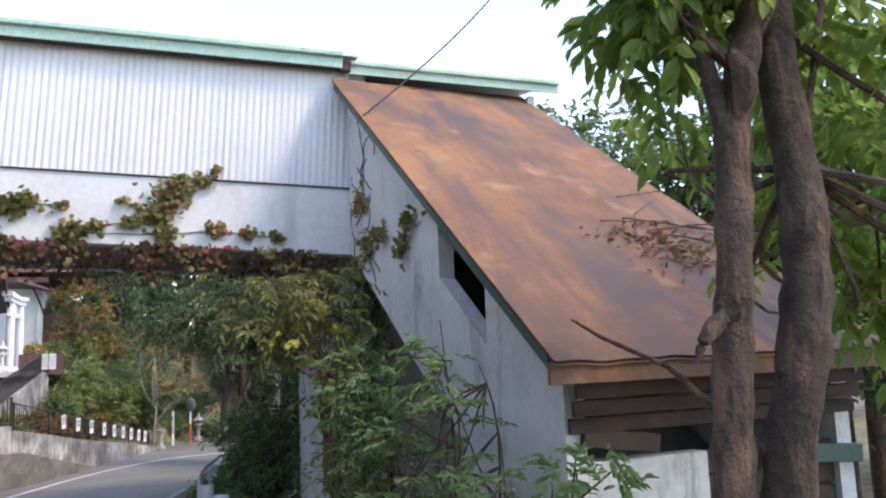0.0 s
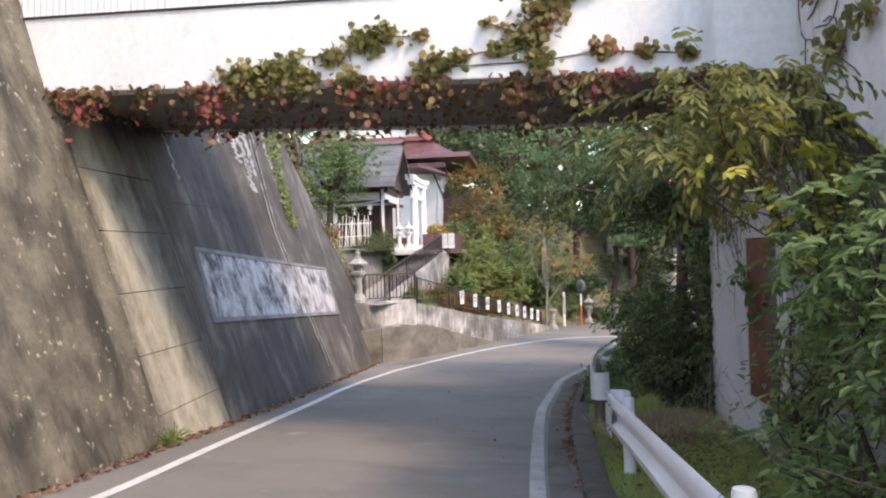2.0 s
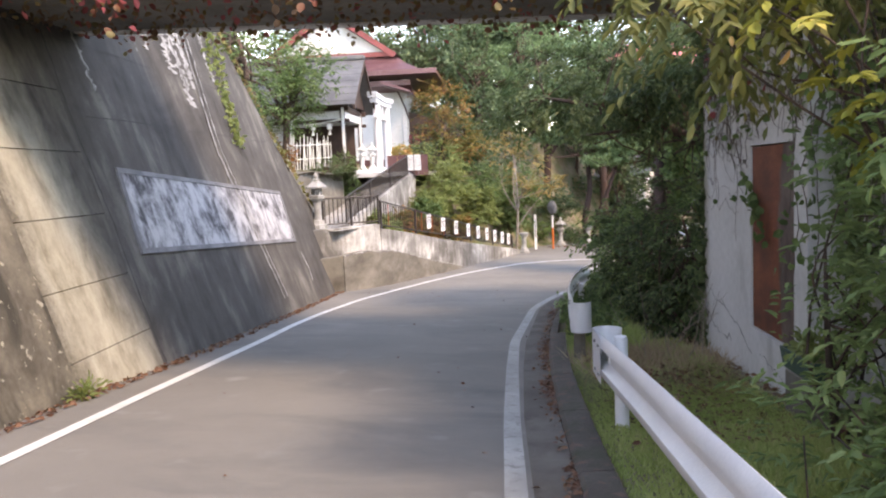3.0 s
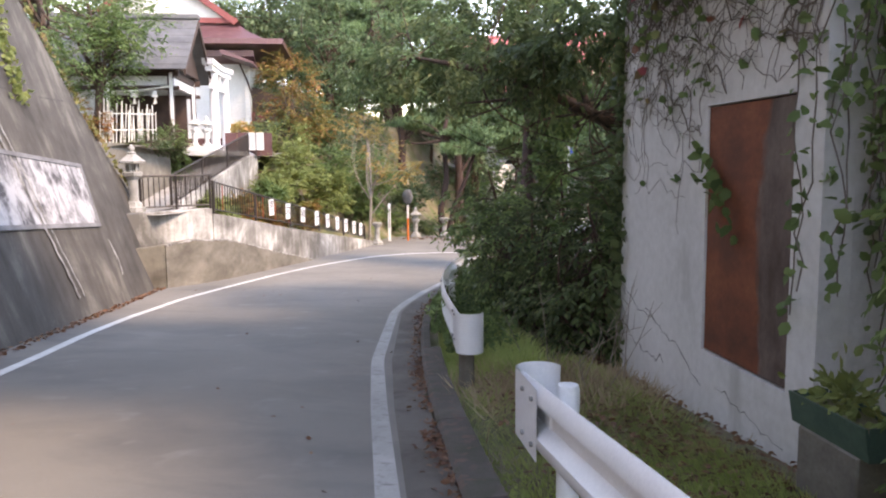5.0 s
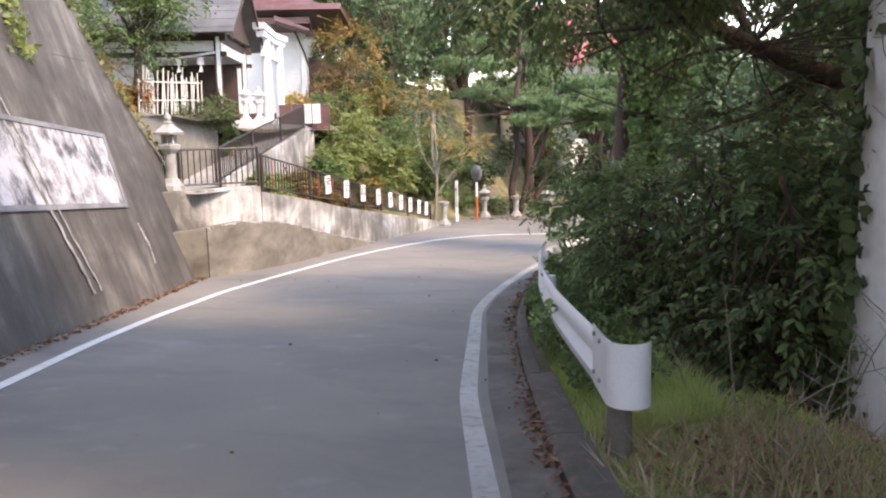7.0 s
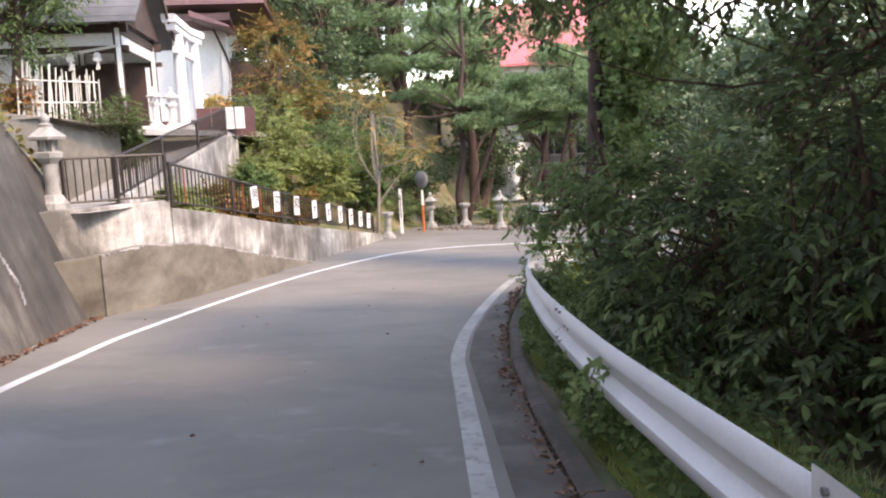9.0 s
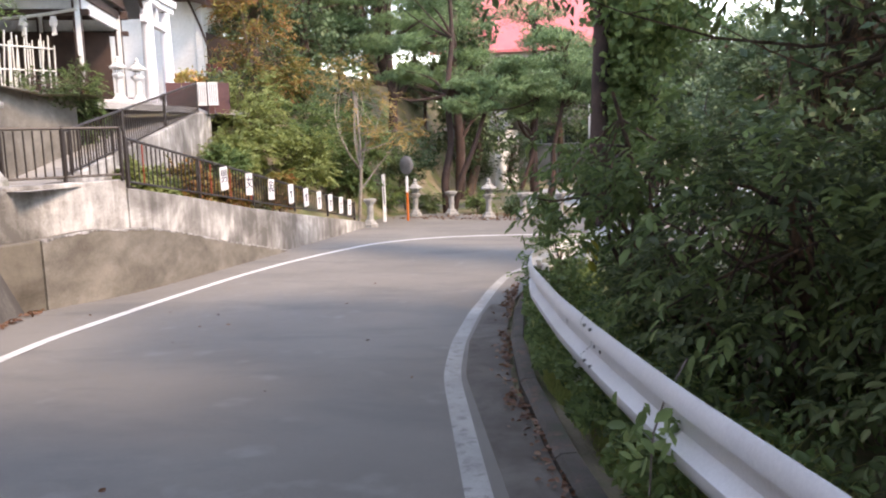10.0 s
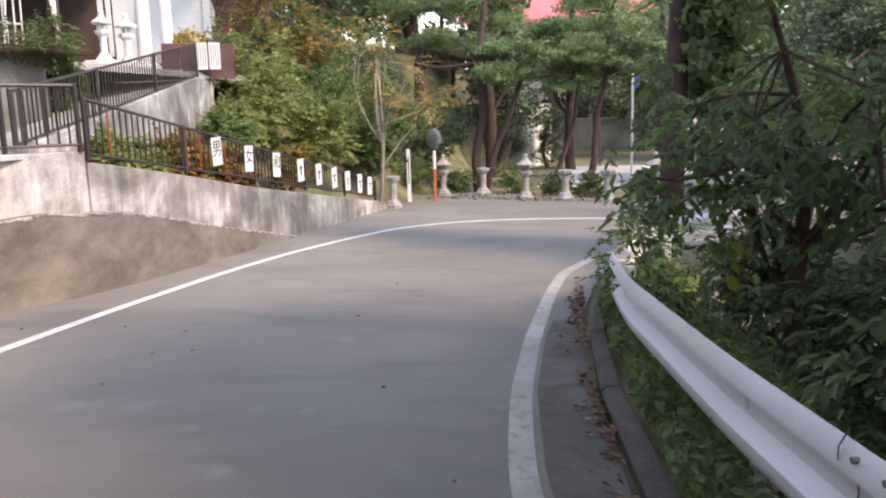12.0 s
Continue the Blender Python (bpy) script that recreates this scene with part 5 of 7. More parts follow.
# ---- gate house ----
GH = at_road(33.0, -4.75, 1.38)
gate = thing("gate_house", GH, "timber gate house with grey shingle roof and white panels", "gate house")
for sx in (-1.7, 1.7):
    for y in (0.55, 2.4, 4.2):
        part("post", Shape().box((sx, y, 1.25), (0.16, 0.16, 2.6), None, 0.01), WOOD_DARK, gate)
        part("paper_strip", Shape().box((sx - 0.09, y - 0.03, 1.35), (0.02, 0.1, 2.0)), WHITE_SIGN, gate, "white strip on the post")
for sx in (-1.7, 1.7):
    part("beam", Shape().box((sx, 2.4, 2.35), (0.16, 4.2, 0.2), None, 0.01), WOOD_DARK, gate)
    part("beam", Shape().box((sx, 2.4, 1.9), (0.12, 4.2, 0.12), None, 0.01), WOOD_DARK, gate)
    part("panel", Shape().box((sx, 2.4, 2.12), (0.05, 3.8, 0.3)), PLASTER, gate, "white plaster panel")
for y in (0.55, 4.2):
    part("beam", Shape().box((0, y, 2.35), (3.4, 0.14, 0.2), None, 0.01), WOOD_DARK, gate)
    part("panel", Shape().box((0, y, 2.12), (3.2, 0.05, 0.3)), PLASTER, gate)
part("panel", Shape().box((-1.62, 3.3, 0.9), (0.05, 1.7, 1.8)), PLASTER, gate)
# Dark sheet added for the shade inside the open gate house.
part("back_wall", Shape().box((1.6, 2.5, 0.98), (0.05, 3.5, 1.9)), WOOD_DARK, gate, "dark sheet standing in for the shaded interior")
part("gable", Shape().prism([(-1.9, 2.5), (1.9, 2.5), (0.0, 4.0)], 1, 0.35, 0.42), WOOD_DARK, gate, "dark timber gable")
groof = math.atan(1.8 / 2.35)
sl = math.hypot(2.4, 1.84)
for sgn in (-1, 1):
    for k in range(14):
        u0 = k / 14
        x = sgn * (2.4 - 2.4 * (u0 + 0.5 / 14))
        part("shingle_course", Shape().box((x, 2.45, 2.4 + 1.84 * (u0 + 0.5 / 14) + 0.02 * (k % 2)), (sl / 14 + 0.05, 5.0, 0.03), pose(0, 0, 0, 0, -sgn * -math.degrees(groof) + 2 * sgn, 0), 0.004), SLATE, gate)
part("ridge_cap", Shape().box((0, 2.45, 4.3), (0.34, 5.05, 0.16), None, 0.03), SLATE, gate)
part("barge_board", Shape().prism([(-2.42, 2.36), (0, 4.2), (2.42, 2.36), (2.42, 2.2), (0, 4.03), (-2.42, 2.2)], 1, -0.06, 0.0), WOOD_DARK, gate)
part("straw_rope", Shape().tube([(-1.8, 0.5 + 3.7 * t, 1.95 - 0.2 * math.sin(math.pi * t)) for t in np.linspace(0, 1, 12)], 0.035, 8), BAMBOO, gate, "twisted straw rope")
for y in (1.0, 1.6):
    part("paper_streamer", Shape().prism([(y - 0.05, 1.8), (y + 0.05, 1.8), (y + 0.1, 1.62), (y, 1.6), (y + 0.06, 1.4), (y - 0.06, 1.42), (y - 0.02, 1.6), (y - 0.1, 1.62)], 0, -1.83, -1.82), WHITE_SIGN, gate, "folded white paper streamer")

# ---- temple hall ----
TH = pose(-19.15, 37.6, 1.2, 0, 0, 21.1)
hall = thing("temple_hall", TH, "white walled temple hall with maroon hipped roof", "temple")
part("wall", Shape().box((-3.6, 3.5, 2.3), (7.2, 7.0, 4.8), None, 0.01), PLASTER, hall, "white plaster wall")
part("skirting", Shape().box((-3.6, 3.5, 0.45), (7.26, 7.06, 0.9)), RED_BOARD, hall)
part("corner_post", Shape().box((0.0, 0.0, 2.3), (0.24, 0.24, 4.8), None, 0.01), PLASTER, hall)
part("lean_to", Shape().prism([(0.0, 3.3), (1.9, 2.6), (1.9, 0.0), (0.0, 0.0)], 1, 1.5, 7.0), WOOD_DARK, hall, "dark timber side aisle")
part("pent_roof", Shape().prism([(-0.8, 4.35), (0.4, 4.0), (0.4, 4.1), (-0.8, 4.6)], 0, -2.4, 0.4).prism([(-0.8, 4.3), (0.5, 3.9), (0.5, 3.98), (-0.8, 4.5)], 1, -2.0, 0.0), MAROON, hall)
roofh = Shape()
ev = [(-8.6, -1.5), (1.7, -1.5), (1.7, 8.5), (-8.6, 8.5)]
zl, zm, zt_ = 4.75, 6.1, 8.3
inn = [(-6.6, 0.7), (-0.6, 0.7), (-0.6, 6.3), (-6.6, 6.3)]
curve = [(0.0, 0.0), (0.35, 0.25), (0.7, 0.58), (1.0, 1.0)]
rings = [[(a[0] + (b[0] - a[0]) * u, a[1] + (b[1] - a[1]) * u, zl + (zm - zl) * h + (0.25 if u == 0 else 0)) for a, b in zip(ev, inn)] for u, h in curve]
for r0, r1 in zip(rings[:-1], rings[1:]):
    roofh.add(r0 + r1, [(k, (k + 1) % 4, 4 + (k + 1) % 4, 4 + k) for k in range(4)])
roofh.add([(p[0], p[1], p[2] - 0.22) for p in rings[0]] + rings[0], [(k, (k + 1) % 4, 4 + (k + 1) % 4, 4 + k) for k in range(4)] + [(0, 1, 2, 3)])
roofh.add([(-6.9, 0.2, zm - 0.1), (-3.6, 0.2, zt_), (-0.3, 0.2, zm - 0.1), (-6.9, 6.8, zm - 0.1), (-3.6, 6.8, zt_), (-0.3, 6.8, zm - 0.1)], [(0, 1, 4, 3), (1, 2, 5, 4)])
roofh.add([(-6.9, 0.2, zm - 0.28), (-3.6, 0.2, zt_ - 0.2), (-0.3, 0.2, zm - 0.28), (-6.9, 6.8, zm - 0.28), (-3.6, 6.8, zt_ - 0.2), (-0.3, 6.8, zm - 0.28)], [(0, 1, 4, 3), (1, 2, 5, 4)])
part("roof", roofh, MAROON, hall, "maroon metal hip and gable roof")
part("gable", Shape().prism([(-6.4, zm - 0.05), (-0.8, zm - 0.05), (-3.6, zt_ - 0.35)], 1, 0.55, 0.62), PLASTER, hall, "white gable wall")
part("gable_trim", Shape().prism([(-6.9, zm - 0.1), (-3.6, zt_), (-0.3, zm - 0.1), (-0.5, zm - 0.28), (-3.6, zt_ - 0.3), (-6.7, zm - 0.28)], 1, 0.14, 0.2), RED_TRIM, hall, "red gable boards")
part("eaves_trim", Shape().box((-3.6, 0.3, zm - 0.08), (6.4, 0.12, 0.22)), RED_TRIM, hall)
part("red_panel", Shape().box((0.35, 0.3, 1.7), (0.6, 0.06, 0.7)), RED_TRIM, hall)
part("downpipe", Shape().tube([(-0.35, -0.2, 4.3), (0.05, -0.15, 3.3), (0.35, -0.12, 2.3), (0.38, -0.12, 0.4)], 0.04, 8), WOOD_DARK, hall)

# ---- board fence and notice on the landing ----
bf = thing("board_fence", pose(-16.1, 32.0, 1.25, 0, 0, 35), "dark red board fence at the landing's edge", "fence")
for k in range(4):
    part("board", Shape().box((-1.6 + 0.42 * k + 0.9, 0, 0.42), (0.405, 0.03, 0.84), None, 0.004), RED_BOARD, bf)
nb = thing("notice_board", pose(-15.8, 31.8, 1.25, 0, 0, 20), "two white notices on a thin dark post", "notice board")
part("post", Shape().box((0, 0.03, 0.42), (0.04, 0.04, 0.95)), FENCE_BROWN, nb)
for x in (-0.15, 0.15):
    part("notice", Shape().box((x, 0, 0.52), (0.26, 0.015, 0.62)), WHITE_SIGN, nb)
    for j in range(4):
        part("lettering", Shape().box((x - 0.08 + 0.055 * j, -0.01, 0.53), (0.016, 0.004, 0.5)), PANEL_RIM, nb, "illegible columns of text")

# ---- bamboo fence ----
BAM = Shape().lathe((0, 0, 0), [(0.016, 0), (0.016, 0.3), (0.019, 0.31), (0.0155, 0.32), (0.0155, 0.66), (0.0185, 0.67), (0.015, 0.68), (0.015, 1.0)], 7).mesh("bamboo_cane", BAMBOO)
bamboo = thing("bamboo_fence", pose(-16.45, 24.3, 1.6), "bleached bamboo cane fence above the concrete wall", "fence")
rngb = np.random.default_rng(5)
run = Vector((0.1, 2.3, 0.1))
for k in range(27):
    p = part("bamboo_cane", BAM, None, bamboo)
    p.location = run * (k / 26) + Vector((rngb.normal() * 0.03, rngb.normal() * 0.012, -0.05))
    p.rotation_euler = (rngb.normal() * 0.035 - 0.05, rngb.normal() * 0.03, 0)
    p.scale = (1, 1, rngb.uniform(0.85, 1.2))
for h in (0.3, 0.75):
    part("bamboo_rail", Shape().tube([Vector((0, 0, h)), run + Vector((0, 0, h))], 0.018, 7), BAMBOO, bamboo)

# ---- posts and mirror at the bend ----
wp = thing("marker_post", pose(-12.5, 37.0, road_z(-12.5, 37.0), 0, 0, 20), "slim white square marker post beside the road", "post")
part("post", Shape().box((0, 0, 0.76), (0.11, 0.11, 1.62), None, 0.01), WHITE_SIGN, wp)
part("lettering", Shape().box((0.0, -0.057, 0.95), (0.04, 0.004, 0.8)), PANEL_RIM, wp, "illegible grey writing")
cm = thing("traffic_mirror", pose(-11.75, 37.2, road_z(-11.75, 37.2), 0, 0, 150), "round convex traffic mirror on an orange pole", "traffic mirror")
part("pole", Shape().tube([(0, 0, -0.1), (0, 0, 1.5)], 0.04, 10), ORANGE, cm, smooth=True)
part("pole_sleeve", Shape().tube([(0, 0, 0.95), (0, 0, 1.5)], 0.045, 10), WHITE_SIGN, cm)
part("mirror_rim", Shape().tube([(0.28 * math.cos(a), 0.0, 1.85 + 0.28 * math.sin(a)) for a in np.linspace(0, math.tau, 25)], 0.03, 6), PANEL_RIM, cm, smooth=True)
part("mirror_face", Shape().sheet([[(r * math.cos(a), -0.02 - 0.06 * (1 - (r / 0.28) ** 2), 1.85 + r * math.sin(a)) for a in np.linspace(0, math.tau, 25)] for r in (0.001, 0.1, 0.2, 0.28)]), MIRROR, cm, smooth=True)

part("mirror_back", Shape().lathe((0, 0, 0), [(0.285, 0.0), (0.26, 0.05), (0.12, 0.09), (0.0, 0.1)], 24), PANEL_RIM, cm, "dull grey back plate", True).matrix_basis = pose(0, 0.005, 1.85, -90, 0, 0)

# ---- climbing plants ----
IVY = [(5.88, 0.07), (5.43, 0.1), (5.14, 0.03), (4.78, 0.28), (4.41, 0.42), (4.2, 0.49), (3.77, 0.46), (4.57, 0.03), (3.64, 0.13), (3.35, 0.24), (2.93, 0.3), (2.65, 0.41), (2.5, 0.65),
       (2.36, 0.79), (2.08, 0.89), (1.93, 1.06), (2.52, 0.16), (1.9, 0.24), (1.49, 0.21), (1.09, 0.19), (3.06, 0.57), (5.21, 0.32)]
IVY_R = [0.2, 0.22, 0.16, 0.1, 0.16, 0.13, 0.06, 0.12, 0.16, 0.07, 0.1, 0.16, 0.17, 0.14, 0.1, 0.05, 0.12, 0.1, 0.09, 0.07, 0.05, 0.05]
rng = np.random.default_rng(11)
vine = thing("bridge_vine", BR, "vine with reddening leaves hanging along the footbridge", "climbing plant")
pts = []
for (q, h), r in zip(IVY, IVY_R):
    n = int(900 * r * r * 6) + 12
    pts.append(np.stack([q + rng.normal(size=n) * r * 0.72, 0.03 + np.abs(rng.normal(size=n)) * 0.04, h + rng.normal(size=n) * r * 0.45], 1))
leaves("foliage", np.concatenate(pts), 0.085, LEAF_IVY_OLIVE, vine, 0.85, 3, 0.1, 0.5)["label"] = "olive and russet leaves"
n = 3000
qq = rng.uniform(0.5, 9.2, n)
thick = np.clip(0.55 + 0.5 * np.sin(qq * 3.3) + 0.4 * np.sin(qq * 7.1 + 1), 0.08, 1.4)
qq = qq[rng.uniform(0, 1.2, n) < thick]
n = len(qq)
thick = np.clip(0.55 + 0.5 * np.sin(qq * 3.3) + 0.4 * np.sin(qq * 7.1 + 1), 0.08, 1.4)
hang = np.abs(rng.normal(size=n)) * (0.06 + 0.13 * thick)
pts = np.stack([qq, 0.02 + rng.normal(size=n) * 0.06, 0.03 - hang], 1)
leaves("leaf_fringe", pts, 0.085, LEAF_IVY, vine, 0.8, 4, 0.1, 0.8)["label"] = "dark red hanging leaves"
n = 1200
pts = np.stack([rng.uniform(0.3, 9.0, n), rng.uniform(BW, 0, n), -0.02 - np.abs(rng.normal(size=n)) * 0.1], 1)
leaves("leaf_fringe", pts, 0.085, LEAF_IVY, vine, 0.8, 6, 0.3, 0.6)
st = Shape()
order = [(15, 14, 13, 12, 11, 10, 9, 8), (6, 5, 4, 3, 21), (20, 11), (19, 18, 17, 16, 8), (0, 1, 2, 7)]
for chain in order:
    st.tube([(IVY[k][0], 0.012, IVY[k][1]) for k in chain], 0.008, 5)
part("stem", st, VINE_WOOD, vine)

# bare vine stems and a few leaves on the pier
pvine = thing("pier_vine", PB, "tangled bare vine stems with few green and red leaves on plaster", "climbing plant")
stems = Shape()
tips = []
for k in range(330):
    x, z = rng.uniform(0.1, S1), PT - rng.uniform(0.0, 1.5 if k % 2 else 0.5)
    if k % 3 == 0:
        x = rng.uniform(1.9, 3.25)
    if k % 5 == 1:
        x = rng.uniform(0.03, 0.28)
    p = [(x, 0.012, z)]
    ang = rng.uniform(-3.0, -0.1)
    for j in range(int(rng.integers(9, 26))):
        ang += rng.normal() * 0.8
        ang = min(max(ang, -3.7), 0.55)
        x += math.cos(ang) * 0.1
        z += math.sin(ang) * 0.09
        if x > S1 - 0.03 or z < (0.35 if k % 4 == 0 else 1.2) or (x < d1 + 0.04 and z < zt + 0.05) or x < 0.02:
            break
        p.append((x, 0.012 + 0.008 * rng.random(), z))
    if len(p) > 2:
        stems.tube(p, [(0.008 if k % 7 == 0 else 0.0036) * (1 - 0.5 * i / len(p)) for i in range(len(p))], 5)
        tips += p[1::2]
part("stem", stems, VINE_WOOD, pvine)
tips = np.array(tips)
lp = tips[rng.permutation(len(tips))[:230]] + rng.normal(size=(230, 3)) * [0.04, 0.01, 0.04]
lp[:, 1] = 0.03 + np.abs(lp[:, 1]) * 0.3
leaves("foliage", lp, 0.085, LEAF_GREEN, pvine, 0.85, 8, 0.0, 0.6)
leaves("foliage", np.array([[2.9, 0.04, 3.0], [2.8, 0.04, 2.75], [0.95, 0.03, 2.9], [0.4, 0.03, 2.75], [2.72, 0.03, 2.78], [1.4, 0.03, 3.0], [2.45, 0.03, 3.3], [1.9, 0.03, 3.5], [2.95, 0.03, 3.45], [2.6, 0.03, 2.5]]), 0.1, LEAF_IVY, pvine, 0.85, 9, 0, 0.6)
sprig = np.stack([np.interp(np.linspace(0, 1, 26), [0, 0.5, 1], [1.55, 1.25, 1.0]) + rng.normal(size=26) * 0.05, 0.035 + rng.random(26) * 0.03, np.interp(np.linspace(0, 1, 26), [0, 0.5, 1], [2.02, 1.8, 1.5]) + rng.normal(size=26) * 0.06], 1)
leaves("foliage", sprig, 0.11, LEAF_GREEN, pvine, 0.85, 10, 0, 0.5)["label"] = "fresh green leaves across the door"
lp = np.stack([S1 + rng.normal(size=600) * 0.06, 0.0 + rng.normal(size=600) * 0.07, rng.uniform(-0.3, PT, 600)], 1)
leaves("foliage", lp, 0.1, LEAF_BUSH, pvine, 0.8, 12, 0, 0.4)
hang, hung = Shape(), []
for k in range(46):
    x, y, z = rng.uniform(-0.75, 0.2), rng.uniform(-0.5, 0.02), PT - rng.uniform(0.0, 0.4)
    p = [(x, y, z)]
    for j in range(int(rng.integers(9, 20))):
        x, y, z = x + rng.normal() * 0.05, y + rng.normal() * 0.03, z - rng.uniform(0.1, 0.22)
        if z < 0.25:
            break
        p.append((x, y, z))
        hung += [(x + rng.normal() * 0.05, y + 0.03, z + rng.normal() * 0.05) for _ in range(2)]
    if len(p) > 2:
        hang.tube(p, 0.005, 5)
part("stem", hang, VINE_WOOD, pvine, "hanging vine stems")
leaves("foliage", np.array(hung), 0.085, LEAF_GREEN, pvine, 0.75, 13, 0, 0.9)

svine = thing("stair_vine", ST, "vine stems and leaves creeping over the stair wall", "climbing plant")
stems, tips = Shape(), []
for k in range(16):
    x, z = 5.75 - rng.uniform(0, 0.6), 2.9 - sz + rng.uniform(-0.2, 1.2)
    p = [(x, 0.012, z)]
    ang = rng.uniform(2.2, 4.4)
    for j in range(int(rng.integers(5, 11))):
        ang += rng.normal() * 0.5
        x += math.cos(ang) * 0.14
        z += math.sin(ang) * 0.12
        if z > rz_(4.35 + x) - sz - 0.2 or x < 2.7 or x > 5.8:
            break
        p.append((x, 0.014, z))
    if len(p) > 2:
        stems.tube(p, 0.007, 5)
        tips += p
part("stem", stems, VINE_WOOD, svine)
cl = []
for x, z, n in ((5.2, 3.55, 60), (4.3, 3.0, 40), (3.55, 2.75, 60), (4.9, 2.95, 50), (3.3, 3.0, 40), (5.5, 2.7, 60)):
    cl.append(np.stack([x + rng.normal(size=n) * 0.13, 0.04 + rng.random(n) * 0.05, z - sz - 0.05 + rng.normal(size=n) * 0.08], 1))
leaves("foliage", np.concatenate(cl), 0.09, LEAF_IVY_OLIVE, svine, 0.8, 14, 0, 0.5)
wv = thing("wall_vine", at_road(21.5, -6.1, 4.0), "thin green vine trailing down the dark wall", "climbing plant")
winv = wv.matrix_basis.inverted() @ RM
vp = []
for k in range(420):
    z = rng.uniform(2.0, 5.6)
    s = 20.6 + 0.45 * (z - 2.0) * 0.5 + rng.normal() * (0.16 + 0.08 * (z - 2))
    vp.append(winv @ Vector((s, -wall_d(s, z, 0.05), z)))
leaves("foliage", np.array([tuple(p) for p in vp]), 0.11, LEAF_LIME, wv, 0.7, 15, 0, 0.7)
vp = []
for k in range(260):
    s = rng.uniform(21.4, 25.0)
    z = wall_top(s) + rng.normal() * 0.12
    vp.append(winv @ Vector((s, -wall_d(s, z, 0.08), z)))
leaves("foliage", np.array([tuple(p) for p in vp]), 0.1, LEAF_IVY_OLIVE, wv, 0.7, 16, 0, 0.7)


pr_ = np.random.default_rng(66)
leaves("plant", pr_.normal(size=(150, 3)) * [0.16, 0.06, 0.07] + [0, 0, 0.64], 0.07, LEAF_LIME, pl, 0.6, 66, 0, -0.2)

# ---- trees and shrubs ----
def V3(s, d, h=0.0):
    return W(s, d, zr(s) + h - 0.03)


def rel(base, rows):
    """Crowns given as (s, d, height above sea, radius along, across, up), turned to offsets from the base."""
    out = []
    for s, d, z, ra_, rb, rc in rows:
        p = RM.inverted() @ (W(s, d, z) - base)
        out.append((p.x, p.y, p.z, ra_, rb, rc))
    return out


# two stemmed tree by the first steps
b0 = Vector((1.12, 2.78, -0.2))
rng = np.random.default_rng(21)
rt = thing("roadside_tree", Matrix.Translation(b0), "two stemmed rough barked tree beside the road", "tree")
t1 = [(-0.1, 0, -0.1), (-0.15, 0, 0.6), (-0.14, 0, 1.24), (-0.1, 0, 1.75), (-0.06, 0, 2.1), (-0.03, 0.01, 2.55), (0.02, 0.02, 2.75), (0.11, 0.05, 3.05), (0.14, 0.2, 4.2), (0.2, 0.3, 5.2)]
t2 = [(-0.04, 0.02, -0.1), (0.02, 0, 0.9), (0.08, 0, 1.4), (0.15, 0, 1.75), (0.21, 0.02, 2.0), (0.22, 0.05, 2.4), (0.18, 0.1, 3.0), (0.3, 0.1, 4.0), (0.5, 0.2, 5.0)]
part("trunk", Shape().bark_tube(t1, [0.11, 0.09, 0.078, 0.07, 0.068, 0.07, 0.062, 0.055, 0.04, 0.03]), BARK, rt, smooth=True)
part("trunk", Shape().bark_tube(t2, [0.11, 0.09, 0.085, 0.09, 0.092, 0.075, 0.075, 0.05, 0.03]), BARK, rt, smooth=True)
part("bark_burr", Shape().bark_tube([(-0.09, -0.03, 1.86), (-0.16, -0.04, 1.83), (-0.22, -0.05, 1.78), (-0.25, -0.05, 1.7)], [0.05, 0.035, 0.02, 0.006], 10, 14, 0.5), BARK, rt, smooth=True)
part("bark_burr", Shape().bark_tube([(-0.03, -0.04, 2.82), (-0.01, -0.07, 2.75), (0.0, -0.07, 2.66), (-0.02, -0.04, 2.58)], [0.025, 0.05, 0.05, 0.025], 10, 14, 0.5), BARK, rt, smooth=True)
lim = Shape()
lim.tube([(-0.05, 0, 2.5), (-0.1, 0.0, 2.75), (-0.15, 0.0, 3.0), (-0.2, 0.05, 3.5), (-0.22, 0.1, 4.0)], [0.04, 0.036, 0.032, 0.026, 0.02], 8)
cp, ca, cu_ = [], [], []
for c in ((-0.2, 0.25, 3.2, 0.42, 0.45, 0.2), (0.2, 0.3, 3.25, 0.8, 0.7, 0.35), (0.75, 0.5, 2.75, 0.55, 0.6, 0.55), (1.1, 0.5, 3.4, 0.9, 0.8, 0.5), (0.0, 0.7, 3.65, 0.8, 0.8, 0.4), (0.9, 0.9, 2.2, 0.5, 0.5, 0.45), (1.3, 1.1, 2.7, 0.8, 0.7, 0.6), (0.5, 1.2, 3.1, 0.8, 0.8, 0.4), (1.7, 1.6, 2.2, 0.7, 0.7, 0.8)):
    hubs, p, ax_, up_ = twig_cloud(rng, c[:3], c[3:], 19, 22, 0.3, 0.35, 1.1, 0.13)
    cp.append(p)
    ca.append(ax_)
    cu_.append(up_)
    for h in hubs[:3]:
        a, ra_ = limb(min(t1[6:] if c[0] < 0.5 else t2[5:], key=lambda q: abs(q[2] - h[2] + 0.3)), h, 0.018, 0.004, rng, 0.2, 7)
        lim.tube(a, ra_, 5)
part("limb", lim, BARK, rt, smooth=True)
leaves("crown", np.concatenate(cp), 0.13, LEAF_TREE, rt, 0.38, 22, 0.1, 0.9, None, np.concatenate(ca), np.concatenate(cu_))

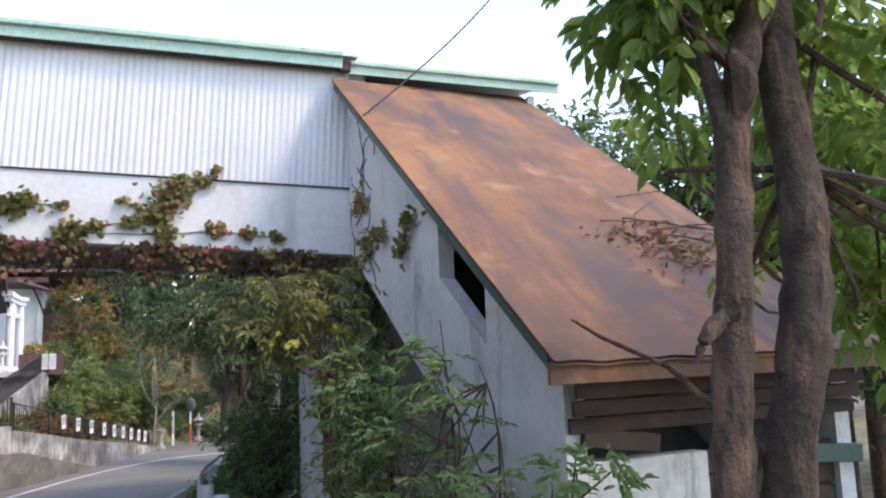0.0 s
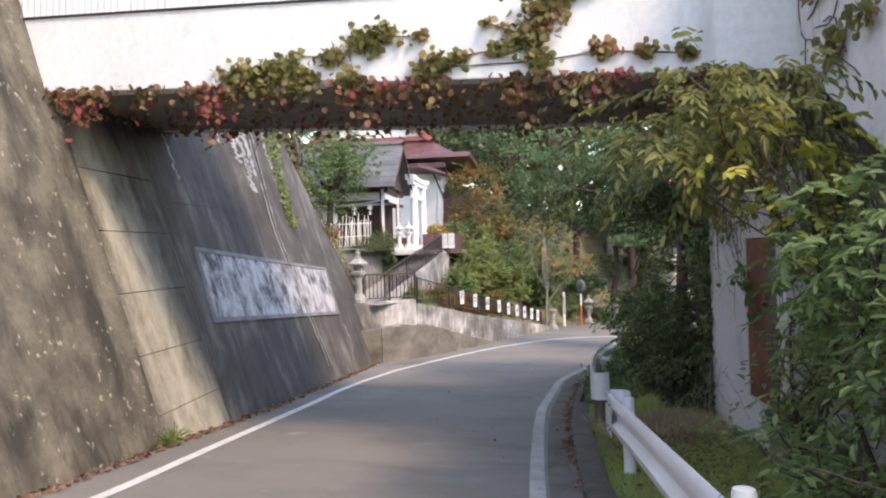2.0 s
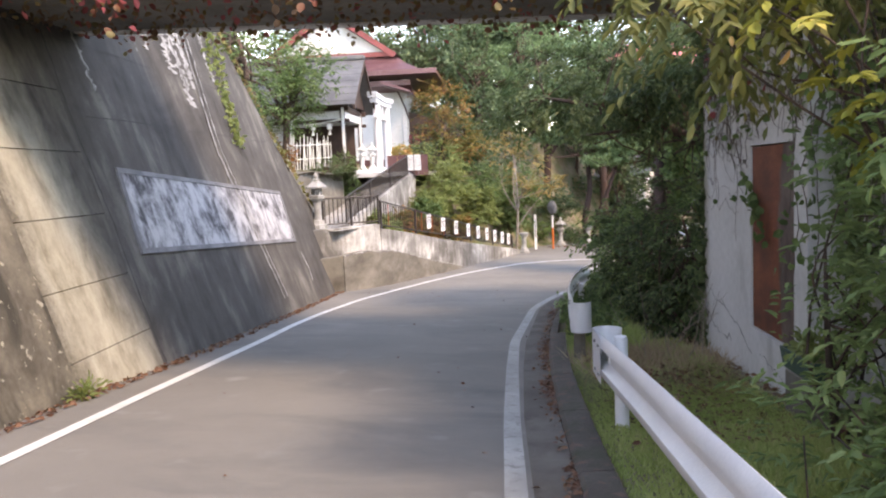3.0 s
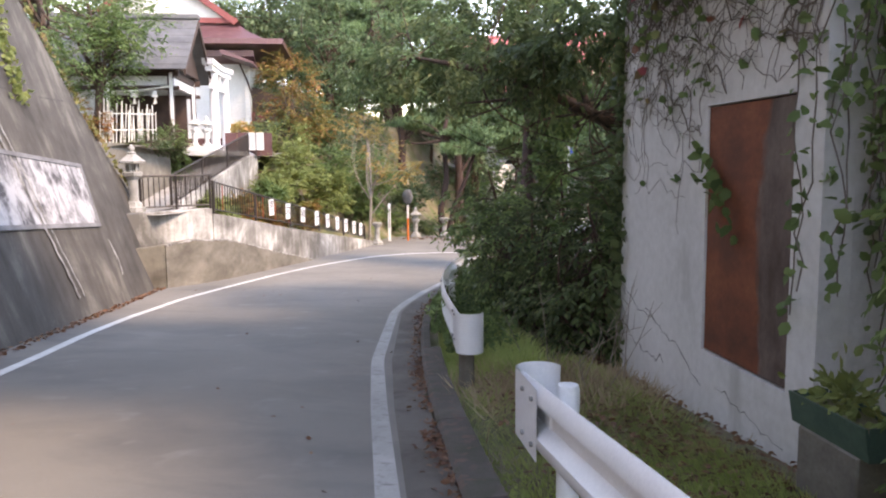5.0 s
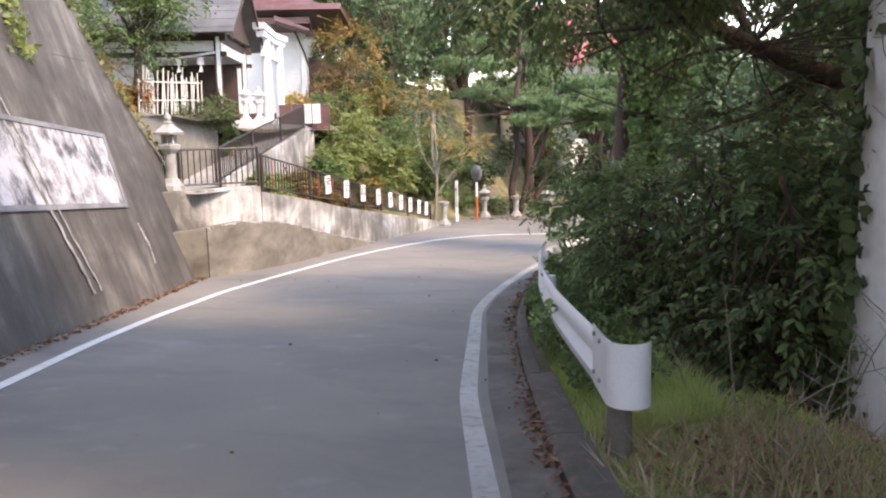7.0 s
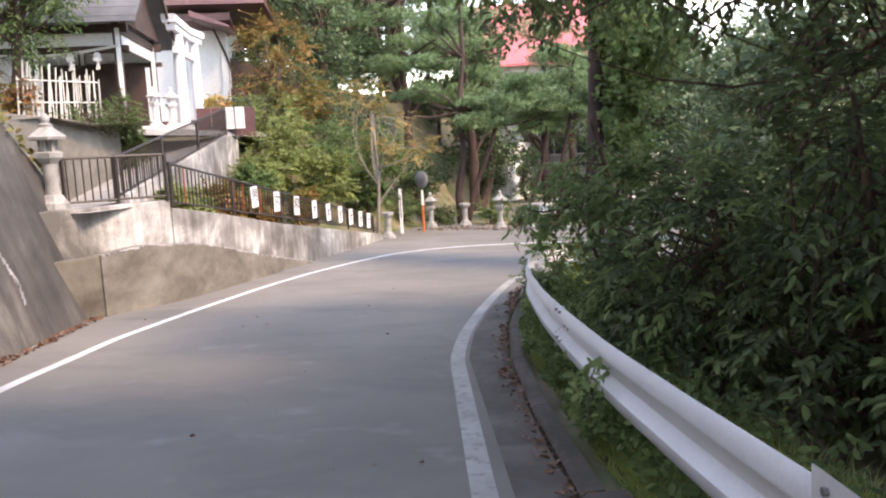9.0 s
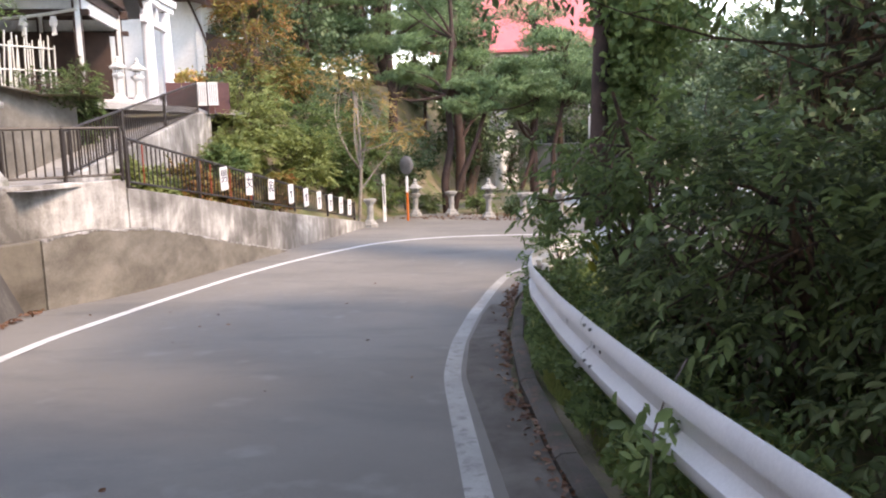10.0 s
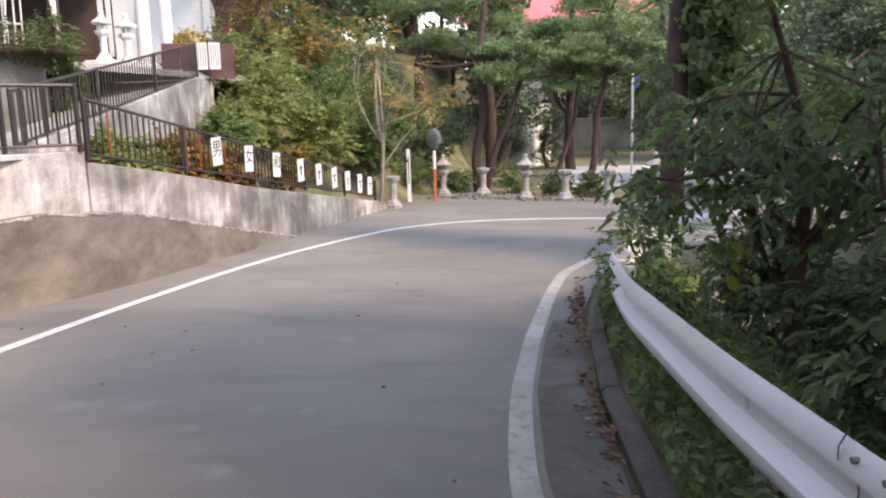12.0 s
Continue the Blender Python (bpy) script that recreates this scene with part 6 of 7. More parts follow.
def stair_shrub(s, d, h, lean, r, rows, mat, label, seed, size, aspect, clumps, per, fork, nlimb=7, droop=0.5):
    base = V3(s, d)
    return tree("shrub", base, h, lean, r, rel(base, rows), mat, BARK, label, "shrub", seed, size, aspect, clumps, per, 0.8, 0.36, fork, droop=droop, nlimb=nlimb, turn=True)


stair_shrub(7.0, 2.2, 2.2, (-0.3, 0.1), 0.024, [(7.2, 2.05, 0.5, 0.9, 0.4, 0.9), (6.3, 1.95, 0.8, 0.5, 0.35, 0.8), (8.3, 2.2, 0.7, 0.7, 0.35, 1.0), (6.9, 1.75, 1.3, 0.5, 0.35, 0.5)], LEAF_SHRUB, "leafy green shrub between guard rail and stair", 31, 0.085, 0.36, 28, 24, 0.36)
stair_shrub(7.7, 2.5, 3.0, (0.0, 0.6), 0.02, [(7.7, 1.15, 2.1, 0.8, 0.55, 0.4), (7.9, 1.7, 2.15, 0.7, 0.45, 0.45)], LEAF_OLIVE, "slender shrub with olive turning leaves under the footbridge", 32, 0.09, 0.34, 38, 26, 0.5, droop=0.9)
stair_shrub(7.4, 2.4, 2.2, (0.0, 0.4), 0.015, [(7.2, 1.5, 1.85, 0.45, 0.5, 0.25), (7.3, 1.75, 1.45, 0.25, 0.25, 0.3)], LEAF_YELLOW, "thin shrub with bright yellow leaves", 33, 0.075, 0.5, 14, 13, 0.6, 6)
stair_shrub(5.0, 2.15, 1.9, (0.1, -0.1), 0.013, [(5.1, 2.0, 0.3, 0.6, 0.35, 0.7), (4.9, 1.95, 1.0, 0.3, 0.25, 0.5), (5.7, 2.0, 0.2, 0.5, 0.35, 0.7)], LEAF_SHRUB, "feathery green shrub before the stair wall", 34, 0.075, 0.3, 18, 18, 0.36, 6)
stair_shrub(5.6, 2.1, 2.3, (0.1, -0.1), 0.013, [(5.5, 1.9, 0.9, 0.8, 0.4, 0.8), (5.2, 1.9, 1.5, 0.35, 0.25, 0.35), (6.3, 1.85, 1.1, 0.5, 0.35, 0.6)], LEAF_SHRUB, "thin feathery shrub with pale leaves", 36, 0.08, 0.28, 15, 17, 0.36)
stair_shrub(6.6, 1.75, 0.9, (0.1, 0.0), 0.02, [(6.6, 1.7, -0.15, 0.8, 0.3, 0.4), (5.6, 1.7, -0.1, 0.6, 0.3, 0.4), (7.8, 1.75, -0.2, 0.7, 0.3, 0.4)], LEAF_SHRUB, "low leafy shrub behind the guard rail", 37, 0.085, 0.36, 24, 22, 0.2)
stair_shrub(4.05, 2.35, 1.15, (-0.1, 0.1), 0.01, [(3.85, 2.25, 0.88, 0.3, 0.5, 0.13), (4.3, 2.2, 0.6, 0.3, 0.3, 0.3)], LEAF_SHRUB, "small shrub with a flat leafy spray before the stair", 38, 0.085, 0.36, 16, 18, 0.4, 5)
stair_shrub(9.4, 2.4, 1.4, (0.0, 0.1), 0.03, [(9.1, 2.45, -0.2, 0.5, 0.2, 0.7), (9.5, 2.55, 0.7, 0.35, 0.12, 0.9)], LEAF_SHRUB, "green shrub under the stair", 35, 0.08, 0.42, 34, 28, 0.1)

BUSHES = [(14.9, 2.75, -0.15, 0.65, 0.5, 1.0), (16.0, 2.75, 0.05, 0.9, 0.75, 1.15), (17.3, 2.45, -0.25, 0.85, 0.75, 0.95), (18.7, 2.65, -0.5, 0.85, 0.7, 0.85),
          (21.4, 3.4, -1.15, 0.8, 0.5, 0.45), (15.2, 4.3, 0.5, 1.0, 1.0, 1.5), (17.2, 4.6, 0.2, 1.3, 1.1, 1.15), (19.4, 4.9, -0.3, 1.3, 1.1, 1.0), (21.8, 6.2, -0.8, 1.2, 1.0, 0.7), (17.8, 5.9, 0.2, 1.2, 1.1, 1.1), (16.6, 6.8, 0.5, 1.6, 1.5, 1.3), (19.5, 7.2, 0.0, 1.7, 1.6, 1.1), (22.8, 7.8, -0.4, 1.6, 1.5, 0.9), (26.0, 8.6, -0.6, 1.5, 1.5, 0.8)]
for k, (s, d, z, ra_, rb, rc) in enumerate(BUSHES):
    B = V3(s, d)
    near = d < 4.8
    bush = tree("bush", B, z + rc * 0.6 - B.z, (0.1, 0.1), 0.045, rel(B, [(s, d, z, ra_, rb, rc), (s + 0.2, d - 0.1, zr(s) + 0.45, ra_ * 0.9, rb * 0.85, 0.5)]), LEAF_BUSH, BARK, "dense dark green bush behind the guard rail", "bush", 40 + k, 0.085 if near else 0.12, 0.42, 46 if near else 60, 40, 0.75, 0.26, 0.12, droop=0.7, nlimb=20 if near else 8, group="bushes behind the guard rail", turn=True)
    r_ = np.random.default_rng(300 + k)
    hubs, p, ax, up = twig_cloud(r_, (0, 0, z - B.z), (ra_ * 1.1, rb * 1.12, rc * 1.08), 34, 26, 0.3, 0.8, 0.8, 0.095)
    leaves("spray", p, 0.095, (LEAF_GREEN, LEAF_BUSH, LEAF_SHRUB, LEAF_GREEN, LEAF_BUSH)[k % 5], bush, 0.42, 300 + k, 0.2, 0.7, None, ax, up)["label"] = "lighter outer leaves"
B = V3(20.3, 2.55)
tree("young_tree", B, 2.4, (0.1, 0.05), 0.055, rel(B, [(20.2, 2.45, 0.1, 0.9, 0.8, 0.5), (19.5, 2.7, 0.05, 0.7, 0.6, 0.5), (20.9, 2.3, -0.35, 0.5, 0.45, 0.4), (21.1, 2.8, 0.1, 0.7, 0.6, 0.4)]), LEAF_GREEN, BARK, "young tree with drooping green leaves behind the rail", "tree", 61, 0.1, 0.42, 26, 26, 0.8, 0.3, 0.3, droop=0.9, nlimb=7, turn=True)
leaves("turned_leaves", np.array([[0.02, 0.25, 0.95], [-0.05, 0.3, 0.88], [0.08, 0.22, 0.82], [0.0, 0.28, 0.75], [0.12, 0.3, 0.9]]), 0.12, LEAF_YELLOW, [o for o in scene.objects if o.name.startswith("young_tree")][0], 0.5, 62, 0, 1.5)["label"] = "a few yellow leaves"
B = V3(22.8, 2.75)
tree("bush", B, 0.9, (0.1, 0.1), 0.02, rel(B, [(22.8, 2.7, zr(22.8) + 0.55, 0.6, 0.45, 0.5), (21.9, 2.35, zr(22) + 0.35, 0.4, 0.3, 0.35)]), LEAF_GREEN, BARK, "small leafy bush overhanging the rail's end", "bush", 60, 0.075, 0.4, 40, 30, 0.8, 0.3, 0.1, turn=True)

# large tree whose limbs reach over the road
B = V3(16.0, 4.9)
rng = np.random.default_rng(71)
big = thing("overhanging_tree", Matrix.Translation(B), "large dark limbed tree reaching over the road", "tree")
tr = [(0, 0, -0.2), (0.0, 0.1, 1.0), tuple(W(16.6, 4.5, 1.2) - B), tuple(W(17.0, 4.3, 2.6) - B), tuple(W(17.3, 4.4, 4.6) - B)]
part("trunk", Shape().bark_tube(tr, [0.24, 0.2, 0.18, 0.14, 0.07]), BARK, big, smooth=True)
lim = Shape()
main = [tuple(W(*p) - B) for p in ((16.6, 4.5, 1.1), (17.0, 3.9, 1.35), (17.0, 3.3, 1.6), (17.2, 2.7, 1.95), (17.6, 1.9, 2.25), (18.2, 1.0, 2.5))]
lim.tube(main, [0.12, 0.1, 0.085, 0.07, 0.05, 0.02], 10)
lim.tube([main[2], tuple(W(17.3, 3.2, 2.2) - B), tuple(W(17.7, 3.0, 2.9) - B)], [0.05, 0.04, 0.02], 8)
lim.tube([main[3], tuple(W(17.0, 2.3, 1.8) - B), tuple(W(17.2, 1.5, 1.75) - B)], [0.04, 0.03, 0.01], 8)
lim.tube([main[1], tuple(W(17.6, 3.8, 1.0) - B), tuple(W(18.4, 3.3, 0.75) - B)], [0.05, 0.035, 0.012], 8)
for k in range(7):
    a = Vector(main[int(rng.integers(1, 5))])
    b = W(17.2 + rng.uniform(0.2, 2.6), rng.uniform(1.4, 4.4), rng.uniform(0.95, 1.75)) - B
    pts_, r_ = limb(a, b, 0.022, 0.004, rng, 0.2, 6)
    lim.tube(pts_, r_, 5)
    for j in (2, 3, 4, 5):
        lim.tube([pts_[j], pts_[j] + Vector((rng.normal() * 0.22, rng.normal() * 0.22, rng.normal() * 0.14 - 0.04))], [0.006, 0.002], 4)
cp, ca, cu_ = [], [], []
for c in ((18.2, 1.3, 2.4, 1.4, 1.2, 0.5), (18.6, 3.0, 2.35, 1.7, 1.4, 0.75), (17.2, 4.9, 2.5, 1.6, 1.4, 1.1), (20.5, 2.4, 2.5, 1.4, 1.3, 0.6), (16.4, 2.4, 2.3, 0.9, 0.9, 0.45), (19.6, 5.0, 2.9, 1.8, 1.6, 1.0), (15.4, 3.4, 2.6, 1.0, 1.0, 0.6), (15.5, 4.6, 2.25, 1.2, 1.1, 0.7), (14.7, 4.9, 1.9, 0.8, 0.9, 0.8), (19.6, 1.9, 3.35, 1.6, 1.3, 0.6), (17.8, 5.6, 1.9, 1.5, 1.2, 0.9), (16.2, 5.6, 2.2, 1.2, 1.2, 0.9), (18.0, 3.2, 3.5, 1.8, 1.6, 0.7), (16.5, 4.2, 3.6, 1.5, 1.5, 0.8), (18.2, 5.0, 2.5, 1.2, 1.0, 0.6)):
    o = W(c[0], c[1], c[2]) - B
    hubs, p, ax_, up_ = twig_cloud(rng, o, c[3:], 66, 40, 0.26, 0.25, 0.9, 0.1)
    cp.append(p)
    ca.append(ax_)
    cu_.append(up_)
    for h in hubs[:4]:
        a, ra_ = limb(min(main[2:], key=lambda q: (Vector(q) - Vector(h)).length), h, 0.012, 0.003, rng, 0.24, 7)
        lim.tube(a, ra_, 5)
part("limb", lim, BARK, big, smooth=True)
leaves("crown", np.concatenate(cp), 0.1, LEAF_BUSH, big, 0.45, 72, 0.2, 0.7, None, np.concatenate(ca), np.concatenate(cu_))

# tall stem wrapped in creeper
B = V3(27.0, 4.7)
cs = thing("creeper_tree", Matrix.Translation(B), "red barked trunk wrapped in green creeper", "tree")
part("trunk", Shape().tube([(0, 0, -0.2), (0.05, 0, 2.0), (0.1, 0.05, 4.0), (0.1, 0.1, 7.0)], [0.2, 0.17, 0.15, 0.1], 12), BARK_PINE, cs, smooth=True)
cp = []
for c in ((0.5, 0.2, 4.6, 0.6, 0.6, 1.5), (0.3, 0.1, 6.5, 1.0, 1.0, 1.5), (0.6, 0.1, 2.8, 0.6, 0.5, 0.9), (1.0, -0.6, 4.4, 0.9, 0.9, 1.2)):
    cp.append(clump_points(rng, c[:3], c[3:], 60, 40, 0.3, 0.3, 0.9)[1])
leaves("crown", np.concatenate(cp), 0.14, LEAF_GREEN, cs, 0.7, 74, 0.1, 0.7)

# shrine side
def wtree(name, x, y, z, h, lean, r, crowns, mat, bark, label, cat, seed, **kw):
    return tree(name, Vector((x, y, z)), h, lean, r, crowns, mat, bark, label, cat, seed, **kw)


wtree("broadleaf_tree", -17.0, 24.6, 1.3, 4.2, (0.1, 0), 0.13, [(0, 0, 2.6, 1.5, 1.5, 1.0), (-1.0, 0.3, 3.9, 1.8, 1.6, 1.1), (0.9, 0.4, 3.4, 1.2, 1.2, 0.9)], LEAF_GREEN, BARK, "rounded green tree above the bamboo fence", "tree", 81, size=0.11, clumps=70, per=46)
wtree("broadleaf_tree", -15.6, 20.6, 1.5, 4.5, (0, 0), 0.12, [(0, 0, 2.8, 1.6, 1.5, 1.2), (-1.2, -1.2, 4.0, 1.8, 1.8, 1.2)], LEAF_GREEN, BARK, "green tree on the bank above the wall", "tree", 82, size=0.11, clumps=60, per=40)
wtree("autumn_shrub", -16.75, 23.3, 1.5, 1.5, (0.1, 0.2), 0.03, [(0.2, 0.0, 0.75, 0.6, 0.7, 0.45), (0.1, 1.2, 0.5, 0.4, 0.5, 0.3)], LEAF_AUTUMN, BARK, "small shrub with yellowing leaves by the bamboo fence", "shrub", 83, size=0.09, clumps=30, per=34)
wtree("azalea_shrub", -15.6, 25.1, 1.35, 0.6, (0, 0), 0.03, [(0, 0, 0.2, 0.5, 0.8, 0.3), (-0.1, 1.2, 0.2, 0.5, 0.7, 0.35)], LEAF_BUSH, BARK, "clipped dark shrub at the bamboo fence's foot", "shrub", 84, size=0.06, clumps=40, per=40)
wtree("azalea_shrub", -16.2, 27.2, 1.3, 1.1, (0, 0), 0.03, [(0, 0, 0.4, 0.5, 0.6, 0.5), (0.25, -0.1, -0.3, 0.3, 0.4, 0.5)], LEAF_GREEN, BARK, "leafy shrub spilling over the wall", "shrub", 85, size=0.07, clumps=44, per=40)
for k, (x, y, z, r, mt) in enumerate([(-15.1, 32.8, 0.3, 1.15, LEAF_LIME), (-13.9, 33.6, -0.4, 1.0, LEAF_LIME), (-15.9, 34.3, 1.3, 1.3, LEAF_LIME), (-14.5, 35.4, 0.4, 1.2, LEAF_GREEN), (-13.8, 38.2, 0.2, 1.2, LEAF_GREEN), (-15.6, 38.0, 1.4, 1.4, LEAF_FAR), (-13.0, 41.5, -0.6, 1.2, LEAF_FAR), (-15.5, 41.5, 1.4, 1.5, LEAF_FAR), (-17.5, 39.5, 2.4, 1.4, LEAF_FAR), (-14.9, 31.3, -0.2, 0.65, LEAF_LIME), (-13.7, 31.5, -1.0, 0.5, LEAF_AUTUMN), (-13.6, 28.6, -0.8, 0.4, LEAF_AUTUMN), (-14.2, 26.6, -0.55, 0.4, LEAF_LIME), (-13.6, 36.6, -0.9, 0.8, LEAF_GREEN), (-14.3, 29.6, -0.3, 0.5, LEAF_GREEN), (-14.0, 27.6, -0.5, 0.4, LEAF_AUTUMN), (-13.9, 25.4, -0.4, 0.35, LEAF_LIME), (-14.6, 30.4, 0.0, 0.5, LEAF_LIME)]):
    wtree("bank_shrub", x, y, ground_z(x, y), r * 1.2, (0, 0), 0.03, [(0, 0, z + 0.4 * r - ground_z(x, y), r, r, r * 0.75), (0.2, -0.2, z - ground_z(x, y), r * 0.9, r * 0.8, r * 0.5)], mt, BARK, "yellow green shrub on the bank above the fence" if mt is LEAF_LIME else "leafy shrub on the bank above the fence", "shrub", 90 + k, size=0.12, clumps=52, per=38, group="shrubs on the bank")
wtree("maple_tree", -16.6, 36.8, 1.4, 3.2, (0.1, 0), 0.07, [(0.2, 0, 1.9, 1.6, 1.4, 0.8), (-0.2, 0.2, 3.3, 1.4, 1.3, 0.9), (1.0, -0.3, 1.1, 1.0, 1.0, 0.6)], LEAF_AUTUMN, BARK, "maple turning orange above the bank", "tree", 101, size=0.1, clumps=60, per=40)
wtree("flower_bush", -17.2, 33.4, 1.3, 1.0, (0, 0), 0.03, [(0, 0, 0.85, 0.55, 0.55, 0.5)], FLOWER, BARK, "bush with cream and red blossom by the landing", "shrub", 102, size=0.1, aspect=0.8, clumps=40, per=26)
wtree("thin_tree", -12.95, 35.6, -2.25, 4.4, (-0.1, 0.2), 0.055, [(0.3, 0.1, 3.7, 1.2, 1.0, 0.9), (1.3, 0.0, 2.9, 1.1, 0.9, 0.5), (-0.4, 0.2, 4.8, 1.1, 0.9, 0.6)], LEAF_TAN, BARK_PALE, "slender pale tree with sparse tan leaves", "tree", 103, size=0.1, clumps=32, per=26, spread=0.3, fork=0.35, nlimb=7)


def pine(x, y, z, pts, r, pads, label, seed):
    rng_ = np.random.default_rng(seed)
    root = thing("pine_tree", pose(x, y, z), label, "pine tree", "pines at the bend")
    n_ = len(pts)
    part("trunk", Shape().bark_tube(pts, [r * (1 - 0.6 * i / (n_ - 1)) for i in range(n_)], 12, 36, 0.1), BARK_PINE, root, smooth=True)
    lim_, cp_ = Shape(), []
    for px, py, pz, pr, ph in pads:
        hubs, p = clump_points(rng_, (px, py, pz), (pr, pr, ph), 60, 60, 0.26, 0.1, 0.45)
        cp_.append(p)
        near = min(pts, key=lambda q: abs(q[2] - (pz - 0.4)))
        for h in [(px, py, pz - 0.1)] + list(hubs[:5]):
            a, ra2 = limb(near, h, r * 0.35, 0.01, rng_, 0.1, 5)
            lim_.tube(a, ra2, 6)
    part("limb", lim_, BARK_PINE, root, smooth=True)
    leaves("crown", np.concatenate(cp_), 0.2, LEAF_NEEDLE, root, 0.16, seed, 0.2, -0.4)
    return root


pine(-11.25, 41.2, -2.4, [(0, 0, -0.1), (-0.1, 0, 1.2), (0.2, 0.1, 2.6), (0.05, 0.1, 4.4), (0.3, 0.2, 6.5), (0.2, 0.2, 9)], 0.17, [(1.2, 0, 4.7, 1.3, 0.3), (-1.0, 0.3, 6.4, 1.4, 0.35), (-0.6, 0.3, 7.9, 1.7, 0.5), (-1.6, 0.4, 5.2, 1.1, 0.3), (0.2, 0.2, 9.4, 2.0, 0.6)], "red pine with a bent trunk at the road bend", 111)
pine(-10.7, 41.0, -2.4, [(-0.3, 0, -0.1), (0.05, 0, 1.3), (0.6, 0.1, 2.6), (1.0, 0.2, 3.8), (1.4, 0.2, 5.0)], 0.13, [(1.6, 0.2, 4.5, 1.7, 0.4), (0.5, -0.3, 4.0, 1.2, 0.3), (2.7, 0.3, 4.9, 1.2, 0.35), (2.2, 0.2, 5.4, 1.0, 0.3)], "leaning red pine with flat needle pads", 112)
pine(-7.6, 43.0, -2.45, [(0.0, 0, -0.1), (0.2, 0, 1.0), (0.25, 0.1, 2.4), (0.6, 0.2, 4.0), (0.7, 0.2, 6.0)], 0.14, [(0.5, 0, 4.4, 1.4, 0.4), (0.8, 0.4, 5.6, 1.6, 0.5), (1.6, 0.3, 4.9, 1.2, 0.35), (0.4, 0.3, 6.6, 1.5, 0.5)], "young pine at the edge of the yard", 113)
pine(-8.9, 42.6, -2.45, [(0, 0, -0.1), (0.35, 0, 0.9), (0.8, 0.1, 2.2), (1.0, 0.2, 4.0)], 0.11, [(0.9, 0.2, 4.0, 1.2, 0.4), (0.4, 0.3, 4.9, 1.2, 0.4)], "leaning young pine at the edge of the yard", 114)
pine(-18.9, 46.5, 1.5, [(0, 0, -0.3), (0.1, 0, 2.5), (-0.1, 0.1, 5.0), (0.1, 0.2, 8.0)], 0.28, [(-0.4, 0, 4.6, 2.0, 0.5), (0.9, 0.2, 5.6, 2.0, 0.5), (0.0, 0.3, 6.8, 2.2, 0.5), (1.8, 0.2, 4.2, 1.5, 0.4), (-1.6, 0.2, 6.0, 1.6, 0.4), (0.2, 0.2, 8.2, 2.2, 0.7)], "tall red pine behind the shrine bank", 115)
pine(-14.6, 45.5, -0.5, [(0, 0, -0.3), (0.1, 0, 2.5), (-0.1, 0.1, 5.0), (0.1, 0.2, 8.0)], 0.24, [(-0.4, 0, 5.0, 1.8, 0.5), (0.9, 0.2, 6.0, 1.8, 0.5), (-0.6, 0.3, 7.2, 2.0, 0.5), (0.2, 0.2, 8.6, 2.2, 0.7), (0.8, 0.2, 3.8, 1.2, 0.35)], "tall red pine behind the bend", 116)

for k, (x, y, sc) in enumerate([(-16.4, 50.5, 1.25), (-12.4, 49.5, 1.15), (-21.5, 53, 1.3), (-9.2, 54, 1.1), (-19, 58, 1.4), (-5.0, 53, 1.0)]):
    c = copy_thing([o for o in scene.objects if o.name.startswith("pine_tree") and o.parent is None][4 + k % 2], pose(x, y, ground_z(x, y), 0, 0, 70 * k))
    c.scale = (sc, sc, sc)
for k, (x, y, r) in enumerate([(-11.9, 40.6, 0.6), (-9.9, 40.6, 0.65), (-8.3, 39.3, 0.55), (-7.1, 38.5, 0.5), (-13.4, 40.2, 0.8), (-5.6, 37.8, 0.5), (-14.6, 37.2, 0.9), (-16.3, 37.6, 1.0), (-17.6, 36.0, 0.9), (-13.6, 43.2, 1.1), (-16.2, 43.8, 1.2)]):
    z = ground_z(x, y)
    wtree("hedge_shrub", x, y, z, r, (0, 0), 0.03, [(0, 0, r * 0.75, r, r, r * 0.75)], (LEAF_BUSH, LEAF_GREEN, LEAF_FAR)[k % 3], BARK, "dark green shrub behind the stone lanterns" if k < 6 else "dark green shrub on the wooded bank", "shrub", 150 + k, size=0.1, clumps=40, per=36, group="shrubs at the bend")

# woods around: a few kinds, repeated
kinds = [tree("woodland_tree", Vector((-24, 50, 3.5)), 7.0, (0.3, 0.2), 0.2, [(0, 0, 4.0, 2.6, 2.6, 1.6), (0.8, 0.3, 6.2, 2.4, 2.4, 1.6), (-1.0, 0.2, 5.4, 2.0, 2.0, 1.3)], LEAF_FAR, BARK, "green distant woodland tree", "tree", 121, size=0.24, clumps=54, per=36, group="distant woodland trees"),
         tree("woodland_tree", Vector((-28, 44, 3.5)), 8.0, (-0.2, 0.2), 0.22, [(0, 0, 3.0, 2.2, 2.2, 1.6), (0.2, 0.3, 5.5, 2.0, 2.0, 1.6), (0.0, 0.2, 8.0, 1.5, 1.5, 1.5)], LEAF_FAR, BARK, "tall green distant woodland tree", "tree", 122, size=0.24, clumps=54, per=36, group="distant woodland trees")]
rng = np.random.default_rng(9)
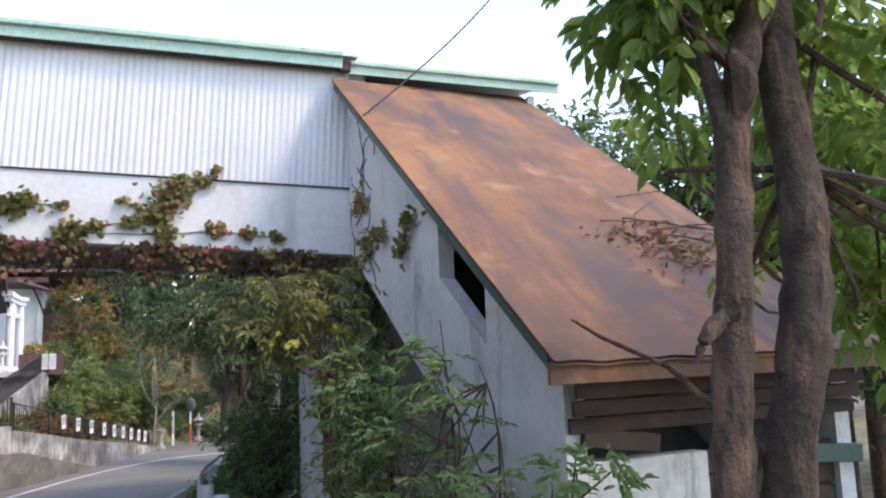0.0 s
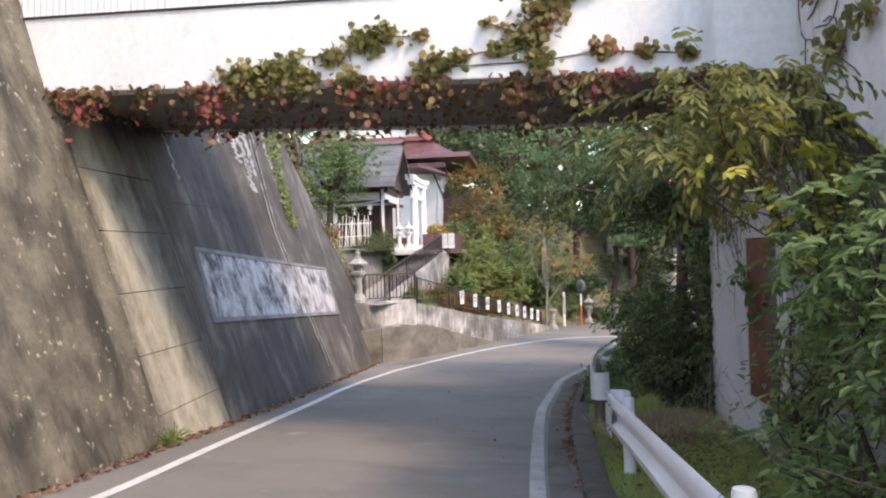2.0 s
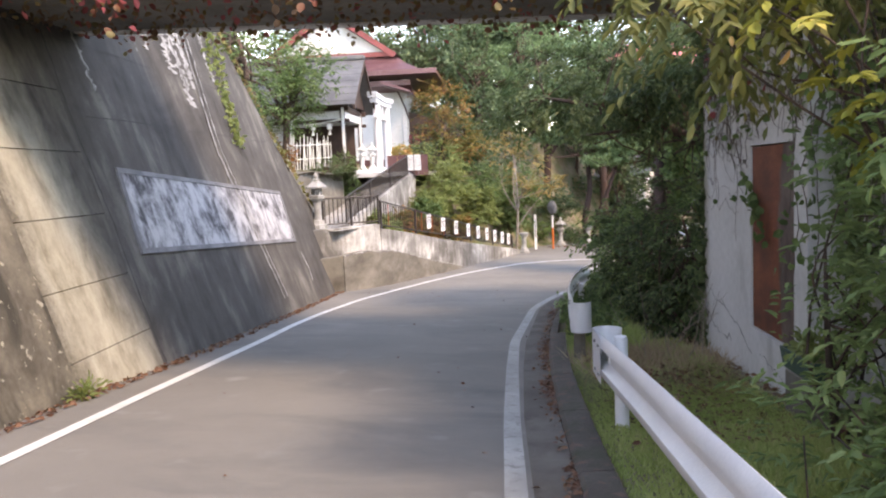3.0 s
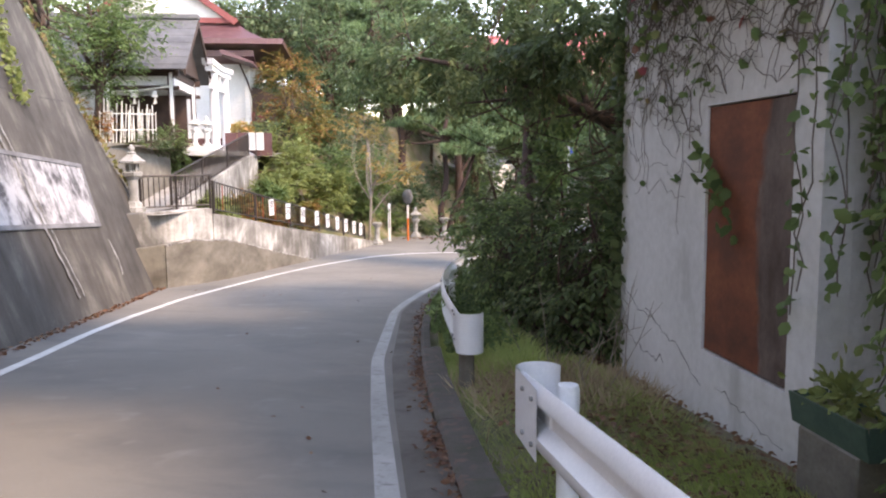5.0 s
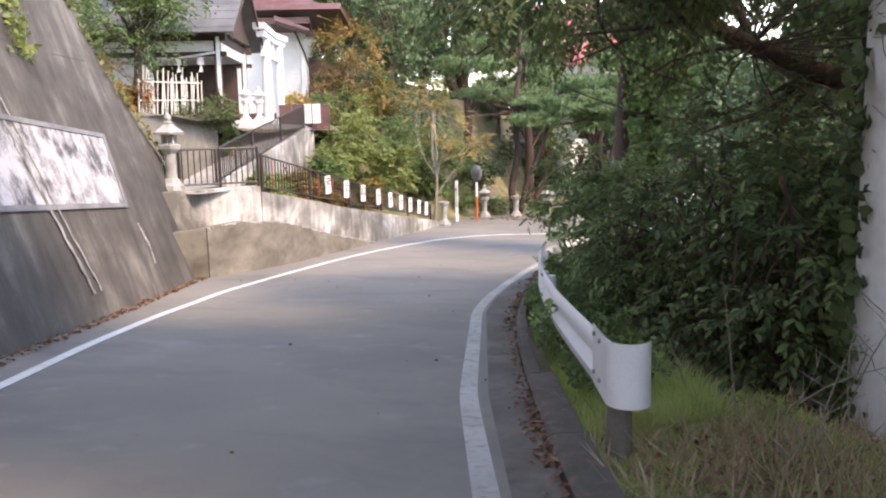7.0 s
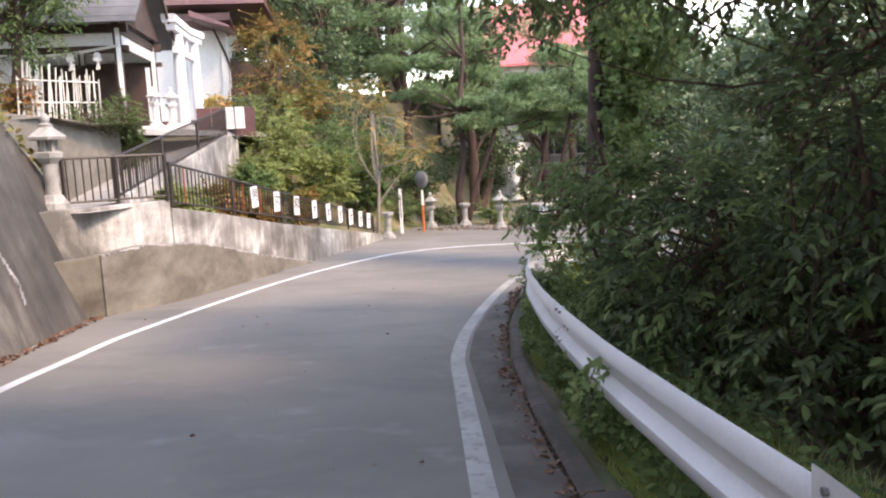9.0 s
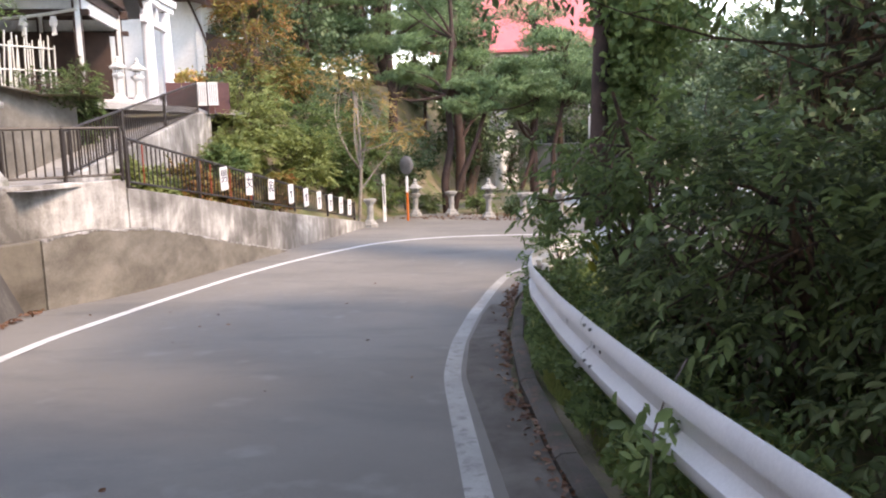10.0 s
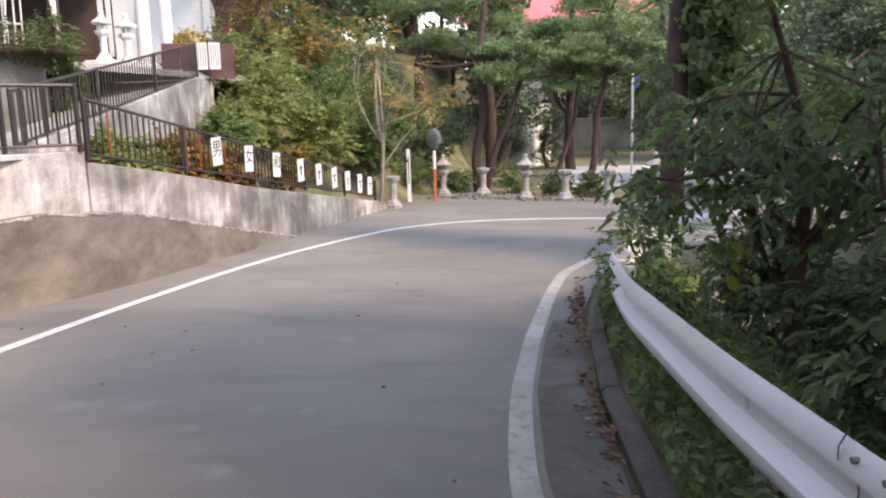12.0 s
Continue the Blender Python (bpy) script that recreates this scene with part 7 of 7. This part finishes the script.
spots = [(-22, 56), (-15, 58), (-10, 88), (-3, 86), (3, 90), (8, 72), (13, 64), (18, 56), (16, 44), (22, 38), (20, 25), (15, 22), (10, 18), (14, 12), (19, 8), (9, 26), (24, 18), (8.5, 12.5), (-30, 38), (-33, 30), (-26, 26), (-24, 20), (-22, 12), (8, 4), (12, 50), (4, 66), (-27, 62), (-35, 52), (-20, 70), 
         (6.2, 17.5), (12, 24), (9.5, 42), (-20.5, 42.5), (-17, 41), (-23.5, 46), (-16.5, 50), (-21, 51), (-12.5, 52), (-25, 40), (-27, 33), (6, 40), (10, 42), (14, 25), (4.5, 40), (0.5, 62), (7, 50), (-1, 72), (17, 41), (-8.5, 66), (-4.5, 67), (-14, 66), (-17.5, 64), (-11, 70), (-6, 72), (-1, 64), (2, 58)]
for k, (x, y) in enumerate(spots):
    c = copy_thing(kinds[k % 2], pose(x, y, ground_z(x, y), 0, 0, rng.uniform(0, 360)))
    sc = rng.uniform(0.8, 1.25)
    c.scale = (sc, sc, sc)
# unseen tree added behind the first stretch of road, to shade it
tree("broadleaf_tree", V3(-4.5, 4.6), 6.0, (0.3, 0.2), 0.16, [(0, 0, 4.2, 2.4, 2.4, 1.3), (0.5, 0.6, 5.8, 2.2, 2.2, 1.4)], LEAF_GREEN, BARK, "unseen leafy tree added behind the first steps for shade", "tree", 131, size=0.13, clumps=60, per=46)

for k, (x, y, h_) in enumerate([(3.0, 15.5, 8.2), (5.2, 15.0, 9.0), (7.2, 14.0, 9.8), (4.6, 18.5, 9.0), (6.0, 12.2, 8.2)]):
    tree("slope_tree", Vector((x, y, ground_z(x, y))), h_ - 0.5, (0.2, 0.1), 0.12, [(0, 0, h_ * 0.6, 1.5, 1.5, 1.3), (0.3, 0.1, h_ * 0.82, 1.4, 1.4, 1.3), (-0.4, 0.3, h_ * 0.42, 1.4, 1.4, 1.0)], LEAF_GREEN, BARK, "light crowned tree on the slope below the stair", "tree", 170 + k, size=0.15, clumps=64, per=44, spread=0.28, group="trees below the stair")
for k, (x, y, sc) in enumerate([(-17.5, 47, 0.5), (-20.5, 49, 0.55), (-15, 53, 0.5), (-18.5, 53, 0.55), (-22.5, 50, 0.6), (-13, 56, 0.5), (-24, 43, 0.6), (-10.5, 57, 0.4), (-16.5, 57, 0.6), (-21, 57, 0.6), (-19.5, 40.5, 0.45), (-1.9, 31.4, 0.56), (-1.6, 36.0, 0.62), (-1.3, 25.0, 0.8), (0.6, 39.0, 0.85), (3.6, 37.0, 0.9), (-0.6, 45.0, 1.0), (8.5, 34.0, 1.0), (3.0, 45.0, 1.05), (-3.6, 47.0, 0.95)]):
    c = copy_thing(kinds[k % 2], pose(x, y, ground_z(x, y) - 0.5, 0, 0, 50 * k))
    c.scale = (sc * 1.2, sc * 1.2, sc)

# ---- far houses ----
def house(name, m, w, dep, h, rise, wall, roof_mat, label, windows):
    root = thing(name, m, label, "house")
    part("wall", Shape().prism([(-w / 2, -1), (w / 2, -1), (w / 2, h), (-w / 2, h)], 1, -dep / 2, dep / 2), wall, root)
    part("roof", Shape().prism([(-dep / 2 - 0.7, h - 0.15), (0, h + rise), (dep / 2 + 0.7, h - 0.15), (dep / 2 + 0.7, h - 0.35), (0, h + rise - 0.22), (-dep / 2 - 0.7, h - 0.35)], 0, -w / 2 - 0.7, w / 2 + 0.7), roof_mat, root)
    for x, z, ww, hh in windows:
        wd = part("window", Shape().box((x, -dep / 2 - 0.02, z), (ww, 0.06, hh)), GLASS_DARK, root)
        part("frame", Shape().box((x, -dep / 2 - 0.04, z), (0.06, 0.06, hh)).box((x, -dep / 2 - 0.05, z - hh / 2), (ww + 0.15, 0.12, 0.08)), PLASTER, wd)
    return root


house("pink_roof_hall", pose(-11.5, 80, -2, 0, 0, 4), 15, 12, 9.2, 5.6, CONCRETE, PINK_ROOF, "large hall with a faded pink red roof", [(x, 6.6, 1.4, 1.4) for x in (-5, -2, 1, 4)] + [(x, 2.4, 2.0, 1.3) for x in (-5.4, -2.6, 0.4, 3.2, 6.0)])
house("white_house", pose(-15.4, 60, -2.6, 0, 0, -6), 8, 6, 3.4, 1.2, GREY_HOUSE, SLATE, "low white house behind the pines", [(-2.4, 1.9, 1.5, 1.2), (0.2, 1.9, 1.5, 1.2), (2.6, 1.7, 1.2, 1.6)])
solid("yard", Shape().sheet([[(x, y, ground_z(x, y) + 0.04) for x in np.linspace(-9.5, 16, 14)] for y in np.linspace(42.5, 57, 10)]), GRAVEL, Matrix.Identity(4), "pale gravel yard beyond the bend", "yard", "structure", True)
fp = thing("flag_pole", pose(-6.2, 50, -2.6), "white pole with a blue and a red banner", "banner pole")
part("pole", Shape().tube([(0, 0, 0), (0, 0, 4.4)], 0.05, 8), WHITE_SIGN, fp)
part("banner", Shape().sheet([[(0.06 + 0.06 * k, 0.03 * math.sin(k * 1.3 + j), 4.3 - 0.12 * j) for k in range(5)] for j in range(5)]), BLUE, fp, "blue banner")

# ---- cable above the stair roof ----
solid("overhead_cable", Shape().tube([W(8.7, 2.45, 4.38).lerp(W(10.5, 7.5, 10.5), t) + Vector((0, 0, -0.5 * math.sin(math.pi * t))) for t in np.linspace(0, 1, 16)], 0.012, 5), CRACK, Matrix.Identity(4), "thin dark cable over the stair roof", "cable")
solid("bare_branch", Shape().tube([(1.75, 4.1, 0.9), (1.45, 4.15, 1.2), (1.2, 4.2, 1.45), (0.85, 4.2, 1.62), (0.7, 4.2, 1.72)], [0.02, 0.018, 0.016, 0.012, 0.006], 7), BARK, Matrix.Identity(4), "thin bare branch before the stair", "branch")

# ---- ground cover ----
def blades(name, pts, height, mat, label, seed):
    rng_ = np.random.default_rng(seed)
    p = np.asarray(pts)
    n_ = len(p)
    a = rng_.uniform(0, math.tau, n_)
    h = height * rng_.uniform(0.4, 1.3, n_)
    wd_ = np.stack([np.cos(a), np.sin(a), 0 * a], 1) * 0.006 * (1 + h[:, None] * 3)
    lean = np.stack([rng_.normal(size=n_) * 0.55, rng_.normal(size=n_) * 0.55, np.ones(n_)], 1) * h[:, None]
    v = np.stack([p - wd_, p + wd_, p + lean], 1).reshape(-1, 3)
    me = bpy.data.meshes.new(name)
    me.vertices.add(n_ * 3)
    me.vertices.foreach_set("co", v.reshape(-1))
    me.loops.add(n_ * 3)
    me.loops.foreach_set("vertex_index", np.arange(n_ * 3))
    me.polygons.add(n_)
    me.polygons.foreach_set("loop_start", np.arange(n_) * 3)
    me.update(calc_edges=True)
    me.materials.append(mat)
    return tagged(new(name, me), label, name, "", "stuff")


def scatter(n, smin, smax, dmin, dmax, seed, lift=-0.03):
    r_ = np.random.default_rng(seed)
    s, u = r_.uniform(smin, smax, n), r_.uniform(0, 1, n)
    return np.array([tuple(W(a, dmin(a) + (dmax(a) - dmin(a)) * b, zr(a) + lift)) for a, b in zip(s, u)])


def kd(s):
    return float(np.interp(s, [-10, 10, 13, 16.3, 18.8, 20.7, 22.9, 25], [0.84, 0.83, 0.88, 1.12, 1.38, 1.78, 2.37, 3.0]))


blades("grass", scatter(40000, 3, 14.6, kd, lambda s: 2.45, 1), 0.085, GRASS, "short green verge grass behind the kerb", 1)
blades("grass", scatter(22000, 14, 25, kd, lambda s: kd(s) + 0.9, 2), 0.2, GRASS, "green grass under the guard rail", 2)
dg = np.random.default_rng(33)
dgp = [(13.3 + dg.normal() * 0.6, 1.9 + dg.normal() * 0.5) for _ in range(2400)]
blades("dry_grass", np.array([tuple(W(a, b, zr(a) - 0.03)) for a, b in dgp if 0.86 < b < 2.68]), 0.17, GRASS_DRY, "tuft of dry straw coloured grass by the bushes", 3)
gr = np.random.default_rng(4)
gp = []
for c0 in gr.uniform(4, 24.5, 90):
    for _ in range(int(gr.integers(6, 34))):
        s = c0 + gr.normal() * 0.22
        gp.append(tuple(W(s, kd(s) - 0.24 - abs(gr.normal()) * 0.075, zr(s) + 0.02)))
leaves("fallen_leaves", np.array(gp), 0.05, LEAF_FALLEN, None, 0.55, 4, 0.9, 0)
dl = np.array([tuple(W(s, d, zr(s) + 0.02)) for s, d in zip(gr.uniform(9.5, 14.6, 1900), 1.0 + 1.65 * gr.uniform(0, 1, 1900) ** 0.6)])
tagged(leaves("fallen_leaves", dl, 0.06, LEAF_FALLEN, None, 0.5, 44, 0.85, 0), "brown fallen leaves on the grass before the pier", "fallen leaves", "", "stuff")
tagged(bpy.data.objects["fallen_leaves"], "brown fallen leaves along the kerb", "fallen leaves", "", "stuff")
lf = leaves("fallen_leaves", scatter(1100, 4, 24.5, lambda s: -4.32, lambda s: -4.12, 5, 0.025), 0.07, LEAF_FALLEN, None, 0.55, 5, 0.85, 0)
tagged(lf, "brown fallen leaves along the foot of the wall", "fallen leaves", "", "stuff")
lf = leaves("fallen_leaves", scatter(45, 5, 26, lambda s: -3.6, lambda s: 0.5, 6, 0.015), 0.045, LEAF_FALLEN, None, 0.5, 6, 0.95, 0)
tagged(lf, "scattered bits of leaf on the asphalt", "fallen leaves", "", "stuff")
lf = leaves("fallen_leaves", np.array([tuple(W(s, d, zr(s) + 0.05)) for s, d in zip(np.random.default_rng(7).uniform(33, 40, 1500), np.random.default_rng(8).uniform(0.5, 7, 1500)) if road_z(*W(s, d).xy) and s + 0.8 * d > 41]), 0.09, LEAF_FALLEN, None, 0.55, 7, 0.9, 0)
tagged(lf, "brown leaf litter at the road bend", "fallen leaves", "", "stuff")
wt = thing("wall_weed", at_road(11.6, -4.22, zr(11.6)), "small green weed at the wall's foot", "weed")
leaves("foliage", np.random.default_rng(3).normal(size=(120, 3)) * [0.14, 0.05, 0.06] + [0, 0, 0.08], 0.09, LEAF_LIME, wt, 0.3, 3, 0, -0.4)
rng = np.random.default_rng(77)
tw = thing("dry_twigs", Matrix.Translation(W(13.8, 2.2, zr(13.8))), "dry bare twigs at the pier's corner", "twigs")
for k in range(12):
    a = W(rng.uniform(13.0, 14.4), rng.uniform(1.7, 2.6), zr(13.8) - 0.05) - tw.matrix_basis.translation
    b = a + Vector((rng.normal() * 0.3, rng.normal() * 0.3, rng.uniform(0.4, 1.1)))
    pts_, r_ = limb(a, b, 0.006, 0.002, rng, 0.08, 5)
    sh = Shape().tube(pts_, r_, 5)
    for j in (2, 3, 4):
        sh.tube([pts_[j], pts_[j] + Vector((rng.normal() * 0.12, rng.normal() * 0.12, 0.16))], [0.003, 0.0015], 4)
    part("twig", sh, BARK_PALE, tw)

rl_ = np.random.default_rng(55)
rp = []
for k in range(260):
    s, d = 5.75 + rl_.normal() * 0.2, 4.5 + rl_.normal() * 0.26
    rp.append(tuple(Vector((s - 4.35, 2.7 - d, rz_(s) - sz + 0.03))))
lr = thing("roof_litter", ST, "pinkish fallen leaves and twigs caught on the rusted roof", "fallen leaves")
leaves("leaf_litter", np.array(rp), 0.07, LEAF_IVY, lr, 0.5, 55, 0.7, 0)
tws = Shape()
for k in range(12):
    s, d = 6.0 + rl_.normal() * 0.35, 4.6 + rl_.normal() * 0.35
    a = Vector((s - 4.35, 2.7 - d, rz_(s) - sz + 0.03))
    ds = rl_.normal() * 0.2
    tws.tube([a, a + Vector((ds, -0.4 + rl_.normal() * 0.15, ds * 0.675 + 0.02)), a + Vector((ds * 1.6, -0.8, ds * 1.6 * 0.675 + 0.05))], [0.008, 0.006, 0.003], 5)
part("twig", tws, BARK, lr)

wr = np.random.default_rng(91)
wp_ = []
for k in range(9500):
    s = wr.uniform(14.6, 24.5)
    h = abs(wr.normal()) * 0.16
    u = wr.uniform(0, 1) ** 1.4
    if u < 0.12 and math.sin(s * 5.1) + math.sin(s * 2.3 + 1) < 0.2:
        continue
    wp_.append(tuple(W(s, kd(s) - 0.1 + u * 0.93, zr(s) + 0.1 * (1 - u) + 0.03 + h * (0.4 + u))))
vw = leaves("verge_weeds", np.array(wp_), 0.065, LEAF_GREEN, None, 0.5, 91, 0.3, 0.1)
tagged(vw, "low leafy weeds under the guard rail", "weeds", "", "stuff")
rs = thing("rail_sprig", Matrix.Translation(W(16.2, 1.15, zr(16.2) + 0.45)), "small leafy sprig growing over the guard rail", "weed")
leaves("foliage", wr.normal(size=(46, 3)) * [0.07, 0.16, 0.06] + [-0.05, 0, 0.0], 0.085, LEAF_SHRUB, rs, 0.5, 92, 0, 0.3)
part("stem", Shape().tube([(0.1, 0.3, 0.25), (0.0, 0.15, 0.12), (-0.06, 0.0, 0.0), (-0.08, -0.15, -0.2)], 0.005, 5), VINE_WOOD, rs)
